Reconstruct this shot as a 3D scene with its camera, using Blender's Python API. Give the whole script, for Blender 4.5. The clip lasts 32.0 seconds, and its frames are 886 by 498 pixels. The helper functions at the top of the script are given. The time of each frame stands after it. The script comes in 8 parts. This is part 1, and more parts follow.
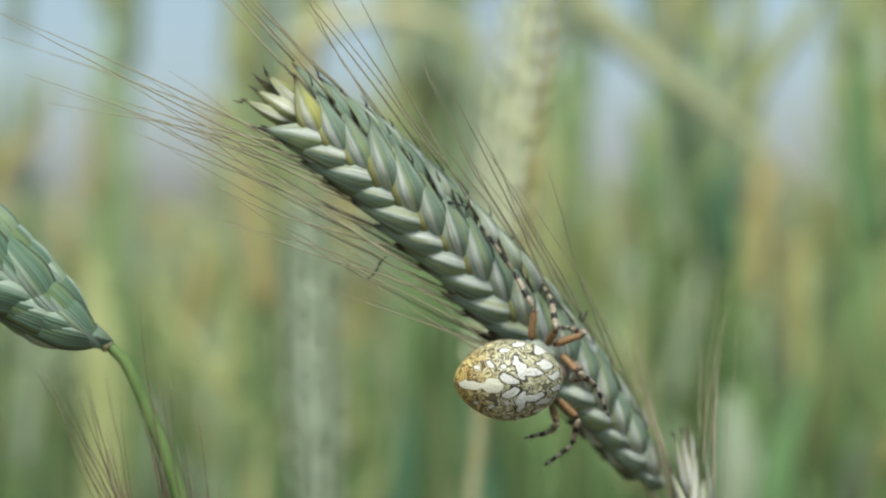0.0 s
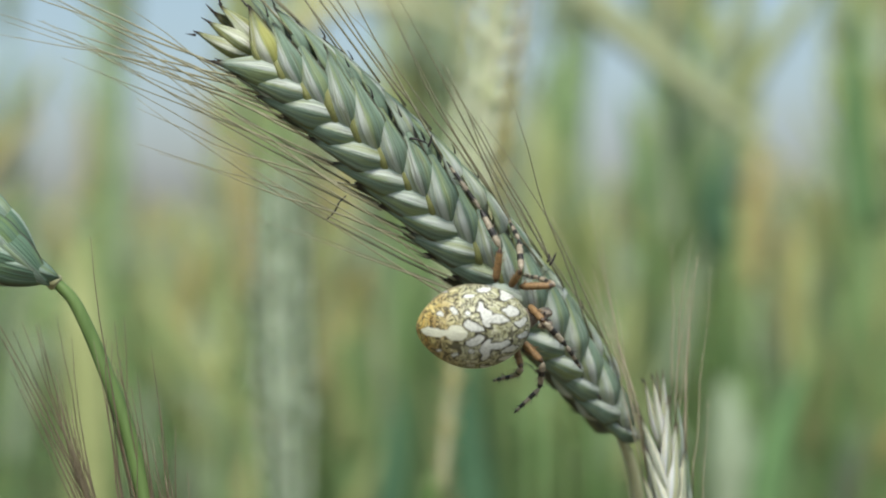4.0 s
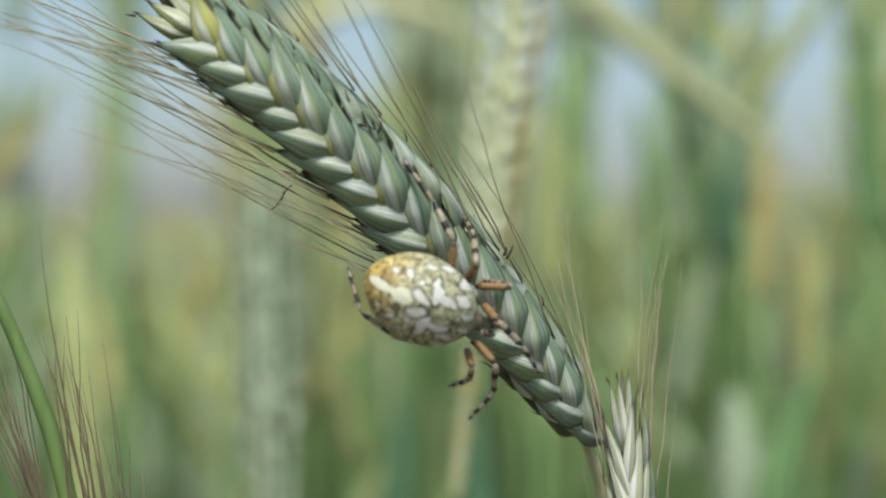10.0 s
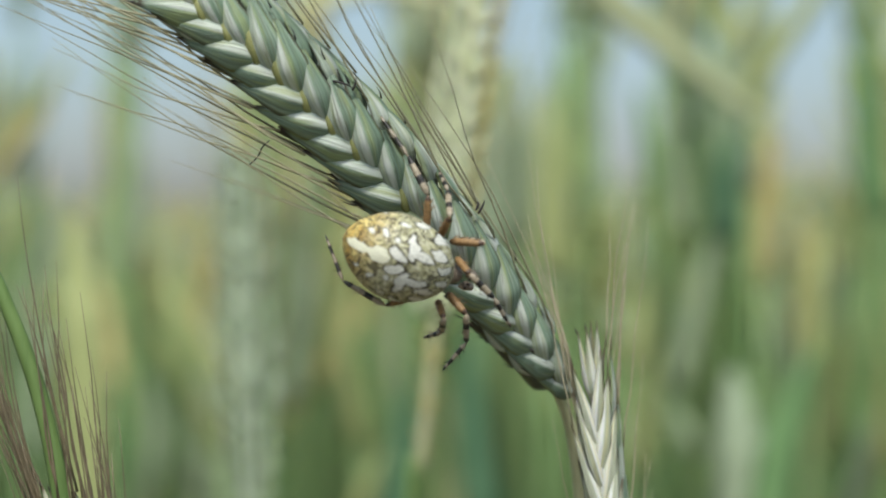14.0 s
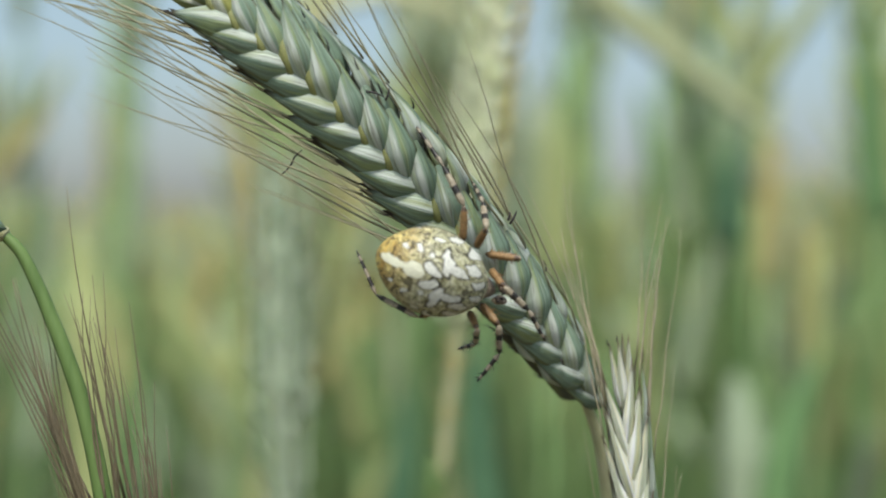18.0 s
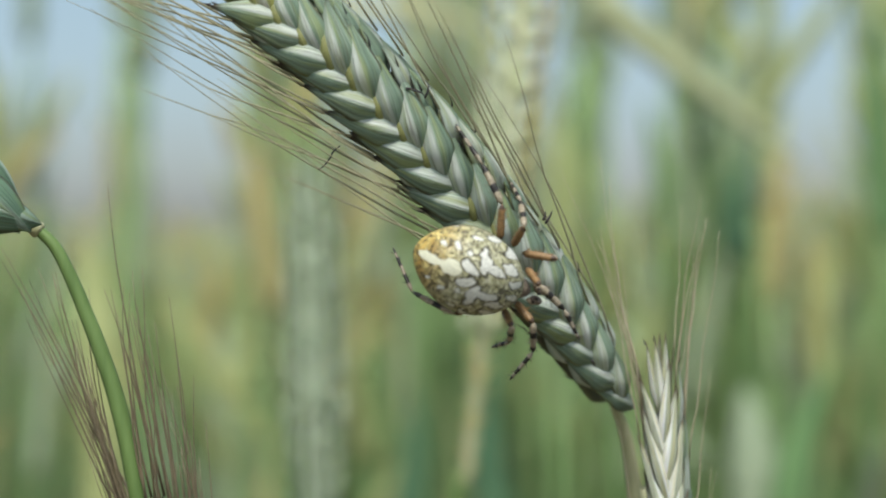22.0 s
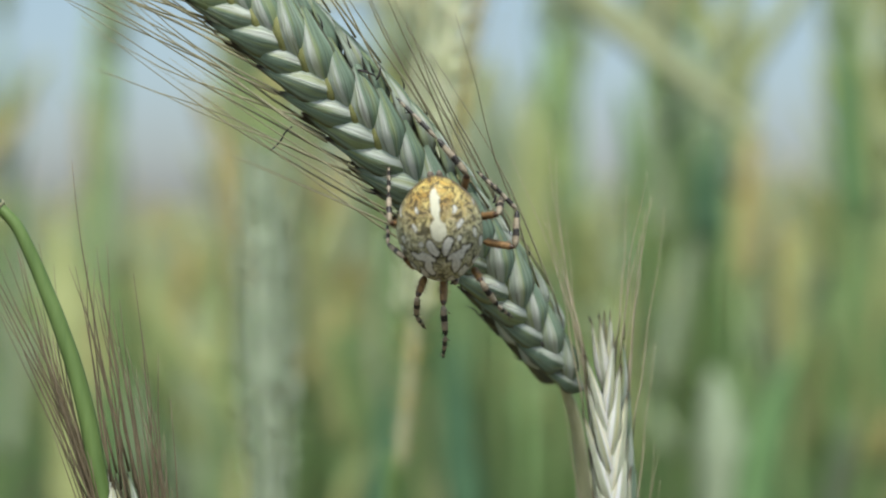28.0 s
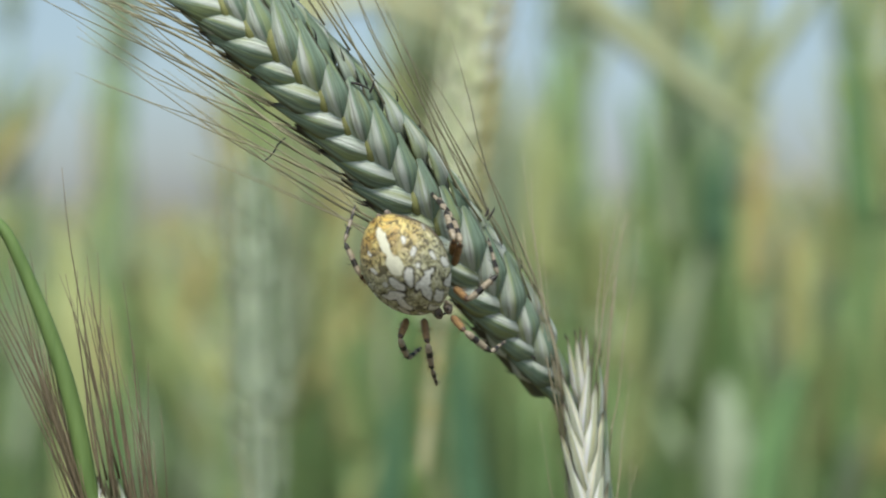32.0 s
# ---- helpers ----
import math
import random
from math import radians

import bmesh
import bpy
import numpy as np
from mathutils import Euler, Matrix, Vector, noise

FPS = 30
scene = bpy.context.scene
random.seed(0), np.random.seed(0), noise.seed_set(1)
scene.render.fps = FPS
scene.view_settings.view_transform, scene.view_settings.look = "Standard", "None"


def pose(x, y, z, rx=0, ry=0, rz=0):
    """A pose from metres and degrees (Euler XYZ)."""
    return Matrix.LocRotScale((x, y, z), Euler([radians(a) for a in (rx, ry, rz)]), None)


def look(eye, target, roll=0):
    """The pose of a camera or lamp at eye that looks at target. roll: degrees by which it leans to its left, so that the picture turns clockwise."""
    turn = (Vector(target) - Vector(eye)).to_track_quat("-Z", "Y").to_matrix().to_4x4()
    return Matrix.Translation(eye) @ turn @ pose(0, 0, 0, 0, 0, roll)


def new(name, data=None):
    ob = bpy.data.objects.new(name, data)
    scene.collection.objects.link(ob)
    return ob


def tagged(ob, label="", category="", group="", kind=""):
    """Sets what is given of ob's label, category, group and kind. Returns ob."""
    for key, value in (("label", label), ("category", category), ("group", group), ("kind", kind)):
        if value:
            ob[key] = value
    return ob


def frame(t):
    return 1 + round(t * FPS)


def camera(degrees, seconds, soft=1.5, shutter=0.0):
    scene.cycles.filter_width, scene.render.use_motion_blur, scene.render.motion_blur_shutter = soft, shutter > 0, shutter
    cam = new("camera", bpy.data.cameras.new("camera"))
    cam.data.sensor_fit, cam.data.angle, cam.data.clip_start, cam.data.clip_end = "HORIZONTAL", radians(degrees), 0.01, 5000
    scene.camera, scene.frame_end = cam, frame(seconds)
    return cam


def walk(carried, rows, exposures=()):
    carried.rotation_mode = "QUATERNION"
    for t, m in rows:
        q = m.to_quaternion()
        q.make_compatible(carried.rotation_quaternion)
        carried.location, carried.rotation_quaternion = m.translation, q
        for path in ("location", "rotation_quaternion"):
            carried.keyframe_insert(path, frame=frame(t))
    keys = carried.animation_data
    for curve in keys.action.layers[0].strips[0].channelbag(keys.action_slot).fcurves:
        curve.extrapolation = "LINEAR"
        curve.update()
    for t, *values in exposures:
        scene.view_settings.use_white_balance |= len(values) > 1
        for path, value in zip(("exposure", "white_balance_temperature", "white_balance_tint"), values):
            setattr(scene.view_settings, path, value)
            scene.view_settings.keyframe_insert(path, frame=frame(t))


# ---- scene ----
def shot(x, y, z, yaw, pitch, roll):
    """The camera at a place, turned left by yaw, up by pitch, and rolled."""
    turn = Matrix.Rotation(radians(yaw), 4, "Z") @ Matrix.Rotation(radians(90 + pitch), 4, "X") @ Matrix.Rotation(radians(-roll), 4, "Z")
    return Matrix.Translation((x, y, z)) @ turn


cam = camera(28, 32.0, soft=2.0, shutter=0.4)
cam.data.dof.use_dof = True
cam.data.dof.focus_distance = 0.196
cam.data.dof.aperture_fstop = 13.5
walk(cam, [
    (0.0, shot(-0.01255, -0.21308, 1.11189, -0.955, -0.621, 0.016)),
    (0.5, shot(-0.01269, -0.21240, 1.11101, -1.131, -1.057, 0.021)),
    (1.0, shot(-0.01187, -0.21155, 1.10955, -1.486, -1.448, 0.014)),
    (1.5, shot(-0.01224, -0.21093, 1.11057, -1.587, -1.731, 0.010)),
    (2.0, shot(-0.01164, -0.21114, 1.10945, -2.191, -1.402, 0.014)),
    (2.5, shot(-0.01164, -0.21143, 1.10894, -2.415, -1.400, 0.004)),
    (3.0, shot(-0.01050, -0.20944, 1.10906, -2.464, -1.718, 0.007)),
    (3.5, shot(-0.00975, -0.20727, 1.10657, -1.781, -0.455, -0.010)),
    (5.5, shot(0.00026, -0.19563, 1.10242, 0.273, -0.602, -0.008)),
    (6.0, shot(0.00241, -0.19382, 1.10106, -0.263, -0.441, -0.008)),
    (6.5, shot(0.00557, -0.19402, 1.10194, -0.458, 0.032, 0.001)),
    (7.0, shot(0.00632, -0.19588, 1.10305, 0.155, -0.629, 0.006)),
    (7.5, shot(0.00453, -0.19668, 1.10253, -0.016, -0.515, -0.001)),
    (8.0, shot(0.00359, -0.19684, 1.10306, 0.071, -0.613, -0.004)),
    (8.5, shot(0.00406, -0.19465, 1.10261, -0.071, -0.344, -0.002)),
    (9.0, shot(0.00180, -0.19444, 1.10273, 0.127, -0.356, -0.008)),
    (9.5, shot(0.00252, -0.19519, 1.10325, 0.072, -0.191, 0.007)),
    (10.0, shot(-0.00024, -0.19529, 1.10242, -0.224, -0.105, -0.012)),
    (10.5, shot(0.00200, -0.19572, 1.10318, -0.199, -0.361, -0.011)),
    (11.0, shot(-0.00005, -0.19737, 1.10287, -0.100, -0.149, -0.009)),
    (11.5, shot(0.00102, -0.19853, 1.10238, -0.462, -0.281, -0.027)),
    (12.0, shot(0.00170, -0.19820, 1.10120, -0.758, 0.176, -0.038)),
    (12.5, shot(0.00228, -0.19931, 1.09876, -0.814, 0.249, -0.037)),
    (13.0, shot(0.00431, -0.19969, 1.09859, -0.341, -1.156, -0.042)),
    (13.5, shot(0.00206, -0.19877, 1.09889, -0.550, -0.219, -0.037)),
    (14.0, shot(0.00395, -0.20040, 1.09848, 0.139, -0.404, -0.030)),
    (14.5, shot(0.00269, -0.19980, 1.09895, -0.281, -0.680, -0.014)),
    (16.5, shot(-0.00102, -0.19809, 1.09817, -0.396, -0.483, 0.025)),
    (17.0, shot(-0.00019, -0.19984, 1.09837, -0.105, -0.109, 0.041)),
    (17.5, shot(-0.00060, -0.20073, 1.09794, 0.173, -0.103, 0.047)),
    (18.0, shot(-0.00008, -0.20037, 1.09927, -0.037, -0.287, 0.039)),
    (18.5, shot(0.00040, -0.20008, 1.09906, 0.116, -0.183, 0.033)),
    (19.0, shot(0.00000, -0.20000, 1.10000, -0.000, -0.000, 0.000)),
    (19.5, shot(0.00135, -0.20041, 1.10122, 0.292, 0.162, 0.043)),
    (20.0, shot(0.00242, -0.20042, 1.09900, 0.570, 0.725, 0.066)),
    (20.5, shot(-0.00326, -0.20252, 1.09856, -0.750, 0.390, 0.036)),
    (21.0, shot(0.00183, -0.20230, 1.09862, -0.099, 0.473, 0.054)),
    (21.5, shot(0.00194, -0.20060, 1.09836, 0.888, 0.049, 0.056)),
    (22.0, shot(-0.00341, -0.20123, 1.09739, 0.014, 0.306, 0.019)),
    (22.5, shot(0.00102, -0.20144, 1.09753, -0.281, 0.587, 0.054)),
    (23.0, shot(-0.00000, -0.20309, 1.09798, -0.693, 0.748, 0.051)),
    (23.5, shot(0.00160, -0.20381, 1.09915, -0.499, 0.932, 0.048)),
    (24.0, shot(0.00216, -0.20420, 1.09841, -0.655, 0.233, 0.063)),
    (24.5, shot(0.00203, -0.20444, 1.09751, -0.192, 0.318, 0.028)),
    (26.5, shot(0.00306, -0.20415, 1.09981, -0.148, -0.237, -0.016)),
    (27.0, shot(-0.00115, -0.20465, 1.09931, -0.360, -0.086, -0.061)),
    (27.5, shot(0.00349, -0.20434, 1.09840, -0.589, -0.217, -0.035)),
    (28.0, shot(-0.00013, -0.20257, 1.09766, -0.684, -0.316, -0.053)),
    (28.5, shot(0.00038, -0.20248, 1.09775, -0.314, -0.328, -0.054)),
    (29.0, shot(0.00002, -0.20390, 1.09750, -0.367, -0.523, -0.024)),
    (29.5, shot(0.00115, -0.20047, 1.09659, -0.460, -0.490, -0.081)),
    (30.0, shot(0.00260, -0.20340, 1.09829, -0.553, -0.521, -0.037)),
    (30.5, shot(0.00271, -0.20705, 1.09766, -0.414, -0.239, -0.054)),
    (31.0, shot(0.00436, -0.20483, 1.09732, -0.332, -0.142, -0.019)),
    (31.5, shot(0.00456, -0.20475, 1.09744, -0.439, -0.092, -0.021)),
    (32.0, shot(0.00251, -0.20302, 1.09846, -0.249, -0.083, -0.029)),
], exposures=((0, 0.31, 6500, 4), (32, 0.31, 6500, 4)))

# ---- light: a bright, thinly clouded summer sky ----
SUN_UP, SUN_TURN = 61, 4
world = bpy.data.worlds.new("sky")
scene.world = world
world.use_nodes = True
wn = world.node_tree
sky = wn.nodes.new("ShaderNodeTexSky")
sky.sky_type = "NISHITA"
sky.sun_disc = False
sky.sun_elevation, sky.sun_rotation = radians(SUN_UP), radians(180 + SUN_TURN)
sky.air_density, sky.dust_density, sky.ozone_density = 1.0, 2.1, 1.0
veil = wn.nodes.new("ShaderNodeHueSaturation")
veil.inputs["Saturation"].default_value = 0.72
veil.inputs["Hue"].default_value = 0.475
haze = wn.nodes.new("ShaderNodeMix")
haze.data_type, haze.blend_type = "RGBA", "MULTIPLY"
haze.inputs[0].default_value = 1.0
haze.inputs[7].default_value = (0.98, 1.005, 1.11, 1)
wn.links.new(sky.outputs["Color"], veil.inputs["Color"])
wn.links.new(veil.outputs["Color"], haze.inputs[6])
wn.links.new(haze.outputs[2], wn.nodes["Background"].inputs["Color"])
wn.nodes["Background"].inputs["Strength"].default_value = 0.102
sun = new("sun", bpy.data.lights.new("sun", "SUN"))
sun.data.energy, sun.data.angle, sun.data.color = 3.0, radians(14), (1.0, 0.96, 0.9)
up = radians(SUN_UP)
away = radians(SUN_TURN)
sun.matrix_world = look((-2 * math.sin(away) * math.cos(up), -2 * math.cos(away) * math.cos(up), 1 + 2 * math.sin(up)), (0, 0, 1))


# ---- materials ----
def material(name, rough=0.6, spec=0.4):
    m = bpy.data.materials.new(name)
    m.use_nodes = True
    b = m.node_tree.nodes["Principled BSDF"]
    b.inputs["Roughness"].default_value = rough
    b.inputs["Specular IOR Level"].default_value = spec
    return m, m.node_tree, b


def node(tree, kind, **values):
    n = tree.nodes.new(kind)
    for key, value in values.items():
        n.inputs[key].default_value = value
    return n


def ramp(tree, fac, *stops):
    n = tree.nodes.new("ShaderNodeValToRGB")
    e = n.color_ramp.elements
    while len(e) < len(stops):
        e.new(0.5)
    for el, (p, c) in zip(e, stops):
        el.position, el.color = p, (*c, 1)
    tree.links.new(fac, n.inputs["Fac"])
    return n.outputs["Color"]


def mix(tree, fac, a, b, kind="MIX"):
    n = tree.nodes.new("ShaderNodeMix")
    n.data_type, n.blend_type = "RGBA", kind
    for key, v in ((0, fac), (6, a), (7, b)):
        if isinstance(v, (int, float)):
            n.inputs[key].default_value = v
        elif isinstance(v, tuple):
            n.inputs[key].default_value = (*v, 1)
        else:
            tree.links.new(v, n.inputs[key])
    return n.outputs[2]


def grey(tree, kind, a, b=None):
    n = tree.nodes.new("ShaderNodeMath")
    n.operation = kind
    for key, v in ((0, a), (1, b)):
        if v is None:
            continue
        if isinstance(v, (int, float)):
            n.inputs[key].default_value = v
        else:
            tree.links.new(v, n.inputs[key])
    return n.outputs[0]


def stretched(tree, coord, scale, noise_scale=1.0, detail=3.0, rough=0.55):
    mp = tree.nodes.new("ShaderNodeMapping")
    mp.inputs["Scale"].default_value = scale
    tree.links.new(coord, mp.inputs["Vector"])
    nz = node(tree, "ShaderNodeTexNoise", Scale=noise_scale, Detail=detail, Roughness=rough)
    tree.links.new(mp.outputs["Vector"], nz.inputs["Vector"])
    return nz.outputs["Fac"]


def bump(tree, bsdf, height, strength, distance):
    n = node(tree, "ShaderNodeBump", Strength=strength, Distance=distance)
    tree.links.new(height, n.inputs["Height"])
    tree.links.new(n.outputs["Normal"], bsdf.inputs["Normal"])


def floret_material(name, body, pale, highlight, tip, marking=1.0):
    """A husk: u runs from its foot to its tip, v round it (0.5 is its keel): veined green on the outer side of the
    keel, papery pale on the inner, with sky light put into its colour.
    """
    m, t, b = material(name, 0.5, 0.32)
    uv = t.nodes.new("ShaderNodeTexCoord").outputs["UV"]
    sep = t.nodes.new("ShaderNodeSeparateXYZ")
    t.links.new(uv, sep.inputs[0])
    u, v = sep.outputs[0], sep.outputs[1]
    info = t.nodes.new("ShaderNodeObjectInfo").outputs["Random"]
    shift = t.nodes.new("ShaderNodeCombineXYZ")
    t.links.new(grey(t, "MULTIPLY", info, 37.0), shift.inputs[2])
    moved = t.nodes.new("ShaderNodeVectorMath")
    t.links.new(uv, moved.inputs[0])
    t.links.new(shift.outputs[0], moved.inputs[1])
    co = moved.outputs[0]
    veins = stretched(t, co, (1.0, 44.0, 1.0), 1.0, 3.5)
    blotch = stretched(t, co, (2.2, 6.0, 1.0), 1.0, 3.0)
    wander = grey(t, "ADD", v, grey(t, "MULTIPLY", grey(t, "SUBTRACT", blotch, 0.5), 0.05))
    keel = grey(t, "SUBTRACT", wander, grey(t, "MULTIPLY", u, 0.05))
    green = ramp(t, veins, (0.32, tuple(x * 0.55 for x in body)), (0.45, body), (0.57, body), (0.70, tuple(p * 0.65 + q * 0.35 for p, q in zip(pale, body))))
    papery = ramp(t, veins, (0.33, tuple(p * 0.35 + q * 0.55 for p, q in zip(pale, body))), (0.50, tuple(p * 0.8 + q * 0.2 for p, q in zip(pale, body))), (0.66, pale))
    ends = ramp(t, u, (0.0, (0.7, 0.7, 0.7)), (0.15, (1, 1, 1)), (0.6, (1, 1, 1)), (0.95, (0.25, 0.25, 0.25)))
    inner = ramp(t, keel, (0.455, (0, 0, 0)), (0.475, (1, 1, 1)), (0.70, (1, 1, 1)), (0.735, (0.5, 0.5, 0.5)))
    c = mix(t, grey(t, "MULTIPLY", inner, ends), green, papery)
    # a white streak along the keel paints the sky's highlight, strongest over the foot half
    streak = ramp(t, keel, (0.475, (0, 0, 0)), (0.50, (1, 1, 1)), (0.56, (1, 1, 1)), (0.62, (0.1, 0.1, 0.1)))
    reach = ramp(t, grey(t, "ADD", u, grey(t, "MULTIPLY", grey(t, "SUBTRACT", blotch, 0.5), 0.5)), (0.08, (0.3, 0.3, 0.3)), (0.25, (1, 1, 1)), (0.5, (0.9, 0.9, 0.9)), (0.8, (0.05, 0.05, 0.05)))
    c = mix(t, grey(t, "MULTIPLY", grey(t, "MULTIPLY", streak, reach), 0.62), c, highlight)
    # dark crease lines beside the nerves, brown edges that also paint the gaps' shade, and brown flecks
    furrow = ramp(t, wander, (0.335, (0, 0, 0)), (0.347, (1, 1, 1)), (0.36, (0, 0, 0)), (0.425, (0, 0, 0)), (0.44, (0.9, 0.9, 0.9)), (0.455, (0, 0, 0)), (0.60, (0, 0, 0)), (0.612, (0.7, 0.7, 0.7)), (0.625, (0, 0, 0)))
    c = mix(t, grey(t, "MULTIPLY", furrow, 0.6 * marking), c, tuple(x * 0.34 for x in body))
    brim = ramp(t, wander, (0.262, (1, 1, 1)), (0.282, (0, 0, 0)), (0.718, (0, 0, 0)), (0.738, (1, 1, 1)))
    c = mix(t, grey(t, "MULTIPLY", brim, 0.8 * marking), c, (0.10, 0.08, 0.05))
    fleck = ramp(t, stretched(t, co, (2.6, 30.0, 1.0), 1.0, 1.0), (0.61, (0, 0, 0)), (0.68, (1, 1, 1)))
    c = mix(t, grey(t, "MULTIPLY", fleck, 0.5 * marking), c, (0.15, 0.12, 0.075))
    c = mix(t, grey(t, "MULTIPLY", info, 0.22), c, tuple(x * 0.85 for x in body))
    # some husks have begun to ripen in olive-yellow strips
    ripe = ramp(t, stretched(t, co, (1.4, 9.0, 1.0), 1.0, 2.0), (0.50, (0, 0, 0)), (0.66, (1, 1, 1)))
    c = mix(t, grey(t, "MULTIPLY", ripe, 0.55 * marking), c, (body[0] * 1.45, body[1] * 1.2, body[2] * 0.55))
    c = mix(t, ramp(t, grey(t, "ADD", u, grey(t, "MULTIPLY", blotch, 0.14)), (0.90, (0, 0, 0)), (1.0, (1, 1, 1))), c, tip)
    t.links.new(c, b.inputs["Base Color"])
    bump(t, b, veins, 0.8, 0.0003)
    b.inputs["Subsurface Weight"].default_value = 0.12
    b.inputs["Subsurface Radius"].default_value = (0.0006, 0.0008, 0.0004)
    return m


def plant_material(name, dark, light, along=(60, 60, 6), rough=0.5, spots=None, thin=0.0):
    m, t, b = material(name, rough, 0.4)
    co = t.nodes.new("ShaderNodeTexCoord").outputs["Object"]
    n = stretched(t, co, along, 12.0, 4.0)
    c = ramp(t, n, (0.35, dark), (0.65, light))
    big = stretched(t, co, (1, 1, 1), 35.0, 3.0)
    c = mix(t, ramp(t, big, (0.45, (0, 0, 0)), (0.7, (0.5, 0.5, 0.5))), c, spots or tuple(x * 0.7 for x in dark))
    rnd = t.nodes.new("ShaderNodeNewGeometry").outputs["Random Per Island"]
    c = mix(t, grey(t, "MULTIPLY", rnd, 0.4), c, light)
    t.links.new(c, b.inputs["Base Color"])
    bump(t, b, n, 0.25, 0.0003)
    if thin:                                             # a leaf blade lets some light through
        glow = t.nodes.new("ShaderNodeBsdfTranslucent")
        t.links.new(c, glow.inputs["Color"])
        both = node(t, "ShaderNodeMixShader", Fac=thin)
        t.links.new(b.outputs[0], both.inputs[1])
        t.links.new(glow.outputs[0], both.inputs[2])
        t.links.new(both.outputs[0], t.nodes["Material Output"].inputs["Surface"])
    return m


GREEN_FLORET = floret_material("husk_green", (0.215, 0.30, 0.215), (0.49, 0.545, 0.45), (0.79, 0.81, 0.76), (0.085, 0.07, 0.05))
KNOB_GREEN = floret_material("husk_faded_green", (0.62, 0.67, 0.40), (0.78, 0.80, 0.56), (0.86, 0.87, 0.68), (0.50, 0.50, 0.28), 0.25)
KNOB_OCHRE = floret_material("husk_ochre", (0.56, 0.47, 0.17), (0.72, 0.63, 0.32), (0.82, 0.75, 0.48), (0.50, 0.38, 0.16), 0.25)
KNOB_GREY = floret_material("husk_grey_green", (0.34, 0.42, 0.28), (0.45, 0.53, 0.38), (0.56, 0.63, 0.48), (0.36, 0.42, 0.28), 0.25)
# the green husk again, its colours darkened for the shade on the nodding ear
SHADED_FLORET = floret_material("husk_green_shaded", (0.15, 0.245, 0.16), (0.35, 0.46, 0.36), (0.54, 0.62, 0.52), (0.05, 0.04, 0.03))
PALE_FLORET = floret_material("husk_pale", (0.56, 0.59, 0.43), (0.86, 0.87, 0.84), (0.94, 0.94, 0.94), (0.20, 0.16, 0.11), 0.7)
TIP_FLORET = floret_material("husk_tip", (0.33, 0.37, 0.17), (0.60, 0.62, 0.44), (0.88, 0.87, 0.80), (0.06, 0.04, 0.03))
STEM = plant_material("stem_green", (0.10, 0.17, 0.045), (0.17, 0.26, 0.08))
STEM_PALE = plant_material("stem_straw", (0.36, 0.37, 0.19), (0.52, 0.50, 0.31))
GLUME = plant_material("glume_yellow_green", (0.15, 0.165, 0.05), (0.32, 0.32, 0.12))
AWN = plant_material("awn_brown", (0.26, 0.24, 0.14), (0.42, 0.39, 0.25), (400, 400, 40))
AWN_RED = plant_material("awn_reddish", (0.125, 0.098, 0.058), (0.25, 0.20, 0.125), (400, 400, 40))
AWN_PALE = plant_material("awn_straw", (0.33, 0.28, 0.18), (0.56, 0.49, 0.34), (400, 400, 40))
DARK_AWN = plant_material("awn_black", (0.020, 0.016, 0.016), (0.05, 0.04, 0.038), (400, 400, 40))
EAR_FAR = plant_material("ear_blue_green", (0.25, 0.32, 0.20), (0.40, 0.47, 0.31))
EAR_MID = plant_material("ear_dull_green", (0.215, 0.285, 0.17), (0.345, 0.415, 0.26))
EAR_YELLOW = plant_material("ear_yellow_green", (0.31, 0.355, 0.125), (0.48, 0.51, 0.23))
FIELD_STEM = plant_material("stem_pale_green", (0.165, 0.28, 0.095), (0.29, 0.415, 0.175))
LEAF = plant_material("leaf_green", (0.13, 0.27, 0.075), (0.25, 0.41, 0.14), (50, 50, 4), thin=0.08)
LEAF_DARK = plant_material("leaf_deep_green", (0.07, 0.16, 0.08), (0.13, 0.25, 0.13), (50, 50, 4), thin=0.08)
LEAF_BRIGHT = plant_material("leaf_bright_green", (0.13, 0.265, 0.09), (0.23, 0.38, 0.16), (50, 50, 4), thin=0.08)
EAR_OCHRE = plant_material("ear_ochre", (0.39, 0.315, 0.11), (0.55, 0.465, 0.21))
LEAF_FADED = plant_material("leaf_faded", (0.33, 0.37, 0.19), (0.45, 0.47, 0.27), (50, 50, 4), thin=0.08)
LEAF_PALE = plant_material("leaf_pale", (0.46, 0.47, 0.24), (0.60, 0.59, 0.34), (50, 50, 4), thin=0.08)
LEAF_DRY = plant_material("leaf_yellow", (0.34, 0.32, 0.10), (0.52, 0.48, 0.22), (50, 50, 4), thin=0.08)
SOIL = plant_material("soil", (0.06, 0.045, 0.03), (0.14, 0.11, 0.07), (1, 1, 1), 0.9)


# ---- building helpers ----
def part(name, data, mat, parent, label="", at=None, smooth=True):
    """Links a bmesh or mesh as one mesh object under a thing or a part."""
    if isinstance(data, bmesh.types.BMesh):
        me = bpy.data.meshes.new(name)
        data.to_mesh(me)
        data.free()
        data = me
    if mat and not data.materials:
        data.materials.append(mat)
    if smooth:
        data.shade_smooth()
    ob = new(name, data)
    if parent:
        ob.parent = parent
    if at is not None:
        ob.matrix_basis = at
    if label:
        ob["label"] = label
    return ob


def thing(name, m, label, category, group=""):
    ob = new(name)
    ob.empty_display_size = 0.01
    ob.matrix_world = m
    return tagged(ob, label, category, group)


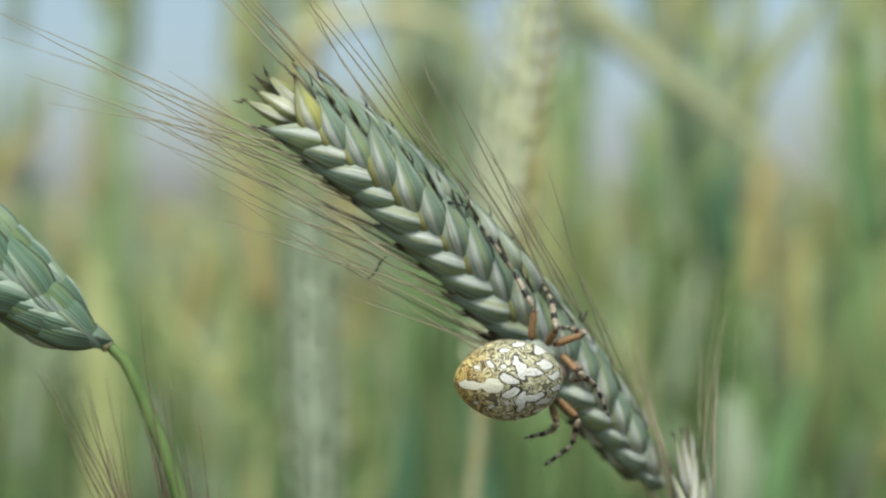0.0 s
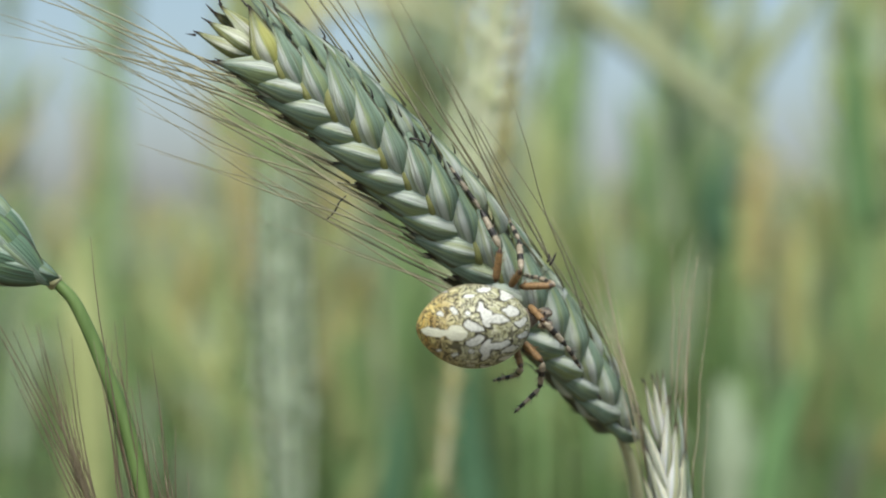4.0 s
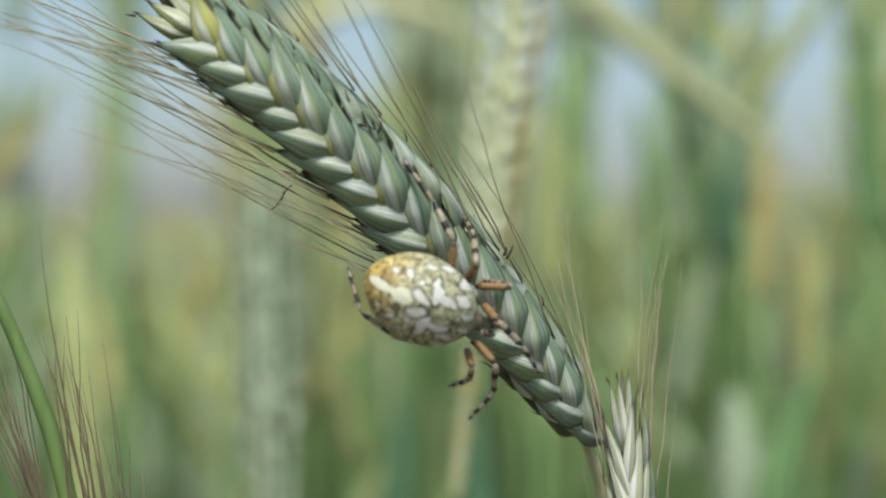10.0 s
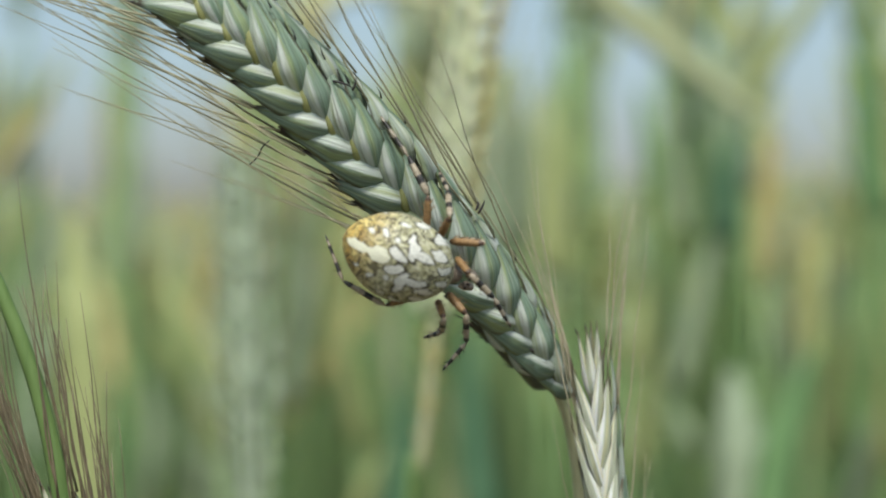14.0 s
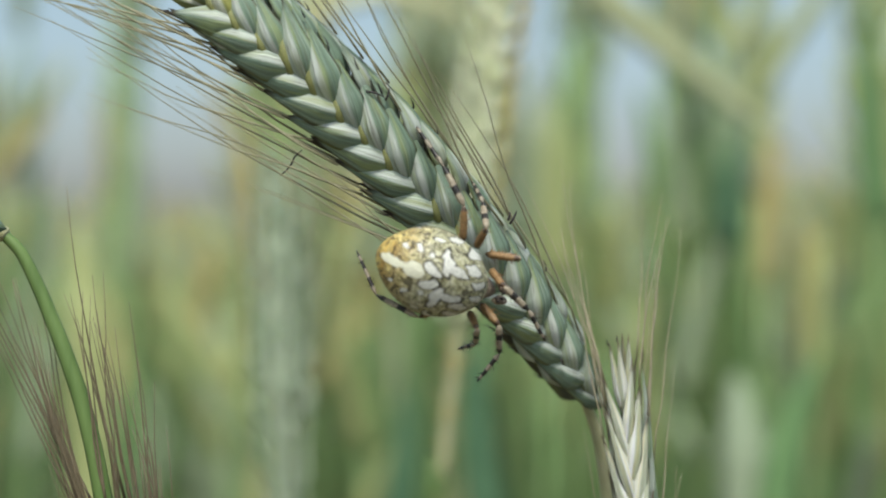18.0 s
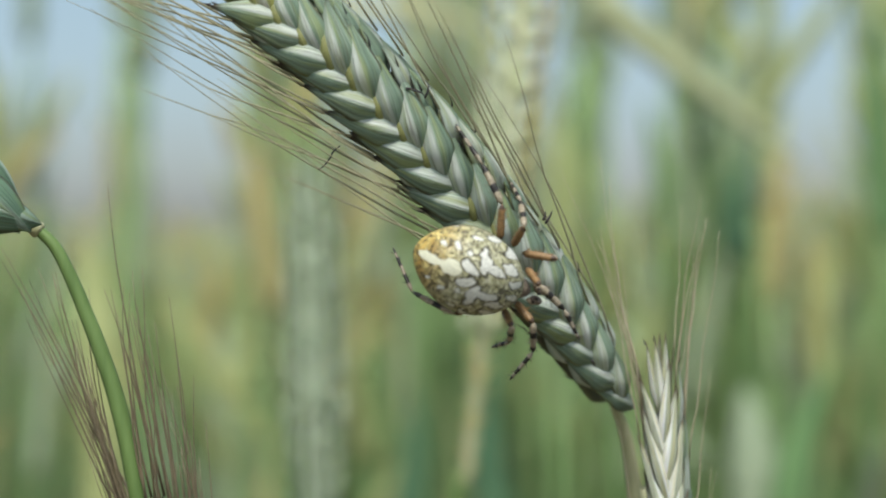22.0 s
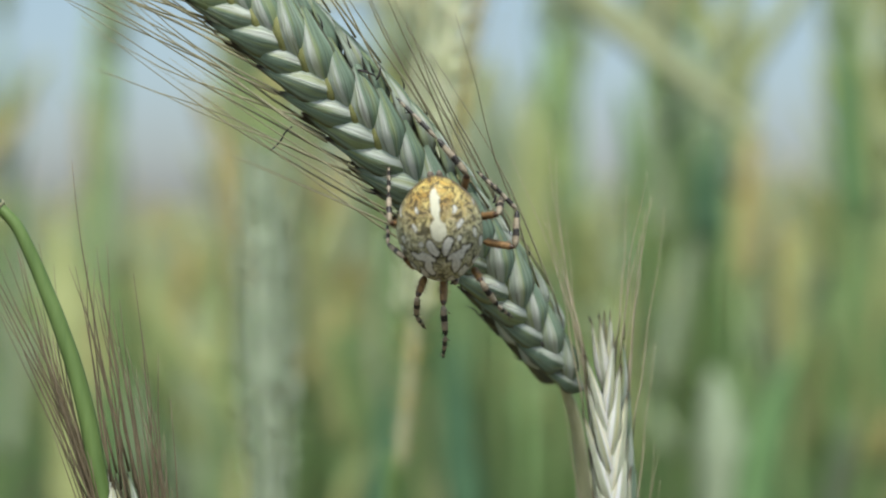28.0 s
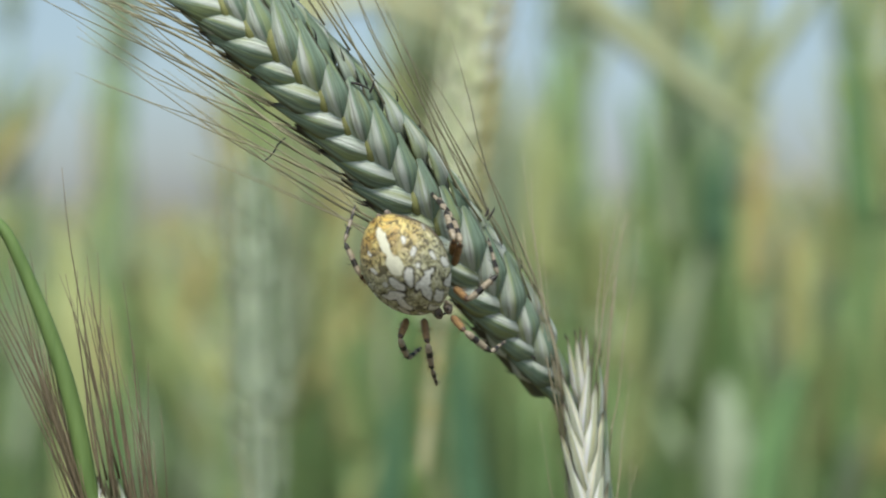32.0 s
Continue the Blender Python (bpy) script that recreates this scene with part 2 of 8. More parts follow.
def mesh_from(name, verts, faces, uvs=None):
    me = bpy.data.meshes.new(name)
    me.from_pydata([tuple(v) for v in verts], [], faces)
    if uvs is not None:
        layer = me.uv_layers.new(name="UVMap")
        for poly in me.polygons:
            for li in poly.loop_indices:
                layer.data[li].uv = uvs[me.loops[li].vertex_index]
    me.update()
    return me


def tube_arrays(path, radii, sides=6, ref=Vector((0.31, 0.9, 0.17))):
    """Vertices and faces of a closed tube along a path."""
    pts = [Vector(p) for p in path]
    verts, faces = [], []
    n = len(pts)
    for i, p in enumerate(pts):
        d = (pts[min(i + 1, n - 1)] - pts[max(i - 1, 0)]).normalized()
        a = d.cross(ref).normalized()
        b = d.cross(a)
        for k in range(sides):
            w = 2 * math.pi * k / sides
            verts.append(p + (a * math.cos(w) + b * math.sin(w)) * radii[i])
    for i in range(n - 1):
        for k in range(sides):
            k2 = (k + 1) % sides
            faces.append((i * sides + k, i * sides + k2, (i + 1) * sides + k2, (i + 1) * sides + k))
    faces.append(tuple(range(sides))[::-1])
    faces.append(tuple((n - 1) * sides + k for k in range(sides)))
    return verts, faces


def tube(name, path, radii, sides=6):
    return mesh_from(name, *tube_arrays(path, radii, sides))


def bezier(a, b, c, n):
    a, b, c = Vector(a), Vector(b), Vector(c)
    return [a * (1 - t) ** 2 + b * 2 * t * (1 - t) + c * t * t for t in (i / (n - 1) for i in range(n))]


def smooth_path(points, n):
    """A Catmull-Rom curve through the points."""
    p = [Vector(q) for q in points]
    p = [p[0] * 2 - p[1], *p, p[-1] * 2 - p[-2]]
    out = []
    m = len(p) - 3
    for i in range(n):
        f = i / (n - 1) * m
        k = min(int(f), m - 1)
        t = f - k
        a, b, c, d = p[k:k + 4]
        out.append(0.5 * (2 * b + (c - a) * t + (2 * a - 5 * b + 4 * c - d) * t * t + (3 * b - a - 3 * c + d) * t ** 3))
    return out


def basis(origin, x, z):
    """A pose whose x axis runs along x and whose z axis leans towards z."""
    x = Vector(x).normalized()
    y = Vector(z).cross(x).normalized()
    z = x.cross(y)
    m = Matrix((x, y, z)).transposed().to_4x4()
    m.translation = origin
    return m


K = 0.2 / (784 / math.tan(radians(14)))


def spot(px, py, y=0.0):
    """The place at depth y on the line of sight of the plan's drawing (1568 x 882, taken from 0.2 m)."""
    k = K * (0.2 + y) / 0.2
    return Vector(((px - 784) * k, y, 1.1 + (441 - py) * k))


# ---- a husk, in three slightly different shapes, one unit long ----
def husk_mesh(name, seed, width, depth, sharp=0.95, mirror=1):
    """A boat-shaped husk with a sharp keel, blunt at its foot and drawn out at its tip."""
    rnd = random.Random(seed)
    nu, nv = 15, 16
    verts, uvs, faces = [], [], []
    twist = rnd.uniform(-0.25, 0.25)
    ridge = rnd.uniform(-0.10, 0.04)
    for i in range(nu):
        u = i / (nu - 1)
        r = math.sin(math.pi / 2 * min(u / 0.40, 1.0)) ** 0.8 * (max(0.0, (1 - u) / 0.60) ** sharp if u > 0.40 else 1.0)
        r = max(r, 0.03)
        bow = 0.08 * math.sin(math.pi * min(1, u * 1.1)) - 0.05 * u * u
        for k in range(nv):
            v = k / nv
            if 0.25 <= v <= 0.75:
                q = (v - 0.25) * 4 - 1                 # -1 .. 1 over the outer face
                y = q
                a = abs(q - ridge) / (1 + abs(ridge))
                z = (1 - min(1, a) ** 1.6) - 0.06 * math.exp(-((abs(q) - 0.62) / 0.14) ** 2)
            else:
                q = ((v - 0.75) % 1.0) * 4 - 1
                y = -q
                z = -0.35 * (1 - q * q)
            y = y * width * r + twist * 0.08 * u * u
            verts.append((u, y * mirror, bow + z * depth * r))
            uvs.append((u, v))
    for i in range(nu - 1):
        for k in range(nv):
            k2 = (k + 1) % nv
            f = (i * nv + k, (i + 1) * nv + k, (i + 1) * nv + k2, i * nv + k2)
            faces.append(f if mirror > 0 else f[::-1])
    faces.append(tuple(range(nv))[::mirror])
    faces.append(tuple((nu - 1) * nv + k for k in range(nv))[::-mirror])
    return mesh_from(name, verts, faces, uvs)


HUSKS = {}


def husks(mat):
    if mat.name not in HUSKS:
        HUSKS[mat.name] = {side: [husk_mesh("floret", s, 0.147 + 0.008 * s, 0.100 + 0.010 * s, mirror=side) for s in range(4)] for side in (1, -1)}
        for me in (*HUSKS[mat.name][1], *HUSKS[mat.name][-1]):
            me.materials.append(mat)
            me.shade_smooth()
    return HUSKS[mat.name]


GLUME_MESH = husk_mesh("glume", 7, 0.066, 0.05, 0.6)
GLUME_MESH.materials.append(GLUME)
GLUME_MESH.shade_smooth()


def awn(parent, start, direction, side, length, radius, mat, rnd, label="", bend=0.06):
    d = Vector(direction).normalized()
    start = Vector(start)
    path = bezier(start, start + d * length * 0.5 + Vector(side) * length * bend * rnd.uniform(-0.6, 1.0), start + d * length + Vector(side) * length * rnd.uniform(-0.06, 0.10), 9)
    kink = Vector((rnd.uniform(-1, 1), rnd.uniform(-1, 1), rnd.uniform(-1, 1))) * length * 0.006
    path = [p + kink * math.sin(i * 1.7 + rnd.random()) for i, p in enumerate(path)]
    radii = [radius * (1 - 0.82 * i / 8) for i in range(9)]
    return part("awn", tube("awn", path, radii, 5), mat, parent, label)


def ear(plant, inverse, axis, front, count, size, mat, awn_mat, seed, long_awns=0.5, awn_length=0.034, spread=32, slim=1.0, stretch=1.0, low_awns=0.12, fan=1.0, thick=1.0, bleached=False, twist=0.0, low_to=0.22):
    """An ear on its stalk: rachis, two rows of florets on both faces, glumes and awns. axis runs from foot to tip, in the world."""
    rnd = random.Random(seed)
    n = 60
    path = axis(n)
    # rachis thickened to fill the gaps; its olive stands for the shade between florets
    rachis = part("ear", tube("ear", [inverse @ p for p in path], [(0.0011 if bleached else 0.0017) * (0.4 + 0.6 * min(1.0, i / 20)) * (1 - 0.5 * i / n) * size for i in range(n)], 8), GLUME, plant)
    shapes, tips = husks(mat), husks(TIP_FLORET if mat is GREEN_FLORET else mat)
    front = Vector(front).normalized()

    def along(u):
        f = max(0.0, min(u, 1.0)) * (n - 1)
        k = min(int(f), n - 2)
        p = path[k].lerp(path[k + 1], f - k)
        return p, (path[min(k + 2, n - 1)] - path[max(k - 1, 0)]).normalized()

    for i in range(count):
        for s in (-1, 1):
            u = (i + (0.5 if s > 0 else 0.0)) / count
            u = 0.94 * (0.78 * u + 0.22 * u * u)
            p, d = along(u)
            turned = Matrix.Rotation(radians(twist * max(0.0, 1 - u / 0.5)), 3, d) @ front   # the ear is twisted towards its foot
            v = d.cross(turned).normalized() * s         # away from the middle line
            w = v.cross(d).normalized() * s              # out of the front face
            if w.dot(turned) < 0:
                w = -w
            grow = size * min(1.0, 0.86 + 0.5 * u, 0.70 + 2.6 * u if twist else 1.0) * (1 - 0.22 * max(0.0, (u - 0.72) / 0.28))
            for face in (1, -1):
                ang = radians(spread * min(1.0, (0.90 if s > 0 else 0.82 if twist else 0.68) + 0.55 * u) * (0.84 if s > 0 and not bleached else 1.0) + rnd.uniform(-2.5, 2.5) - (26 * max(0.0, u - 0.55) if s < 0 and not bleached else 0))
                way = (d * math.cos(ang) + v * math.sin(ang) - w * face * rnd.uniform(0.02, 0.08)).normalized()
                foot = p + w * face * (0.0021 + 0.0003 * (s > 0)) * size - v * (0.0009 if s > 0 else 0.0003) * size
                out = (w * face * 0.96 - v * 0.06 - d * 0.04).normalized()
                length = 0.0108 * grow * stretch * rnd.uniform(0.95, 1.05)
                m = inverse @ basis(foot, way, out) @ Matrix.Diagonal((length, length * slim * rnd.uniform(0.94, 1.06) * (1.10 if s > 0 and not bleached else 1.06 if bleached else 1.2), length * slim, 1))
                part("floret", (tips if u > 0.89 else shapes)[s * face][rnd.randrange(4)], None, rachis, at=m, smooth=False)
                if face > 0:
                    inner = (d * math.sin(ang) - v * math.cos(ang)).normalized()
                    gm = inverse @ basis(foot + way * length * 0.14 + inner * length * 0.125 + out * length * 0.035, way, out + inner * rnd.uniform(0.2, 0.6)) @ Matrix.Diagonal((length * rnd.uniform(0.48, 0.66), length * rnd.uniform(0.7, 1.0), length * 0.8, 1))
                    if s > 0 and u > 0.3 and not bleached and rnd.random() < 0.85:
                        part("glume", GLUME_MESH, None, rachis, at=gm, smooth=False)
                tip = inverse @ (foot + way * length * 0.97 + out * length * 0.01)
                run = inverse.to_3x3() @ (d * 0.97 + v * rnd.uniform(0.08, 0.32) * fan * (1.0 if bleached else 1.65 if s < 0 else 0.7) + w * face * rnd.uniform(-0.03, 0.12))
                lean_side = inverse.to_3x3() @ v
                if rnd.random() < long_awns * (low_awns if u < (low_to if s < 0 or bleached else 0.08) else 1.45 if s < 0 else 0.8):
                    awn(rachis, tip, run, lean_side, awn_length * rnd.uniform(0.65, 1.2), 0.00014 * size * thick, awn_mat, rnd)
                elif rnd.random() < (0.15 if bleached else 0.6):
                    stub = (inverse.to_3x3() @ (way + d * rnd.uniform(-0.2, 0.6) + w * face * rnd.uniform(-0.1, 0.4))).normalized()
                    awn(rachis, tip, stub, lean_side, rnd.uniform(0.0010, 0.0022) * size, 0.00012 * size, DARK_AWN, rnd, "broken blackened awn", 0.3)
            # outer floret on the edge
            if u <= (0.06 if s > 0 or bleached else 0.0):
                continue
            ang = radians(spread * (0.25 + u if s < 0 and u < 0.3 and not bleached else max(0.55, 0.8 - u)))
            way = (d * math.cos(ang) + v * math.sin(ang)).normalized()
            foot = p + v * (0.0008 + 0.0016 * min(1.0, u / 0.35) if s > 0 else 0.0016) * size + d * (0.0012 - 0.002 * max(0.0, 0.3 - u)) * size + w * (0.0 if bleached else 0.0009) * size
            length = 0.0092 * grow * stretch
            keen = long_awns * (low_awns if u < (low_to if s < 0 or bleached else 0.08) else 1.0 if s < 0 else 0.8)
            m = inverse @ basis(foot, way, v + w * 0.7 + d * 0.1) @ Matrix.Diagonal((length, length * slim * (1.15 if bleached else 1.35), length * 0.9 * slim, 1))
            part("floret", (husks(GREEN_FLORET) if bleached and s > 0 else shapes)[rnd.choice((1, 1, -1))][rnd.randrange(4)], None, rachis, at=m, smooth=False)
            tip = inverse @ (foot + way * length * 0.97)
            run = inverse.to_3x3() @ (d + v * rnd.uniform(0.06, 0.28) * fan * (1.0 if bleached else 1.65 if s < 0 else 0.7) + w * rnd.uniform(-0.12, 0.12))
            if rnd.random() < keen * 1.5:
                awn(rachis, tip, run, inverse.to_3x3() @ v, awn_length * rnd.uniform(0.75, 1.25), 0.00014 * size * thick, awn_mat, rnd)
            elif not bleached or rnd.random() < 0.4:
                awn(rachis, tip, inverse.to_3x3() @ (way + w * rnd.uniform(-0.3, 0.5)), v, rnd.uniform(0.0008, 0.0017) * size, 0.00012 * size, DARK_AWN, rnd, "broken blackened awn", 0.3)
    # the end of the ear
    p, d = along(0.965)
    v = d.cross(front).normalized()
    w = v.cross(d).normalized()
    for side, out_by in ((-0.30, 0.5), (0.26, 0.4), (-0.05, 0.9), (0.10, -0.7)):
        side *= 0.45 if bleached else 1.0
        way = (d + v * side).normalized()
        length = 0.0082 * size * stretch * rnd.uniform(0.9, 1.1)
        part("floret", tips[rnd.choice((1, -1))][rnd.randrange(4)], None, rachis, at=inverse @ basis(p + w * front.dot(w) * 0.0009 * out_by * size, way, w * out_by * front.dot(w) + v * side) @ Matrix.Diagonal((length, length * slim, length * slim, 1)), smooth=False)
        if bleached and side > 0:
            continue
        awn(rachis, inverse @ (p + way * length * 0.95), inverse.to_3x3() @ (way + v * side), inverse.to_3x3() @ v, 0.0012 * size, 0.00018 * size, DARK_AWN, rnd, "broken blackened awn", 0.15)
    return rachis


# ---- ground ----
def ground_sheet():
    bm = bmesh.new()
    rings = [0.0, 0.4, 1, 2, 4, 8, 16, 40, 120, 400, 1500, 4500]
    segs = 48
    prev = [bm.verts.new((0, 0, 0))]
    for r in rings[1:]:
        row = []
        for k in range(segs):
            a = 2 * math.pi * k / segs
            row.append(bm.verts.new((r * math.cos(a), r * math.sin(a), 0.012 * noise.noise((r * math.cos(a) * 3, r * math.sin(a) * 3, 0)) if r < 9 else 0)))
        for k in range(segs):
            k2 = (k + 1) % segs
            if len(prev) == 1:
                bm.faces.new((prev[0], row[k], row[k2]))
            else:
                bm.faces.new((prev[k], row[k], row[k2], prev[k2]))
        prev = row
    return tagged(part("ground", bm, SOIL, None), "brown field soil under the standing rye", "ground", kind="structure")


ground_sheet()

# ---- the ear on which the spider sits ----
FOOT = Vector((0.0170, 0.0079, 1.0800))
PIVOT = Matrix.Translation(FOOT)
main_plant = thing("rye_plant", PIVOT, "blue-green rye plant with a leaning bearded ear", "rye plant", "rye plants close by")
main_inverse = PIVOT.inverted()
BACK = Vector((0.10, 1.0, 0.0)).normalized()


def main_axis(n):
    a, m, b = spot(1054, 744, 0.0085), spot(707, 318, -0.0062), spot(362, 18, -0.0092)
    return [p + BACK * 0.0028 for p in bezier(a, m * 2 - (a + b) * 0.5, b, n)]


ear(main_plant, main_inverse, main_axis, (-0.06, -0.98, -0.02), 17, 1.0, GREEN_FLORET, AWN, 3, 0.46, low_awns=0.25, twist=20)
hook = smooth_path([main_inverse @ spot(*p, -0.006) for p in ((498, 336), (508, 328), (518, 315), (523, 304), (536, 292))], 12)
part("awn", tube("awn", hook, [0.00007 + 0.00004 * math.sin(i * 0.28) for i in range(12)], 5), DARK_AWN, main_plant, "small hooked dark awn")
# the first pair is a small black dot on the ear, built as a stub
for a, b, y in (((992, 664), (998, 673), 0.0035), ((904, 424), (916, 400), -0.004), ((900, 418), (903, 402), -0.004), ((684, 205), (690, 182), -0.008), ((650, 188), (684, 200), -0.0085)):
    a, b = main_inverse @ spot(*a, y), main_inverse @ spot(*b, y)
    part("awn", tube("awn", bezier(a, (a + b) * 0.5 + Vector((0.0003, 0, 0.0002)), b, 6), [0.00013, 0.00014, 0.00013, 0.00011, 0.00009, 0.00004], 6), DARK_AWN, main_plant, "broken blackened awn")
stalk = smooth_path([spot(1036, 738, 0.0108), spot(1052, 775, 0.0125), spot(1066, 830, 0.014), spot(1080, 960, 0.016), spot(1095, 1400, 0.018), (0.020, 0.02, 0.7), (0.016, 0.015, 0.3), (0.015, 0.012, -0.015)], 60)
part("stem", tube("stem", [main_inverse @ p for p in stalk], [0.00058 + 0.0010 * i / 60 for i in range(60)], 8), STEM_PALE, main_plant)

# ---- the pale ear behind it ----
RIGHT = Vector((0.02279, 0.00300, 1.08364))
right_inverse = Matrix.Translation(RIGHT).inverted()
right_plant = thing("rye_plant", Matrix.Translation(RIGHT), "upright rye plant with a bleached, straw-pale ear tip", "rye plant", "rye plants close by")


def right_axis(n):
    return [p + Vector((0, 0.002, 0)) for p in bezier(spot(1185, 1560, 0.006), spot(1150, 1150, 0.004), spot(1112, 748, 0.003), n)]


ear(right_plant, right_inverse, right_axis, (0, -1, 0), 13, 0.64, PALE_FLORET, AWN_PALE, 11, 0.75, 0.022, 11, 0.42, 1.95, 0.12, 0.6, 1.1, True, low_to=0.62)
stalk = smooth_path([spot(1180, 1500, 0.008), spot(1200, 1700, 0.012), (0.034, 0.02, 0.7), (0.04, 0.02, 0.3), (0.042, 0.02, -0.015)], 40)
part("stem", tube("stem", [right_inverse @ p for p in stalk], [0.0009 + 0.0008 * i / 40 for i in range(40)], 8), STEM, right_plant)

# ---- the nodding plant ----
left_plant = thing("rye_plant", Matrix.Identity(4), "nodding green rye plant with a bent bright stem", "rye plant", "rye plants close by")
YL = -0.004


def left_axis(n):
    return bezier(spot(-4, 438, YL), spot(-150, 360, YL - 0.004), spot(-640, -70, YL - 0.012), n)


ear(left_plant, Matrix.Identity(4), left_axis, (0.1, -0.95, 0.2), 12, 1.12, SHADED_FLORET, AWN, 23, spread=19, slim=0.82, stretch=1.45)
stalk = smooth_path([spot(-8, 436, YL), spot(8, 448, YL), spot(34, 476, YL), spot(62, 532, YL), spot(87, 592, YL), spot(112, 656, YL), spot(143, 750, YL), spot(172, 880, YL), spot(200, 1080, YL), spot(225, 1500, YL), (-0.033, YL, 0.7), (-0.03, YL, -0.015)], 70)
part("stem", tube("stem", stalk, [0.00058 + 0.0007 * i / 70 for i in range(70)], 10), STEM, left_plant)
part("node", tube("node", [spot(-16, 429, YL), spot(-8, 436, YL), spot(2, 443, YL), spot(6, 446, YL)], [0.0007, 0.00085, 0.0010, 0.0007], 12), STEM_PALE, left_plant, "pale swollen node under the ear")

# ---- the brown-bearded ear low down ----
low_plant = thing("rye_plant", Matrix.Identity(4), "ripening rye plant with a bunch of long reddish-brown awns", "rye plant", "rye plants close by")


def low_axis(n):
    return bezier(spot(345, 1560, 0.0), spot(295, 1240, -0.002), spot(212, 985, -0.003), n)


ear(low_plant, Matrix.Identity(4), low_axis, (0, -1, 0), 17, 0.8, PALE_FLORET, AWN_RED, 31, 0.92, 0.029, 13, 0.8, 1.0, 0.9, 0.4, 1.5, True)
stalk = smooth_path([spot(318, 1550, 0.001), spot(345, 1800, 0.004), (-0.03, 0.014, 0.7), (-0.028, 0.014, -0.015)], 40)
part("stem", tube("stem", stalk, [0.0009 + 0.0008 * i / 40 for i in range(40)], 8), STEM, low_plant)

# ---- the rye behind ----
def lens_arrays(path, width, thick, bumps, rnd):
    """A bumpy ear as one closed body."""
    n, sides = len(path), 8
    verts, faces = [], []
    for i, p in enumerate(path):
        u = i / (n - 1)
        d = (path[min(i + 1, n - 1)] - path[max(i - 1, 0)]).normalized()
        a = d.cross(Vector((0, 1, 0.05))).normalized()
        b = d.cross(a)
        env = (min(1, u / 0.12) ** 0.5) * (min(1, (1 - u) / 0.3) ** 0.6) + 0.03
        for k in range(sides):
            w = 2 * math.pi * k / sides
            f = env * (1 + 0.09 * math.sin(u * bumps * 2 * math.pi + (math.pi if math.cos(w) > 0 else 0)) * abs(math.cos(w)))
            verts.append(p + a * math.cos(w) * width * 0.5 * f + b * math.sin(w) * thick * 0.5 * f)
    for i in range(n - 1):
        for k in range(sides):
            k2 = (k + 1) % sides
            faces.append((i * sides + k, i * sides + k2, (i + 1) * sides + k2, (i + 1) * sides + k))
    faces.append(tuple(range(sides))[::-1])
    faces.append(tuple((n - 1) * sides + k for k in range(sides)))
    return verts, faces


def leaf_arrays(path, width, ref=Vector((0.2, 1, 0.1)), fold=0.25):
    """A long leaf, folded along its midrib, with a little thickness."""
    n = len(path)
    verts, faces = [], []
    for i, p in enumerate(path):
        u = i / (n - 1)
        d = (path[min(i + 1, n - 1)] - path[max(i - 1, 0)]).normalized()
        a = d.cross(ref).normalized()
        b = d.cross(a).normalized()
        w = width * 0.5 * (min(1, u / 0.08 + 0.3)) * (1 - u ** 2.2) + 0.0002
        for x, z in ((-1, fold), (0, 0), (1, fold), (0, -0.06)):
            verts.append(p + a * x * w + b * z * w)
    for i in range(n - 1):
        for k in range(4):
            k2 = (k + 1) % 4
            faces.append((i * 4 + k, i * 4 + k2, (i + 1) * 4 + k2, (i + 1) * 4 + k))
    faces.append((3, 2, 1, 0))
    faces.append(tuple((n - 1) * 4 + k for k in range(4)))
    return verts, faces


def back_plant(foot_px, tip_px, y, width, mat, label, seed, awns=True):
    """A rye plant behind the focus: stem, ear and a beard of awns. The ear runs between two spots of the plan's drawing."""
    rnd = random.Random(seed)
    a, b = spot(*foot_px, y), spot(*tip_px, y)
    root = Vector((a.x + rnd.uniform(-0.03, 0.03), y + rnd.uniform(-0.02, 0.02), 0))
    plant = thing("rye_plant", Matrix.Translation(root), label, "rye plant", "rye plants behind")
    body = part("ear", mesh_from("ear", *lens_arrays([p - root for p in bezier(a, (a + b) * 0.5 + Vector((0.004, 0, 0)), b, 40)], width, width * 0.7, 9, rnd)), mat, plant)
    st = smooth_path([a, a + (a - b).normalized() * 0.05 + Vector((0, 0, -0.02)), Vector((root.x, y, 0.5)), root + Vector((0, 0, -0.01))], 24)
    part("stem", tube("stem", [p - root for p in st], [0.0011 + 0.0006 * i / 24 for i in range(24)], 6), STEM, plant)
    if awns:
        for k in range(14):
            u = rnd.uniform(0.1, 1.0)
            s = rnd.choice((-1, 1))
            p = a.lerp(b, u) + Vector((s * width * 0.4, 0, 0)) - root
            awn(body, p, (b - a).normalized() + Vector((s * rnd.uniform(0.1, 0.4), rnd.uniform(-0.1, 0.1), 0)), (s, 0, 0), 0.035, 0.0002, AWN, rnd)
    return plant


def back_leaf(points, y, width, mat, label):
    """A tall stalk that ends in an arching leaf."""
    path = smooth_path([spot(px, py, y) for px, py in points], 20)
    root = Vector((path[0].x, y, 0))
    plant = thing("rye_plant", Matrix.Translation(root), label, "rye plant", "rye plants behind")
    part("leaf", mesh_from("leaf", *leaf_arrays([p - root for p in path], width, Vector((0, 1, -0.5)), 0.06)), mat, plant)
    part("stem", tube("stem", [(0, 0, -0.01), (0.004, 0, 0.5), path[0] - root + Vector((0, 0, -0.1)), path[0] - root], [0.002, 0.0018, 0.0013, 0.001], 6), STEM, plant)


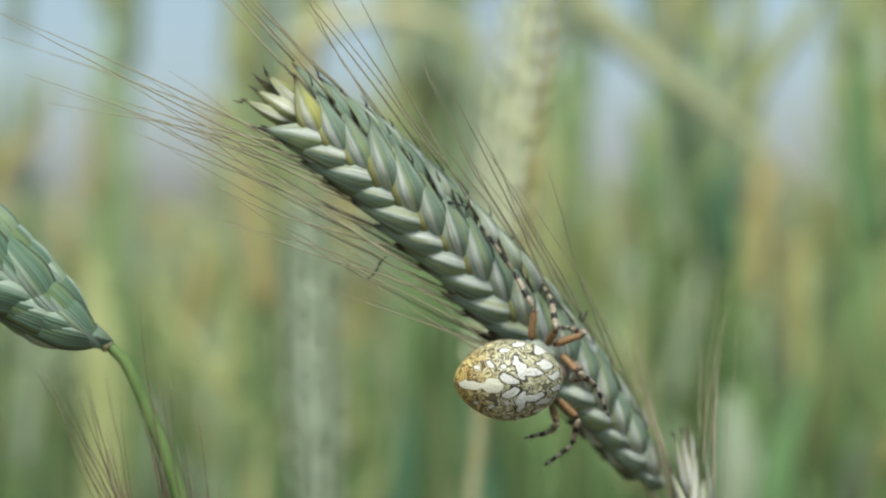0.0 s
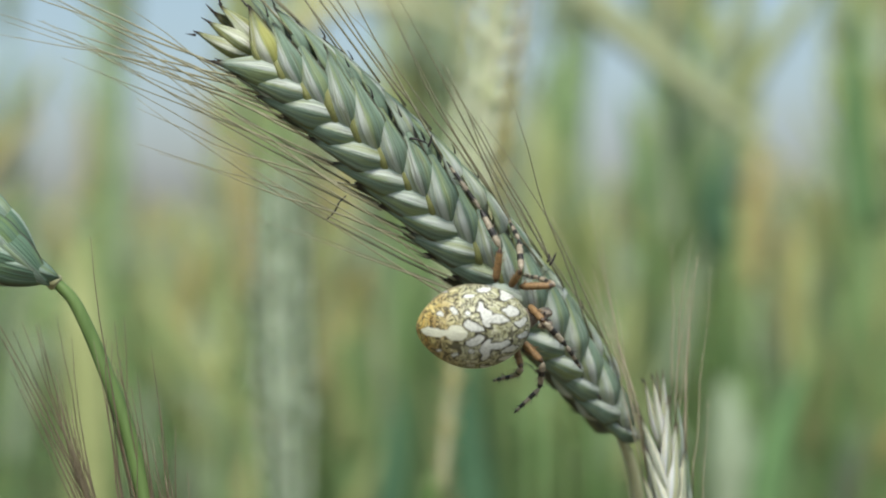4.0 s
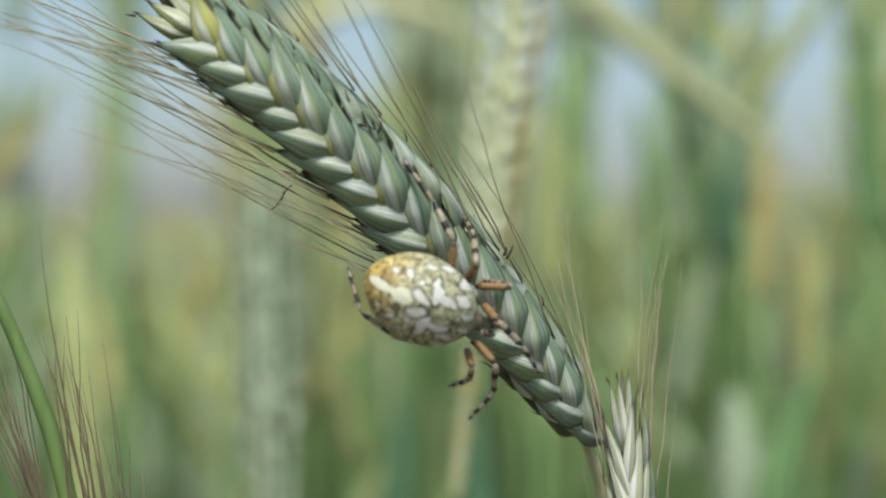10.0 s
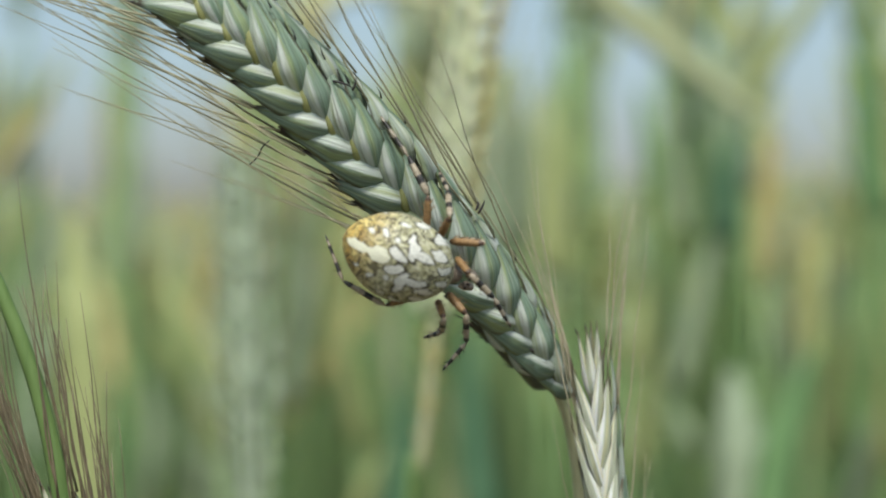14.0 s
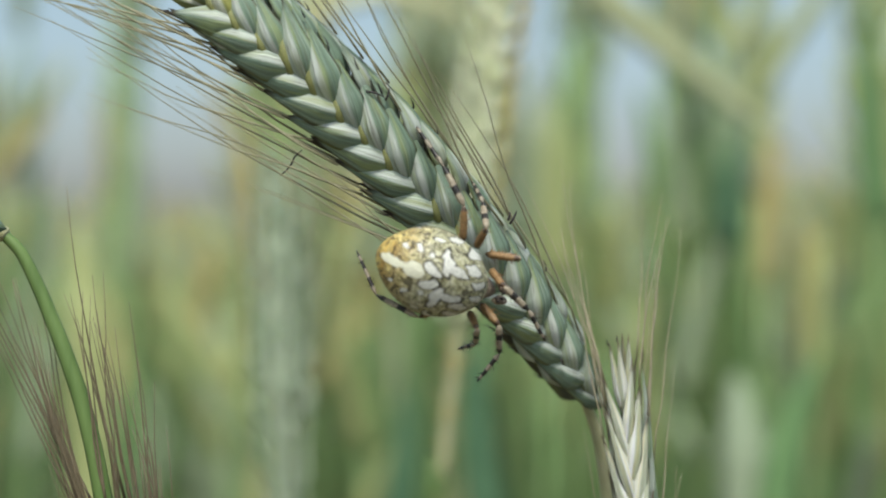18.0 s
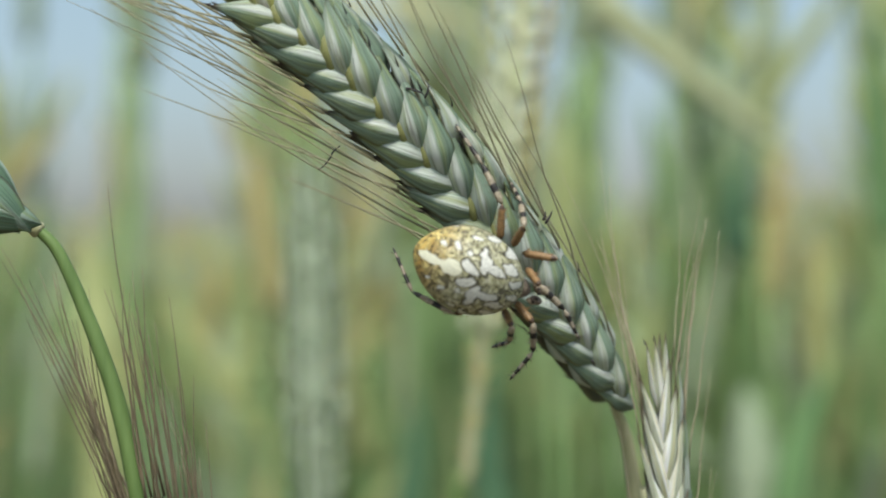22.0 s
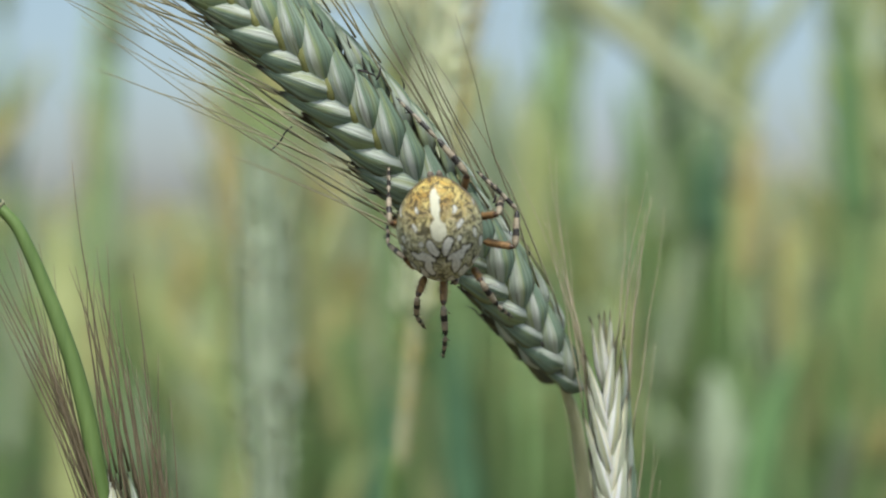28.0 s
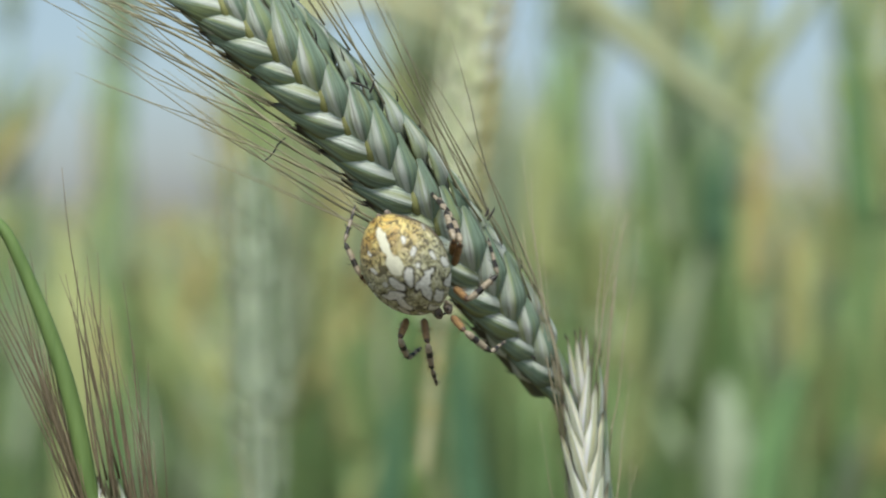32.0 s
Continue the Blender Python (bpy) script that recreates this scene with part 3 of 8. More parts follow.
def back_ear(foot_px, middle_px, tip_px, y, count, size, row_mats, tail, label, seed, ruddy=0.0):
    """A rye plant behind the focus whose ear shows its rows of husks: row_mats for the one edge, the face and the other edge, tail for its foot."""
    rnd = random.Random(seed)
    a, m, b = spot(*foot_px, y), spot(*middle_px, y), spot(*tip_px, y)
    root = Vector((a.x - 0.012, y, 0))
    plant = thing("rye_plant", Matrix.Translation(root), label, "rye plant", "rye plants behind")
    path = [p - root for p in bezier(a, m * 2 - (a + b) * 0.5, b, 40)]
    body = part("ear", tube("ear", path, [0.0012] * 40, 8), STEM_PALE, plant)
    for i in range(count):
        u = (i + 0.3) / count
        f = u * 38.999
        k = int(f)
        p, d = path[k].lerp(path[k + 1], f - k), (path[k + 1] - path[k]).normalized()
        v = d.cross(Vector((0, -1, 0))).normalized()
        grow = size * min(1.0, 0.34 + 1.7 * u) * (1 - 0.3 * max(0.0, (u - 0.75) / 0.25))
        for row, (side, out) in enumerate(((-1, 0.15), (-0.35, 1.0), (0.35, 1.0), (1, 0.15))):
            way = (d + v * side * 0.42 + Vector((0, -0.12 * out, 0))).normalized()
            face = (v * side + Vector((0, -out, 0))).normalized()
            if u < ruddy:
                if abs(side) < 1 and i % 2:
                    continue
                grow = size * (0.26 + 0.9 * u)
            mat = tail if u < ruddy else row_mats[(0, 0, 1, 2)[row]]
            length = 0.0098 * grow * rnd.uniform(0.92, 1.08)
            at = basis(p + v * side * 0.0017 * grow - Vector((0, 0.0012 * out * grow, 0)) + d * 0.002 * (row % 2), way, face) @ Matrix.Diagonal((length, length * 1.05, length * 1.2, 1))
            part("floret", husks(mat)[rnd.choice((1, -1))][rnd.randrange(4)], None, body, at=at, smooth=False)
            if abs(side) == 1 and u > 0.3:
                awn(body, at @ Vector((0.96, 0, 0)), d + v * side * rnd.uniform(0.1, 0.3), v, rnd.uniform(0.02, 0.045), 0.00016, AWN, rnd)
    st = smooth_path([a, a + (a - m).normalized() * 0.03 + Vector((0, 0, -0.02)), Vector((root.x, y, 0.5)), root + Vector((0, 0, -0.01))], 24)
    part("stem", tube("stem", [p - root for p in st], [0.0011 + 0.0006 * i / 24 for i in range(24)], 8), STEM, plant)
    return plant, root


knobbly_plant, KNOBBLY = back_ear((780, 872), (838, 350), (912, -210), 0.165, 24, 1.12, (KNOB_GREEN, KNOB_GREEN, KNOB_OCHRE), KNOB_OCHRE, "swaying yellow-green rye plant with a knobbly ochre-edged ear", 1, 0.26)
broad_plant, BROAD = back_ear((512, 1180), (503, 720), (492, 325), 0.19, 22, 1.22, (KNOB_GREY, KNOB_GREY, KNOB_GREY), KNOB_GREY, "upright grey-green rye plant with a broad ear", 2)
back_plant((1320, 1150), (1305, 680), 0.55, 0.021, EAR_FAR, "pale rye plant with a thick ear among the stalks", 4, False)
back_plant((392, 1180), (384, 560), 0.90, 0.030, EAR_MID, "faded rye plant in the crop", 6, False)
back_plant((258, 1250), (268, 690), 0.85, 0.024, EAR_FAR, "pale rye plant with a thick ear among the stalks", 7, False)
back_plant((165, 1000), (140, 420), 0.42, 0.016, EAR_YELLOW, "tall yellowing rye plant in the crop", 5, False)

# ---- the field ----
GAPS = ((-30, 25, 70), (60, 168, 345), (270, 405, 358), (590, 665, 150), (905, 985, 110), (1080, 1142, 310), (1390, 1490, 290))


def field():
    rnd = random.Random(5)
    sets = {m.name: ([], []) for m in (EAR_FAR, EAR_MID, EAR_YELLOW, EAR_OCHRE, FIELD_STEM, LEAF, LEAF_DRY, LEAF_DARK, LEAF_PALE)}

    def put(mat, arrays):
        v, f = sets[mat.name]
        o = len(v)
        v.extend(arrays[0])
        f.extend(tuple(i + o for i in g) for g in arrays[1])

    placed = 0
    for _ in range(16000):
        if placed >= 2600:
            break
        dist = 0.95 + 9.0 * rnd.random() ** 1.5
        half = dist * 0.30 + 0.12
        x = rnd.uniform(-half, half)
        y = dist - 0.2
        top = rnd.gauss(1.18, 0.09)
        k = K * dist / 0.2
        px, py = 784 + x / k, 441 - (top - 1.1) / k
        if any(a - 6 - 0.018 / k < px < b + 6 + 0.018 / k and py < c for a, b, c in GAPS):
            continue
        placed += 1
        lean_x, lean_y = rnd.gauss(0, 0.022), rnd.gauss(0, 0.03)
        root = Vector((x - lean_x * 1.2, y, 0))
        neck = Vector((x, y + lean_y, top - 0.085))
        tip = neck + Vector((lean_x + rnd.gauss(0, 0.02), lean_y * 0.5, 0.085))
        pick = rnd.random()
        mat = EAR_YELLOW if pick < 0.4 else EAR_OCHRE if pick < 0.55 else EAR_FAR
        own = dist < 1.12
        if own:
            plant = thing("rye_plant", Matrix.Translation(root), {EAR_YELLOW: "tall yellow-green rye plant in the dense crop", EAR_OCHRE: "tall ripening ochre rye plant in the dense crop", EAR_FAR: "tall grey-green rye plant in the dense crop"}[mat], "rye plant", "rye plants of the crop")

        def add(name, m, arrays):
            if own:
                part(name, mesh_from(name, [v - root for v in arrays[0]], arrays[1]), m, plant)
            else:
                put(m, arrays)

        add("ear", mat, lens_arrays(bezier(neck, (neck + tip) * 0.5, tip, 24 if own else 9), 0.011, 0.008, 9 if own else 4, rnd))
        path = bezier(root, Vector((root.x, y, top * 0.6)), neck, 7)
        add("stem", FIELD_STEM, tube_arrays(path, [0.0018 - 0.0008 * i / 7 for i in range(7)], 6 if own else 4))
        for _ in range(rnd.choice((1, 1, 2, 2))):
            h = rnd.uniform(0.45, 0.9) * top
            o = path[0].lerp(path[-1], h / top)
            a = rnd.uniform(0, 2 * math.pi)
            out = Vector((math.cos(a), math.sin(a), 0))
            ln = rnd.uniform(0.1, 0.26)
            add("leaf", rnd.choice((LEAF, LEAF, LEAF, LEAF_DARK, LEAF_DARK, LEAF_DRY)), leaf_arrays(bezier(o, o + out * ln * 0.08 + Vector((0, 0, ln * 0.6)), o + out * ln * rnd.uniform(0.04, 0.16) + Vector((0, 0, ln * rnd.uniform(0.75, 1.0))), 9), rnd.uniform(0.007, 0.013), Vector((-out.y, out.x, 0.2))))
    # tall plants that stand close together, with gaps through which the sky shows
    def tall(px, py, dist, mat):
        k = K * dist / 0.2
        x, y, top = (px - 784) * k, dist - 0.2, 1.1 + (441 - py) * k
        root = Vector((x + rnd.gauss(0, 0.015), y, 0))
        neck = Vector((x, y, top - 0.085))
        tip = Vector((x + rnd.gauss(0, 0.006), y, top))
        parts = [("ear", mat, lens_arrays(bezier(neck, (neck + tip) * 0.5, tip, 20), 0.012, 0.009, 9, rnd)), ("stem", FIELD_STEM, tube_arrays(bezier(root, Vector((x, y, top * 0.6)), neck, 7), [0.0021 - 0.0008 * i / 7 for i in range(7)], 6))]
        for _ in range(2):
            o = root.lerp(neck, rnd.uniform(0.70, 0.93))
            out = Vector((rnd.choice((-1, 1)) * rnd.uniform(0.1, 0.5), rnd.uniform(0.3, 1), 0)).normalized()
            ln = rnd.uniform(0.10, 0.2)
            parts.append(("leaf", rnd.choice((LEAF, LEAF, LEAF_PALE, LEAF_DRY)), leaf_arrays(bezier(o, o + out * ln * 0.04 + Vector((0, 0, ln * 0.6)), o + out * ln * 0.12 + Vector((0, 0, ln * 0.85)), 9), 0.010, Vector((-out.y, out.x, 0.2)))))
        if dist >= 1.45:
            for name, m, arrays in parts:
                put(m, arrays)
            return
        plant = thing("rye_plant", Matrix.Translation(root), {EAR_YELLOW: "tall yellow-green rye plant in the dense crop", EAR_OCHRE: "tall ripening ochre rye plant in the dense crop", EAR_FAR: "tall grey-green rye plant in the dense crop", EAR_MID: "tall dull green rye plant in the dense crop"}[mat], "rye plant", "rye plants of the crop")
        for name, m, arrays in parts:
            part(name, mesh_from(name, [v - root for v in arrays[0]], arrays[1]), m, plant)

    placed = 0
    while placed < 190:
        dist = rnd.uniform(0.85, 1.9)
        px, py = rnd.uniform(-120, 1690), rnd.uniform(-190, 260)
        width = 0.0055 / (K * dist / 0.2) + 14
        if any(a - width < px < b + width and py < c for a, b, c in GAPS):
            continue
        placed += 1
        tall(px, py, dist, rnd.choice((EAR_YELLOW, EAR_YELLOW, EAR_MID, EAR_FAR, EAR_OCHRE)))
    # the stalks that part the bright gaps
    for px, py, dist, mat in ((1057, -210, 1.0, EAR_OCHRE), (1062, -120, 1.25, EAR_OCHRE), (1175, -170, 0.95, EAR_MID), (1012, -190, 0.95, EAR_MID), (1030, -150, 1.2, EAR_MID), (430, -160, 0.9, EAR_YELLOW), (222, -150, 0.95, EAR_MID), (205, -200, 1.15, EAR_YELLOW),
                              (250, -100, 1.2, EAR_MID), (700, -190, 1.1, EAR_MID), (560, -140, 1.0, EAR_YELLOW), (1525, -180, 0.95, EAR_MID), (1352, -150, 1.05, EAR_YELLOW), (42, -170, 1.1, EAR_MID)):
        tall(px, py, dist, mat)
    # the crop all round, and on to the horizon
    for _ in range(3600):
        dist = 0.85 + 7.5 * rnd.random() ** 0.6
        a = rnd.uniform(0, 2 * math.pi)
        x, y = dist * math.sin(a), -0.2 + dist * math.cos(a)
        if y > 0 and abs(x) < (y + 0.2) * 0.30 + 0.12:
            continue
        top = rnd.gauss(1.12, 0.08)
        root, neck = Vector((x, y, 0)), Vector((x + rnd.gauss(0, 0.03), y + rnd.gauss(0, 0.03), top - 0.085))
        tip = neck + Vector((rnd.gauss(0, 0.03), rnd.gauss(0, 0.03), 0.085))
        put(rnd.choice((EAR_FAR, EAR_YELLOW, EAR_FAR, EAR_OCHRE)), lens_arrays(bezier(neck, (neck + tip) * 0.5, tip, 6), 0.011, 0.009, 3, rnd))
        put(FIELD_STEM, tube_arrays([root, neck], [0.0018, 0.001], 4))
        for _ in range(2):
            o = root.lerp(neck, rnd.uniform(0.3, 0.85))
            b = rnd.uniform(0, 2 * math.pi)
            out = Vector((math.cos(b), math.sin(b), 0))
            put(rnd.choice((LEAF, LEAF, LEAF_DARK, LEAF_DRY)), leaf_arrays(bezier(o, o + out * 0.03 + Vector((0, 0, 0.12)), o + out * 0.1 + Vector((0, 0, 0.15)), 5), 0.011, Vector((-out.y, out.x, 0.2))))
    rings, segs = [8.0, 8.6, 10, 13, 18, 26, 40, 70, 130, 300, 900, 3000], 120
    verts, faces = [], []
    for i, r in enumerate(rings):
        for k in range(segs):
            a = 2 * math.pi * k / segs
            verts.append((r * math.cos(a), r * math.sin(a) - 0.2, 0.4 if i == 0 else 1.03 + 0.06 * noise.noise((r * 3.1, k * 1.7, 0.5))))
    for i in range(len(rings) - 1):
        for k in range(segs):
            k2 = (k + 1) % segs
            faces.append((i * segs + k, i * segs + k2, (i + 1) * segs + k2, (i + 1) * segs + k))
    tagged(part("field_far_crop", mesh_from("field_far_crop", verts, faces), EAR_YELLOW, None), "distant rye crop reaching to the horizon", "rye field", kind="stuff")
    names = {LEAF_PALE.name: "field_pale_leaves", EAR_FAR.name: "field_ears", EAR_MID.name: "field_dull_green_ears", EAR_YELLOW.name: "field_ripening_ears", FIELD_STEM.name: "field_stems", LEAF.name: "field_leaves", LEAF_DRY.name: "field_dry_leaves", EAR_OCHRE.name: "field_ochre_ears", LEAF_DARK.name: "field_deep_green_leaves"}
    mats = {m.name: m for m in (EAR_FAR, EAR_MID, EAR_YELLOW, EAR_OCHRE, FIELD_STEM, LEAF, LEAF_DRY, LEAF_DARK, LEAF_PALE)}
    for key, (v, f) in sets.items():
        ob = part(names[key], mesh_from(names[key], v, f), mats[key], None)
        tagged(ob, "dense standing rye of the field, out of focus", "rye field", kind="stuff")


field()
back_leaf([(500, 60), (650, 8), (760, 18), (880, 70)], 0.62, 0.011, LEAF_PALE, "pale arching rye leaf")
back_leaf([(1035, -20), (1110, 48), (1225, 140), (1325, 218), (1430, 305)], 0.62, 0.0185, LEAF_FADED, "drooping yellow-green rye leaf")
back_leaf([(1372, 980), (1388, 850), (1418, 740), (1462, 640)], 0.50, 0.019, LEAF_BRIGHT, "broad bright green rye leaf")
back_leaf([(1288, 460), (1292, 370), (1305, 290), (1330, 225)], 0.66, 0.016, LEAF_DARK, "deep green rye leaf among the stalks")
back_leaf([(868, 960), (850, 820), (842, 700), (850, 600)], 0.55, 0.018, LEAF_DARK, "deep green rye leaf among the stalks")
back_leaf([(700, 980), (716, 860), (722, 760), (715, 660)], 0.62, 0.018, LEAF_DARK, "deep green rye leaf among the stalks")
back_leaf([(1560, 420), (1546, 260), (1540, 120), (1552, -30)], 0.55, 0.014, LEAF_BRIGHT, "upright bright green rye leaf")

# ---- the spider ----
def abdomen_material():
    m, t, b = material("abdomen_pattern", 0.58, 0.3)
    ob = t.nodes.new("ShaderNodeTexCoord").outputs["Object"]
    mp = t.nodes.new("ShaderNodeMapping")
    mp.inputs["Scale"].default_value = (1 / 0.0062, 1 / 0.0045, 1 / 0.0042)
    t.links.new(ob, mp.inputs["Vector"])
    co = mp.outputs["Vector"]
    wob = node(t, "ShaderNodeTexNoise", Scale=3.2, Detail=2.0)
    t.links.new(co, wob.inputs["Vector"])
    vm = t.nodes.new("ShaderNodeVectorMath")
    vm.operation = "MULTIPLY_ADD"
    t.links.new(wob.outputs["Color"], vm.inputs[0])
    vm.inputs[1].default_value = (0.24, 0.24, 0.0)
    vm.inputs[2].default_value = (-0.12, -0.12, 0.0)
    add = t.nodes.new("ShaderNodeVectorMath")
    t.links.new(co, add.inputs[0])
    t.links.new(vm.outputs[0], add.inputs[1])
    sep = t.nodes.new("ShaderNodeSeparateXYZ")
    t.links.new(add.outputs[0], sep.inputs[0])
    raw = t.nodes.new("ShaderNodeSeparateXYZ")
    t.links.new(co, raw.inputs[0])
    x, y, z = sep.outputs[0], sep.outputs[1], raw.outputs[2]
    side = grey(t, "ABSOLUTE", y)

    def patch(cx, cy, rx, ry, ang):
        """Distance to a slanted oval patch, 1 at its rim."""
        c, s = math.cos(radians(ang)), math.sin(radians(ang))
        dx, dy = grey(t, "SUBTRACT", x, cx), grey(t, "SUBTRACT", side, cy)
        a = grey(t, "ADD", grey(t, "MULTIPLY", dx, c / rx), grey(t, "MULTIPLY", dy, s / rx))
        e = grey(t, "ADD", grey(t, "MULTIPLY", dx, -s / ry), grey(t, "MULTIPLY", dy, c / ry))
        return grey(t, "SQRT", grey(t, "ADD", grey(t, "MULTIPLY", a, a), grey(t, "MULTIPLY", e, e)))

    bar = grey(t, "MINIMUM", patch(-0.66, 0, 0.27, 0.115, 0), patch(-0.34, 0, 0.19, 0.21, 0))
    lobes = patch(-0.02, 0.17, 0.19, 0.105, -35)
    for p in ((0.17, 0.42, 0.29, 0.09, 104), (0.38, 0.31, 0.22, 0.085, -15), (0.60, 0.46, 0.17, 0.08, -20), (0.62, 0.80, 0.21, 0.11, 20), (0.82, 0.16, 0.12, 0.08, 20),
              (-0.61, 0.44, 0.06, 0.055, 0), (-0.34, 0.54, 0.075, 0.05, 110), (-0.10, 0.46, 0.065, 0.06, 0),
              (-0.10, 0.84, 0.10, 0.045, 12), (-0.48, 0.88, 0.07, 0.04, 150), (0.22, 0.93, 0.13, 0.06, 10)):
        lobes = grey(t, "MINIMUM", lobes, patch(*p))
    # fine worm-like lines
    n1 = node(t, "ShaderNodeTexNoise", Scale=2.9, Detail=1.0, Distortion=1.1)
    across = t.nodes.new("ShaderNodeMapping")
    across.inputs["Scale"].default_value = (1.7, 1.0, 1.0)
    t.links.new(co, across.inputs["Vector"])
    t.links.new(across.outputs["Vector"], n1.inputs["Vector"])
    wave = grey(t, "ADD", grey(t, "MULTIPLY", grey(t, "SINE", grey(t, "MULTIPLY", n1.outputs["Fac"], 38.0)), 0.5), 0.5)
    lines = ramp(t, wave, (0.56, (0, 0, 0)), (0.74, (1, 1, 1)))
    n2 = node(t, "ShaderNodeTexNoise", Scale=9.0, Detail=2.0, Distortion=0.8)
    t.links.new(co, n2.inputs["Vector"])
    fine = ramp(t, n2.outputs["Fac"], (0.47, (0, 0, 0)), (0.50, (1, 1, 1)), (0.53, (0, 0, 0)))
    base = ramp(t, n2.outputs["Fac"], (0.32, (0.34, 0.32, 0.16)), (0.5, (0.52, 0.50, 0.31)), (0.66, (0.70, 0.67, 0.48)))
    yellow = ramp(t, n1.outputs["Fac"], (0.35, (0.52, 0.29, 0.04)), (0.6, (0.74, 0.56, 0.17)))
    c = mix(t, ramp(t, grey(t, "ADD", grey(t, "MULTIPLY", raw.outputs[0], 0.5), 0.5), (0.02, (1, 1, 1)), (0.42, (0, 0, 0))), base, yellow)
    c = mix(t, grey(t, "MULTIPLY", fine, 0.12), c, (0.10, 0.085, 0.04))
    c = mix(t, grey(t, "MULTIPLY", lines, 0.82), c, (0.045, 0.037, 0.022))
    rim = ramp(t, grey(t, "MULTIPLY", lobes, 0.5), (0.47, (1, 1, 1)), (0.5, (0, 0, 0)))
    edge = ramp(t, grey(t, "MULTIPLY", lobes, 0.5), (0.47, (0, 0, 0)), (0.5, (1, 1, 1)), (0.57, (1, 1, 1)), (0.62, (0, 0, 0)))
    c = mix(t, grey(t, "MULTIPLY", edge, 0.9), c, (0.03, 0.026, 0.02))
    c = mix(t, grey(t, "SUBTRACT", rim, grey(t, "ADD", grey(t, "MULTIPLY", lines, 0.22), grey(t, "MULTIPLY", fine, 0.35))), c, (0.76, 0.75, 0.68))
    rim = ramp(t, grey(t, "MULTIPLY", bar, 0.5), (0.47, (1, 1, 1)), (0.5, (0, 0, 0)))
    edge = ramp(t, grey(t, "MULTIPLY", bar, 0.5), (0.49, (0, 0, 0)), (0.51, (1, 1, 1)), (0.55, (1, 1, 1)), (0.6, (0, 0, 0)))
    c = mix(t, grey(t, "MULTIPLY", edge, 0.45), c, (0.10, 0.08, 0.03))
    c = mix(t, grey(t, "SUBTRACT", rim, grey(t, "MULTIPLY", fine, 0.25)), c, (0.76, 0.74, 0.57))
    # dark brown underside; the colour also takes in the shade below the body
    belly_shade = ramp(t, n2.outputs["Fac"], (0.3, (0.035, 0.025, 0.018)), (0.7, (0.16, 0.12, 0.07)))
    low = ramp(t, grey(t, "ADD", grey(t, "MULTIPLY", z, 0.5), grey(t, "MULTIPLY", n1.outputs["Fac"], 0.25)), (0.04, (1, 1, 1)), (0.19, (0, 0, 0)))
    c = mix(t, low, c, belly_shade)
    t.links.new(c, b.inputs["Base Color"])
    bump(t, b, n2.outputs["Fac"], 0.35, 0.0003)
    b.inputs["Coat Weight"].default_value = 0.06
    b.inputs["Coat Roughness"].default_value = 0.3
    return m


def leg_material(name, ground, dark, bands):
    m, t, b = material(name, 0.45, 0.45)
    uv = t.nodes.new("ShaderNodeTexCoord").outputs["UV"]
    sep = t.nodes.new("ShaderNodeSeparateXYZ")
    t.links.new(uv, sep.inputs[0])
    n = stretched(t, uv, (9.0, 3.0, 1.0), 1.5, 3.0)
    u = grey(t, "ADD", sep.outputs[0], grey(t, "MULTIPLY", grey(t, "SUBTRACT", n, 0.5), 0.10))
    stops = []
    for a, e in bands:
        stops += [(a - 0.02, (0, 0, 0)), (a + 0.02, (1, 1, 1)), (e - 0.02, (1, 1, 1)), (e + 0.02, (0, 0, 0))]
    c = ramp(t, n, (0.3, tuple(q * 0.5 for q in ground)), (0.7, ground))
    c = mix(t, ramp(t, u, *stops), c, dark)
    t.links.new(c, b.inputs["Base Color"])
    bump(t, b, n, 0.3, 0.0001)
    return m


BLACK = (0.022, 0.018, 0.016)
FEMUR = leg_material("femur_orange", (0.37, 0.22, 0.095), (0.085, 0.05, 0.032), ((0.03, 0.08), (0.86, 0.99)))
TIBIA = leg_material("tibia_banded", (0.46, 0.38, 0.27), BLACK, ((0.28, 0.48), (0.78, 0.99)))
TARSUS = leg_material("tarsus_banded", (0.42, 0.35, 0.26), BLACK, ((0.18, 0.39), (0.57, 0.76), (0.86, 0.99)))
CARAPACE = plant_material("carapace_grey_brown", (0.13, 0.095, 0.07), (0.32, 0.26, 0.20), (300, 300, 300))

spider = thing("spider", Matrix.Identity(4), "orb-weaver spider with yellow, white and black patterned abdomen", "spider")


def ellipsoid(name, centre, radii, shape=lambda u, w: 1.0, nu=40, nv=40):
    verts, faces = [], []
    for i in range(nu + 1):
        a = math.pi * i / nu
        for k in range(nv):
            w = 2 * math.pi * k / nv
            f = shape(i / nu, w)
            verts.append((centre[0] - math.cos(a) * radii[0], centre[1] + math.sin(a) * math.cos(w) * radii[1] * f, centre[2] + math.sin(a) * math.sin(w) * radii[2] * f))
    for i in range(nu):
        for k in range(nv):
            k2 = (k + 1) % nv
            faces.append((i * nv + k, i * nv + k2, (i + 1) * nv + k2, (i + 1) * nv + k))
    return mesh_from(name, verts, faces)


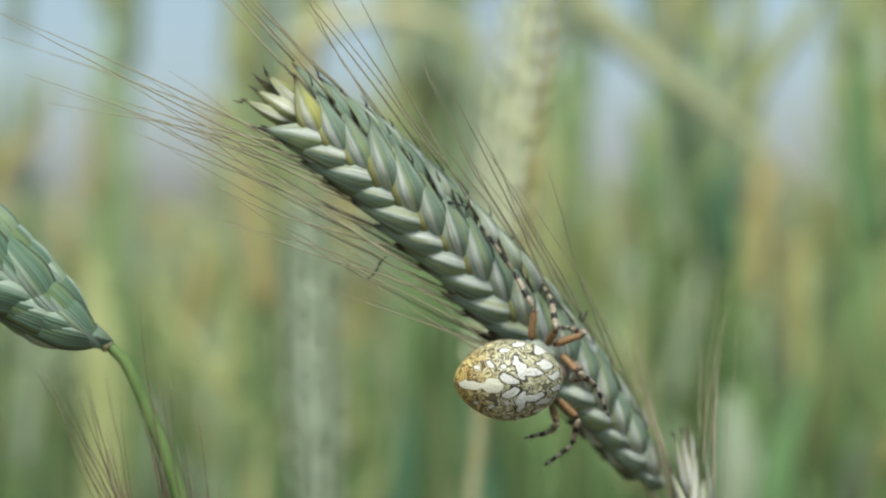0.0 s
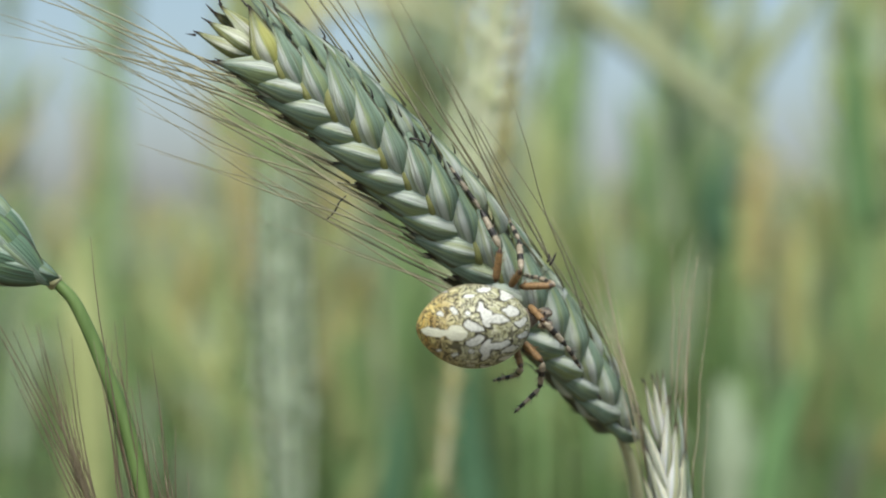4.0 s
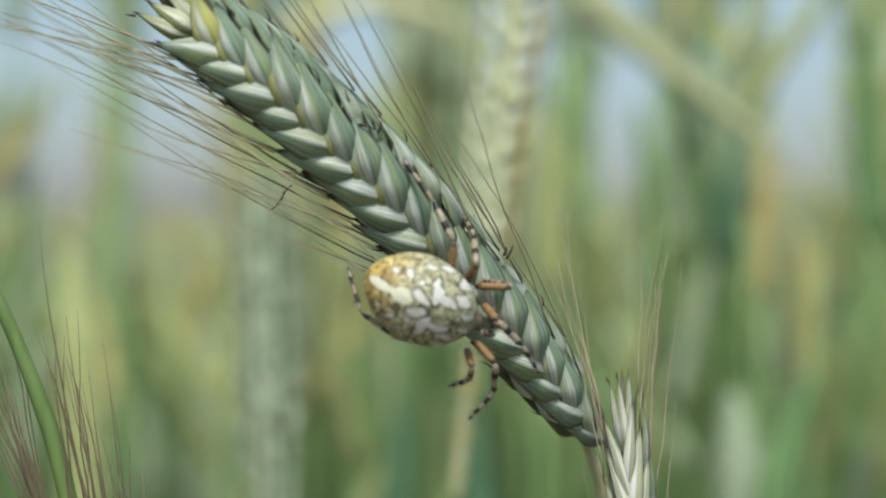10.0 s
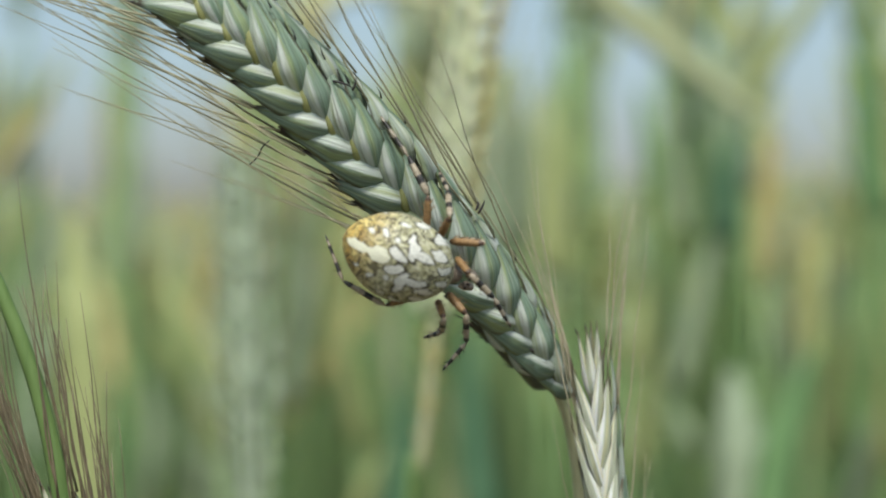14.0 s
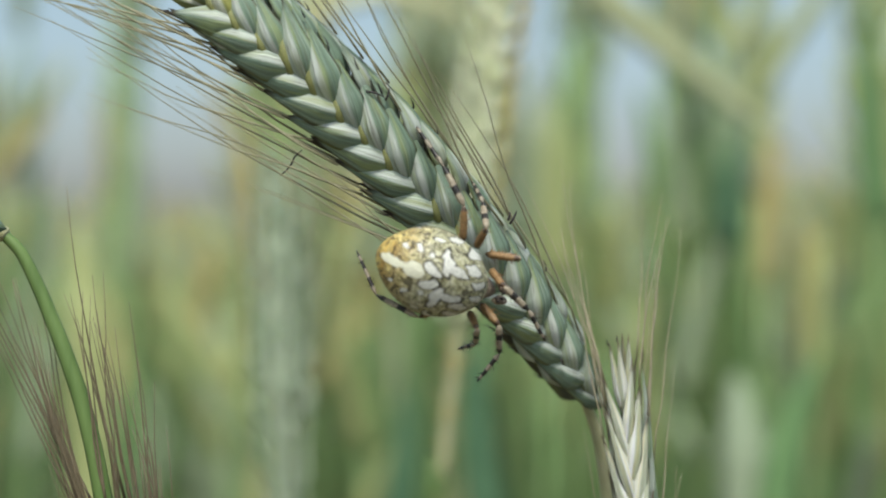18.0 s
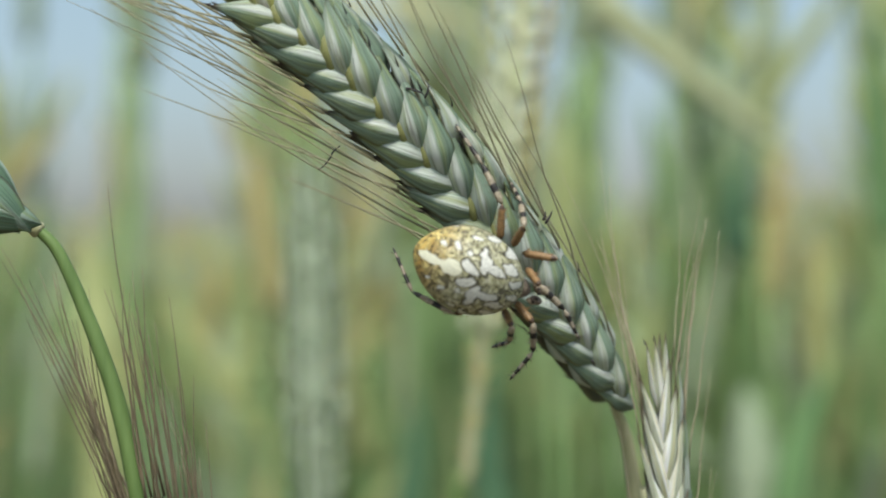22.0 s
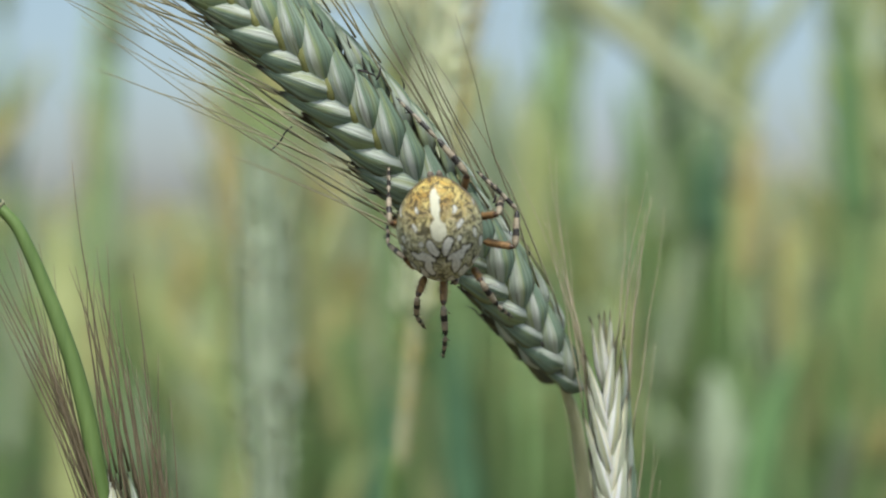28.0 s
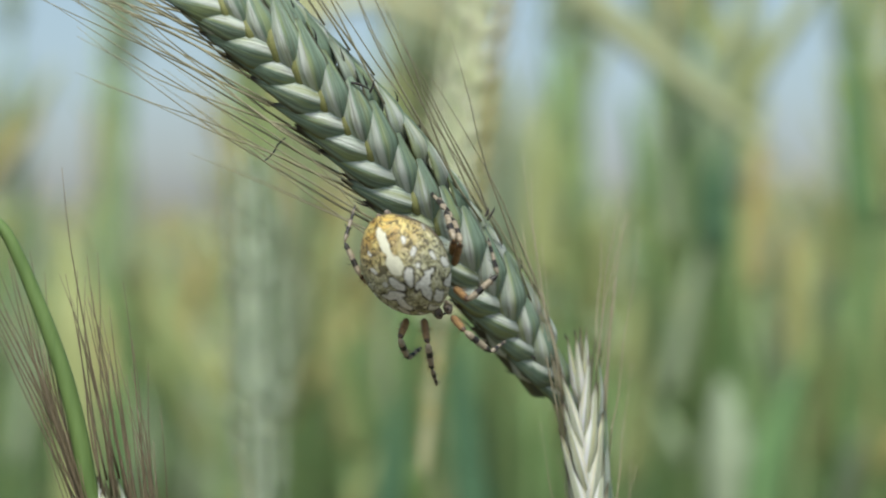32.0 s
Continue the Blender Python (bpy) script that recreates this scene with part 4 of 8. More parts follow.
abdomen = part("abdomen", ellipsoid("abdomen", (0, 0, 0), (0.0062, 0.0044, 0.0042), lambda u, w: (0.74 + 0.26 * math.sin(math.pi / 2 * min(1.0, u / 0.5))) * (0.93 + 0.12 * math.sin(math.pi * min(1, u * 0.95 + 0.06))) * (1 + 0.012 * math.sin(7 * w + 9 * u) * math.sin(math.pi * u)), 64, 64), abdomen_material(), spider, "egg-shaped abdomen, yellow behind, with white black-edged lobes and a cream bar")
for s in (-1, 1):
    part("spinneret", ellipsoid("spinneret", (-0.0047, 0.0005 * s, -0.0031), (0.0007, 0.0004, 0.0004), nu=8, nv=8), CARAPACE, abdomen)
head = part("cephalothorax", ellipsoid("cephalothorax", (0.0049, 0, -0.0029), (0.0025, 0.0016, 0.0010), lambda u, w: 1.0 - 0.28 * u * u, 24, 24), CARAPACE, spider, "grey-brown hairy cephalothorax")
for s in (-1, 1):
    part("chelicera", ellipsoid("chelicera", (0.0083, 0.0006 * s, -0.0031), (0.0007, 0.0005, 0.0009), nu=10, nv=10), CARAPACE, head)
    part("palp", tube("palp", [(0.0074, 0.0008 * s, -0.0030), (0.0080, 0.0010 * s, -0.0031), (0.0085, 0.0009 * s, -0.0036), (0.0087, 0.0007 * s, -0.0042)], [0.0003, 0.00028, 0.00026, 0.00016], 7), TIBIA, head)
    for ex, ey, ez in ((0.0081, 0.00025, -0.0018), (0.0083, 0.00032, -0.0022), (0.0080, 0.0008, -0.0022)):
        part("eye", ellipsoid("eye", (ex, ey * s, ez), (0.00014, 0.00014, 0.00014), nu=6, nv=8), DARK_AWN, head)


def segment(name, length, r0, r1, swell, seed, spines):
    """A leg segment along x with a swollen middle, u along it, and short bristles."""
    rnd = random.Random(seed)
    nu, nv = 14, 10
    verts, uvs, faces = [], [], []
    for i in range(nu + 1):
        u = i / nu
        cap = min(1.0, 0.35 + 6 * u, 0.3 + 6 * (1 - u))
        r = (r0 + (r1 - r0) * u + swell * math.sin(math.pi * u)) * cap
        for k in range(nv):
            w = 2 * math.pi * k / nv
            verts.append((u * length, r * math.cos(w), r * math.sin(w)))
            uvs.append((u, k / nv))
    for i in range(nu):
        for k in range(nv):
            k2 = (k + 1) % nv
            faces.append((i * nv + k, i * nv + k2, (i + 1) * nv + k2, (i + 1) * nv + k))
    faces.append(tuple(range(nv))[::-1])
    faces.append(tuple(nu * nv + k for k in range(nv)))
    for _ in range(spines):
        i, k = rnd.randrange(2, nu - 1), rnd.randrange(nv)
        w = 2 * math.pi * k / nv
        o = Vector(verts[i * nv + k])
        out = Vector((rnd.uniform(0.5, 1.3), math.cos(w), math.sin(w))).normalized() * rnd.uniform(0.0004, 0.0009)
        n = len(verts)
        a = out.cross(Vector((1, 0.2, 0.1))).normalized() * 0.00004
        b2 = out.cross(a).normalized() * 0.00004
        verts += [tuple(o - a + b2), tuple(o - a - b2), tuple(o + out)]
        uvs += [(i / nu, 0)] * 3
        m = i * nv + k
        faces += [(m, n, n + 2), (n, n + 1, n + 2), (n + 1, m, n + 2)]
    return mesh_from(name, verts, faces, uvs)


LEG_LENGTHS = ((3.93, 5.05, 6.66), (3.82, 4.77, 5.09), (4.02, 4.18, 4.25), (3.31, 3.82, 3.91), (3.31, 3.82, 4.09), (3.31, 3.82, 3.82), (3.87, 5.26, 5.44), (3.31, 4.07, 4.59))
legs = []
for number, (lf, lt, lm) in enumerate(LEG_LENGTHS):
    fat = 1.0 if number < 6 else 0.85
    femur = part("leg", segment("femur", lf * 1e-3, 0.00040 * fat, 0.00031 * fat, 0.00006 * fat, number, 30), FEMUR, spider, "orange-brown thigh with black-and-cream ringed lower leg")
    tibia = part("tibia", segment("tibia", lt * 1e-3, 0.00036 * fat, 0.00029 * fat, 0.00004, number + 20, 22), TIBIA, femur, "cream tibia ringed with black")
    tarsus = part("tarsus", segment("tarsus", lm * 1e-3, 0.00028 * fat, 0.00014 * fat, 0.00002, number + 40, 22), TARSUS, femur, "thin black-ringed foot")
    legs.append((femur, tibia, tarsus))


def limb(x, y, z, dx, dy, dz):
    """A segment that starts at a place and runs along a direction, in millimetres."""
    return basis(Vector((x, y, z)) * 1e-3, (dx, dy, dz), (0, 0, 1))


def crouch(x, y, z, heading, pitch, roll):
    """The spider's pose: heading turns clockwise from the right as seen from the camera, its back towards it."""
    flat = Matrix(((1, 0, 0), (0, 0, -1), (0, 1, 0))).to_4x4()
    return Matrix.Translation((x, y, z)) @ flat @ Matrix.Rotation(radians(-heading), 4, "Z") @ Matrix.Rotation(radians(pitch), 4, "Y") @ Matrix.Rotation(radians(roll), 4, "X")


def sway(angle):
    return PIVOT @ Matrix.Rotation(radians(angle), 4, "Y")


def lean(dx, dz, angle):
    return Matrix.Translation(RIGHT + Vector((dx, 0, dz))) @ Matrix.Rotation(radians(angle), 4, "Y")


def knobbly_sway(angle):
    return Matrix.Translation(KNOBBLY) @ Matrix.Rotation(radians(angle), 4, "Y")


def broad_sway(angle):
    return Matrix.Translation(BROAD) @ Matrix.Rotation(radians(angle), 4, "Y")


def motions():
    walk(knobbly_plant, [
        (0, knobbly_sway(-0.005)), (0.5, knobbly_sway(-0.165)), (1, knobbly_sway(0.066)), (1.5, knobbly_sway(-0.038)), (2, knobbly_sway(-0.043)), (2.5, knobbly_sway(0.009)), (3, knobbly_sway(-0.037)), (3.5, knobbly_sway(-0.103)),
        (5.5, knobbly_sway(-0.117)), (6, knobbly_sway(-0.159)), (6.5, knobbly_sway(-0.313)), (7, knobbly_sway(-0.022)), (7.5, knobbly_sway(-0.018)), (8, knobbly_sway(-0.298)), (8.5, knobbly_sway(0.064)), (9, knobbly_sway(-0.145)),
        (9.5, knobbly_sway(-0.469)), (10, knobbly_sway(0.226)), (10.5, knobbly_sway(-0.167)), (11, knobbly_sway(-0.206)), (11.5, knobbly_sway(0.264)), (12, knobbly_sway(-0.297)), (12.5, knobbly_sway(-0.046)), (13, knobbly_sway(0.037)),
        (13.5, knobbly_sway(-0.261)), (14, knobbly_sway(-0.066)), (14.5, knobbly_sway(0.004)), (16.5, knobbly_sway(0.023)), (17, knobbly_sway(-0.013)), (17.5, knobbly_sway(0.045)), (18, knobbly_sway(0.020)), (18.5, knobbly_sway(-0.001)),
        (19, knobbly_sway(0.000)), (19.5, knobbly_sway(-0.316)), (20, knobbly_sway(0.669)), (20.5, knobbly_sway(0.544)), (21, knobbly_sway(-0.501)), (21.5, knobbly_sway(0.335)), (22, knobbly_sway(0.093)), (22.5, knobbly_sway(-0.282)),
        (23, knobbly_sway(0.305)), (23.5, knobbly_sway(-0.282)), (24, knobbly_sway(-0.024)), (24.5, knobbly_sway(0.117)), (26.5, knobbly_sway(-0.404)), (27, knobbly_sway(0.302)), (27.5, knobbly_sway(-0.336)), (28, knobbly_sway(-0.227)),
        (28.5, knobbly_sway(0.111)), (29, knobbly_sway(-0.122)), (29.5, knobbly_sway(0.059)), (30, knobbly_sway(-0.102)), (30.5, knobbly_sway(-0.163)), (31, knobbly_sway(0.040)), (31.5, knobbly_sway(-0.081)), (32, knobbly_sway(0.021))])
    walk(broad_plant, [
        (0, broad_sway(0.009)), (1, broad_sway(-0.020)), (2, broad_sway(0.049)), (3, broad_sway(-0.079)), (5.5, broad_sway(-0.127)), (6, broad_sway(-0.258)), (6.5, broad_sway(-0.420)), (7, broad_sway(-0.447)),
        (7.5, broad_sway(-0.331)), (8, broad_sway(-0.290)), (8.5, broad_sway(-0.332)), (9, broad_sway(-0.220)), (9.5, broad_sway(-0.268)), (10, broad_sway(-0.086)), (10.5, broad_sway(-0.202)), (11, broad_sway(-0.103)),
        (11.5, broad_sway(-0.116)), (12, broad_sway(-0.154)), (12.5, broad_sway(-0.199)), (13, broad_sway(-0.279)), (13.5, broad_sway(-0.173)), (14, broad_sway(-0.255)), (14.5, broad_sway(-0.200)), (16.5, broad_sway(0.007)),
        (17, broad_sway(-0.029)), (17.5, broad_sway(-0.004)), (18, broad_sway(-0.011)), (18.5, broad_sway(-0.039)), (19, broad_sway(0.000)), (19.5, broad_sway(-0.060)), (20, broad_sway(-0.174)), (20.5, broad_sway(0.157)),
        (21, broad_sway(-0.136)), (21.5, broad_sway(-0.144)), (22, broad_sway(0.178)), (22.5, broad_sway(-0.078)), (23, broad_sway(-0.011)), (23.5, broad_sway(-0.078)), (24, broad_sway(-0.141)), (24.5, broad_sway(-0.102)),
        (26.5, broad_sway(-0.306)), (27, broad_sway(-0.073)), (28, broad_sway(0.045)), (29, broad_sway(-0.013)), (30, broad_sway(-0.107)), (32, broad_sway(-0.084))])
    walk(main_plant, [
        (0.0, sway(-0.67)),
        (0.5, sway(-0.87)),
        (1.0, sway(-0.78)),
        (1.5, sway(-0.58)),
        (2.0, sway(-0.85)),
        (2.5, sway(-0.66)),
        (3.0, sway(-0.92)),
        (3.5, sway(-0.71)),
        (5.5, sway(-0.88)),
        (6.0, sway(-0.87)),
        (6.5, sway(-0.86)),
        (7.0, sway(-0.79)),
        (7.5, sway(-0.54)),
        (8.0, sway(-0.57)),
        (8.5, sway(-0.66)),
        (9.0, sway(-0.67)),
        (9.5, sway(-1.14)),
        (10.0, sway(-0.48)),
        (10.5, sway(-0.44)),
        (11.0, sway(-0.60)),
        (11.5, sway(-0.18)),
        (12.0, sway(-0.20)),
        (12.5, sway(-0.50)),
        (13.0, sway(-0.21)),
        (13.5, sway(-0.34)),
        (14.0, sway(-0.39)),
        (14.5, sway(-0.37)),
        (16.5, sway(-0.36)),
        (17.0, sway(-0.43)),
        (17.5, sway(-0.46)),
        (18.0, sway(-0.12)),
        (18.5, sway(-0.22)),
        (19.0, sway(-0.00)),
        (19.5, sway(0.10)),
        (20.0, sway(-0.48)),
        (20.5, sway(0.34)),
        (21.0, sway(-0.06)),
        (21.5, sway(0.03)),
        (22.0, sway(1.08)),
        (22.5, sway(0.02)),
        (23.0, sway(0.09)),
        (23.5, sway(0.22)),
        (24.0, sway(-0.39)),
        (24.5, sway(0.40)),
        (26.5, sway(1.05)),
        (27.0, sway(2.11)),
        (27.5, sway(1.23)),
        (28.0, sway(1.65)),
        (28.5, sway(1.75)),
        (29.0, sway(1.08)),
        (29.5, sway(3.88)),
        (30.0, sway(2.87)),
        (30.5, sway(3.29)),
        (31.0, sway(1.95)),
        (31.5, sway(1.95)),
        (32.0, sway(2.33)),
    ])
    walk(right_plant, [
        (0.0, lean(0.00028, -0.00052, -2.49)),
        (0.5, lean(0.00010, -0.00031, -2.71)),
        (1.0, lean(0.00005, -0.00032, -2.71)),
        (1.5, lean(0.00035, -0.00026, -2.20)),
        (2.0, lean(0.00027, -0.00023, -2.76)),
        (2.5, lean(0.00017, -0.00036, -1.99)),
        (3.0, lean(0.00020, -0.00031, -2.61)),
        (3.5, lean(-0.00004, -0.00016, -2.50)),
        (5.5, lean(-0.00006, 0.00005, -1.43)),
        (6.0, lean(0.00011, 0.00017, -1.46)),
        (6.5, lean(-0.00028, 0.00003, -0.13)),
        (7.0, lean(-0.00014, 0.00012, -0.20)),
        (7.5, lean(-0.00000, 0.00002, -0.20)),
        (8.0, lean(-0.00016, -0.00011, -0.21)),
        (8.5, lean(-0.00023, -0.00013, -0.73)),
        (9.0, lean(-0.00021, -0.00022, -0.78)),
        (9.5, lean(-0.00030, -0.00016, -0.71)),
        (10.0, lean(-0.00008, -0.00008, -0.58)),
        (10.5, lean(-0.00019, -0.00031, -0.74)),
        (11.0, lean(0.00002, -0.00022, -1.06)),
        (11.5, lean(-0.00008, -0.00012, -0.37)),
        (12.0, lean(-0.00017, -0.00011, -0.20)),
        (12.5, lean(-0.00026, -0.00011, -0.54)),
        (13.0, lean(-0.00026, 0.00014, -0.58)),
        (13.5, lean(-0.00029, 0.00003, -0.38)),
        (14.0, lean(-0.00030, 0.00009, -0.47)),
        (14.5, lean(-0.00026, 0.00010, -1.22)),
        (16.5, lean(-0.00011, -0.00007, -0.02)),
        (17.0, lean(0.00001, -0.00015, -0.73)),
        (17.5, lean(-0.00010, -0.00012, -0.72)),
        (18.0, lean(-0.00010, -0.00012, -0.04)),
        (18.5, lean(-0.00001, -0.00002, 0.02)),
        (19.0, lean(0.00000, 0.00000, 0.00)),
        (19.5, lean(-0.00012, 0.00002, -0.54)),
        (20.0, lean(-0.00081, -0.00028, -0.06)),
        (20.5, lean(0.00058, -0.00017, 0.46)),
        (21.0, lean(-0.00008, -0.00033, -0.10)),
        (21.5, lean(0.00014, -0.00008, -0.84)),
        (22.0, lean(0.00069, 0.00012, 0.87)),
        (22.5, lean(-0.00007, -0.00006, 0.68)),
        (23.0, lean(-0.00008, -0.00025, -0.05)),
        (23.5, lean(0.00002, -0.00002, 0.56)),
        (24.0, lean(0.00001, 0.00019, 0.47)),
        (24.5, lean(-0.00001, -0.00004, -0.10)),
        (26.5, lean(0.00014, 0.00123, 1.41)),
        (27.0, lean(0.00025, 0.00106, 1.91)),
        (27.5, lean(-0.00058, 0.00090, 1.88)),
        (28.0, lean(0.00026, 0.00077, 1.18)),
        (28.5, lean(-0.00039, 0.00073, 1.23)),
        (29.0, lean(-0.00081, 0.00063, 1.38)),
        (29.5, lean(-0.00337, -0.00008, 0.93)),
        (30.0, lean(-0.00143, 0.00020, 0.97)),
        (30.5, lean(-0.00124, -0.00025, 0.51)),
        (31.0, lean(-0.00132, 0.00006, 0.41)),
        (31.5, lean(-0.00119, 0.00006, 0.88)),
        (32.0, lean(-0.00145, 0.00038, 1.01)),
    ])
    drift = [
        (0, pose(0.00038, 0, -0.00154)),
        (3.5, pose(0.00054, 0, -0.00100)),
        (6, pose(-0.00166, 0, -0.00061)),
        (9, pose(-0.00107, 0, -0.00053)),
        (13, pose(-0.00128, 0, -0.00034)),
        (14.5, pose(-0.00094, 0, -0.00017)),
        (17.5, pose(0.00033, 0, -0.00001)),
        (19, pose(0.00000, 0, 0.00000)),
        (20.5, pose(0.00026, 0, 0.00020)),
        (22, pose(0.00039, 0, 0.00064)),
        (23, pose(0.00006, 0, 0.00019)),
        (24.5, pose(-0.00019, 0, 0.00036)),
        (27, pose(0.00289, 0, 0.00130)),
        (28, pose(0.00147, 0, 0.00127)),
        (29, pose(0.00106, 0, 0.00125)),
        (32, pose(0.00129, 0, 0.00204)),
    ]
    walk(left_plant, drift)
    walk(low_plant, [
        (0, pose(-0.00439, 0, -0.00154)),
        (3.5, pose(-0.00404, 0, -0.00100)),
        (6, pose(-0.00447, 0, -0.00061)),
        (9, pose(-0.00222, 0, -0.00053)),
        (13, pose(-0.00285, 0, -0.00034)),
        (14.5, pose(-0.00287, 0, -0.00017)),
        (17.5, pose(-0.00096, 0, -0.00001)),
        (19, pose(-0.00098, 0, 0.00000)),
        (20.5, pose(-0.00046, 0, 0.00020)),
        (22, pose(-0.00021, 0, 0.00064)),
        (23, pose(-0.00045, 0, 0.00019)),
        (24.5, pose(-0.00057, 0, 0.00036)),
        (27, pose(0.00272, 0, 0.00130)),
        (28, pose(0.00138, 0, 0.00127)),
        (29, pose(0.00106, 0, 0.00125)),
        (32, pose(0.00129, 0, 0.00204)),
    ])
    walk(spider, [
        (0.0, crouch(-0.00183, -0.01250, 1.09493, -1.7, 2.0, 5.0)),
        (0.5, crouch(-0.00195, -0.01250, 1.09483, -1.9, 2.0, 5.0)),
        (1.0, crouch(-0.00199, -0.01250, 1.09482, -1.8, 2.0, 5.0)),
        (1.5, crouch(-0.00201, -0.01250, 1.09485, -1.6, 2.0, 5.0)),
        (2.0, crouch(-0.00215, -0.01250, 1.09473, -1.9, 2.0, 5.0)),
        (2.5, crouch(-0.00216, -0.01250, 1.09476, -1.7, 2.0, 5.0)),
        (3.0, crouch(-0.00230, -0.01250, 1.09463, -1.9, 2.0, 5.0)),
        (3.5, crouch(-0.00199, -0.01250, 1.09459, -1.7, 2.0, 6.5)),
        (5.5, crouch(-0.00104, -0.01250, 1.09406, -1.9, 2.0, 10.5)),
        (6.0, crouch(-0.00079, -0.01250, 1.09395, -1.9, 2.0, 11.0)),
        (6.5, crouch(-0.00125, -0.01250, 1.09429, -0.5, 2.0, 12.0)),
        (7.0, crouch(-0.00170, -0.01250, 1.09465, 0.9, 2.0, 11.5)),
        (7.5, crouch(-0.00210, -0.01250, 1.09507, 2.5, 2.0, 10.0)),
        (7.8, crouch(-0.00208, -0.01250, 1.09536, 9.4, 3.0, 8.5)),
        (8.0, crouch(-0.00207, -0.01250, 1.09556, 17.4, 3.7, 7.0)),
        (8.1, crouch(-0.00207, -0.01250, 1.09565, 21.4, 4.0, 7.0)),
        (8.5, crouch(-0.00207, -0.01250, 1.09602, 21.9, 4.0, 7.0)),
        (9.0, crouch(-0.00205, -0.01250, 1.09651, 22.6, 4.0, 7.0)),
        (9.5, crouch(-0.00216, -0.01250, 1.09685, 22.9, 4.0, 7.0)),
        (10.0, crouch(-0.00186, -0.01250, 1.09698, 25.7, 4.0, 7.0)),
        (10.2, crouch(-0.00182, -0.01250, 1.09695, 26.5, 4.0, 7.0)),
        (10.5, crouch(-0.00175, -0.01250, 1.09690, 25.7, 4.0, 7.0)),
        (11.0, crouch(-0.00170, -0.01250, 1.09676, 24.2, 4.0, 7.0)),
        (11.5, crouch(-0.00148, -0.01250, 1.09681, 23.2, 4.0, 7.0)),
        (12.0, crouch(-0.00138, -0.01250, 1.09672, 21.8, 4.0, 7.0)),
        (12.5, crouch(-0.00137, -0.01250, 1.09653, 21.5, 4.0, 7.0)),
        (13.0, crouch(-0.00119, -0.01250, 1.09654, 21.8, 4.0, 7.0)),
        (13.5, crouch(-0.00124, -0.01250, 1.09642, 21.7, 4.0, 7.0)),
        (14.0, crouch(-0.00126, -0.01250, 1.09632, 21.6, 4.0, 7.0)),
        (14.5, crouch(-0.00127, -0.01250, 1.09625, 21.6, 4.0, 7.0)),
        (16.5, crouch(-0.00132, -0.01250, 1.09592, 21.6, 4.0, 7.0)),
        (17.0, crouch(-0.00131, -0.01250, 1.09588, 21.4, 4.0, 7.0)),
        (17.5, crouch(-0.00129, -0.01250, 1.09585, 21.1, 4.0, 7.0)),
        (18.0, crouch(-0.00116, -0.01250, 1.09594, 21.3, 4.0, 7.0)),
        (18.5, crouch(-0.00116, -0.01250, 1.09589, 21.0, 4.0, 7.0)),
        (19.0, crouch(-0.00107, -0.01250, 1.09594, 21.0, 4.0, 7.0)),
        (19.5, crouch(-0.00104, -0.01250, 1.09596, 21.2, 4.0, 7.0)),
        (20.0, crouch(-0.00120, -0.01250, 1.09576, 20.7, 4.0, 7.0)),
        (20.5, crouch(-0.00097, -0.01250, 1.09600, 21.6, 4.0, 7.0)),
        (21.0, crouch(-0.00108, -0.01250, 1.09585, 21.3, 4.0, 7.0)),
        (21.5, crouch(-0.00106, -0.01250, 1.09586, 21.5, 4.0, 7.0)),
        (22.0, crouch(-0.00077, -0.01250, 1.09617, 22.6, 4.0, 7.0)),
        (22.5, crouch(-0.00106, -0.01250, 1.09582, 21.7, 4.0, 7.0)),
        (23.0, crouch(-0.00104, -0.01250, 1.09582, 21.8, 4.0, 7.0)),
        (23.5, crouch(-0.00100, -0.01250, 1.09584, 22.0, 4.0, 7.0)),
        (24.0, crouch(-0.00117, -0.01250, 1.09563, 21.5, 4.0, 7.0)),
        (24.5, crouch(-0.00095, -0.01250, 1.09586, 22.4, 4.0, 7.0)),
        (25.6, crouch(-0.00012, -0.01250, 1.09666, 23.8, 5.0, 7.0)),
        (26.5, crouch(0.00056, -0.01250, 1.09731, 28.0, 12.0, 8.0)),
        (27.0, crouch(0.00123, -0.01250, 1.09792, 38.1, 22.0, 9.0)),
        (27.5, crouch(0.00133, -0.01250, 1.09817, 57.2, 27.0, 9.0)),
        (27.6, crouch(0.00143, -0.01250, 1.09830, 61.3, 28.0, 9.0)),
        (28.0, crouch(0.00184, -0.01250, 1.09879, 81.6, 30.0, 5.0)),
        (28.3, crouch(-0.00002, -0.01250, 1.09797, 83.7, 30.0, 5.0)),
        (28.5, crouch(-0.00127, -0.01250, 1.09742, 67.8, 20.7, 8.3)),
        (28.6, crouch(-0.00194, -0.01250, 1.09710, 59.6, 16.0, 10.0)),
        (29.0, crouch(-0.00157, -0.01250, 1.09887, 46.1, 10.0, 12.0)),
        (29.2, crouch(0.00068, -0.01250, 1.09342, 64.2, 14.0, 10.0)),
        (29.5, crouch(0.00067, -0.01250, 1.09483, 66.9, 22.0, 14.0)),
        (30.0, crouch(-0.00031, -0.01250, 1.09607, 60.9, 24.0, 14.0)),
        (30.5, crouch(-0.00026, -0.01250, 1.09636, 60.8, 23.5, 14.0)),
        (31.0, crouch(-0.00066, -0.01250, 1.09668, 60.0, 23.0, 14.0)),
        (31.5, crouch(-0.00076, -0.01250, 1.09627, 58.4, 22.5, 14.0)),
        (32.0, crouch(-0.00072, -0.01250, 1.09655, 58.3, 22.0, 14.0)),
    ])
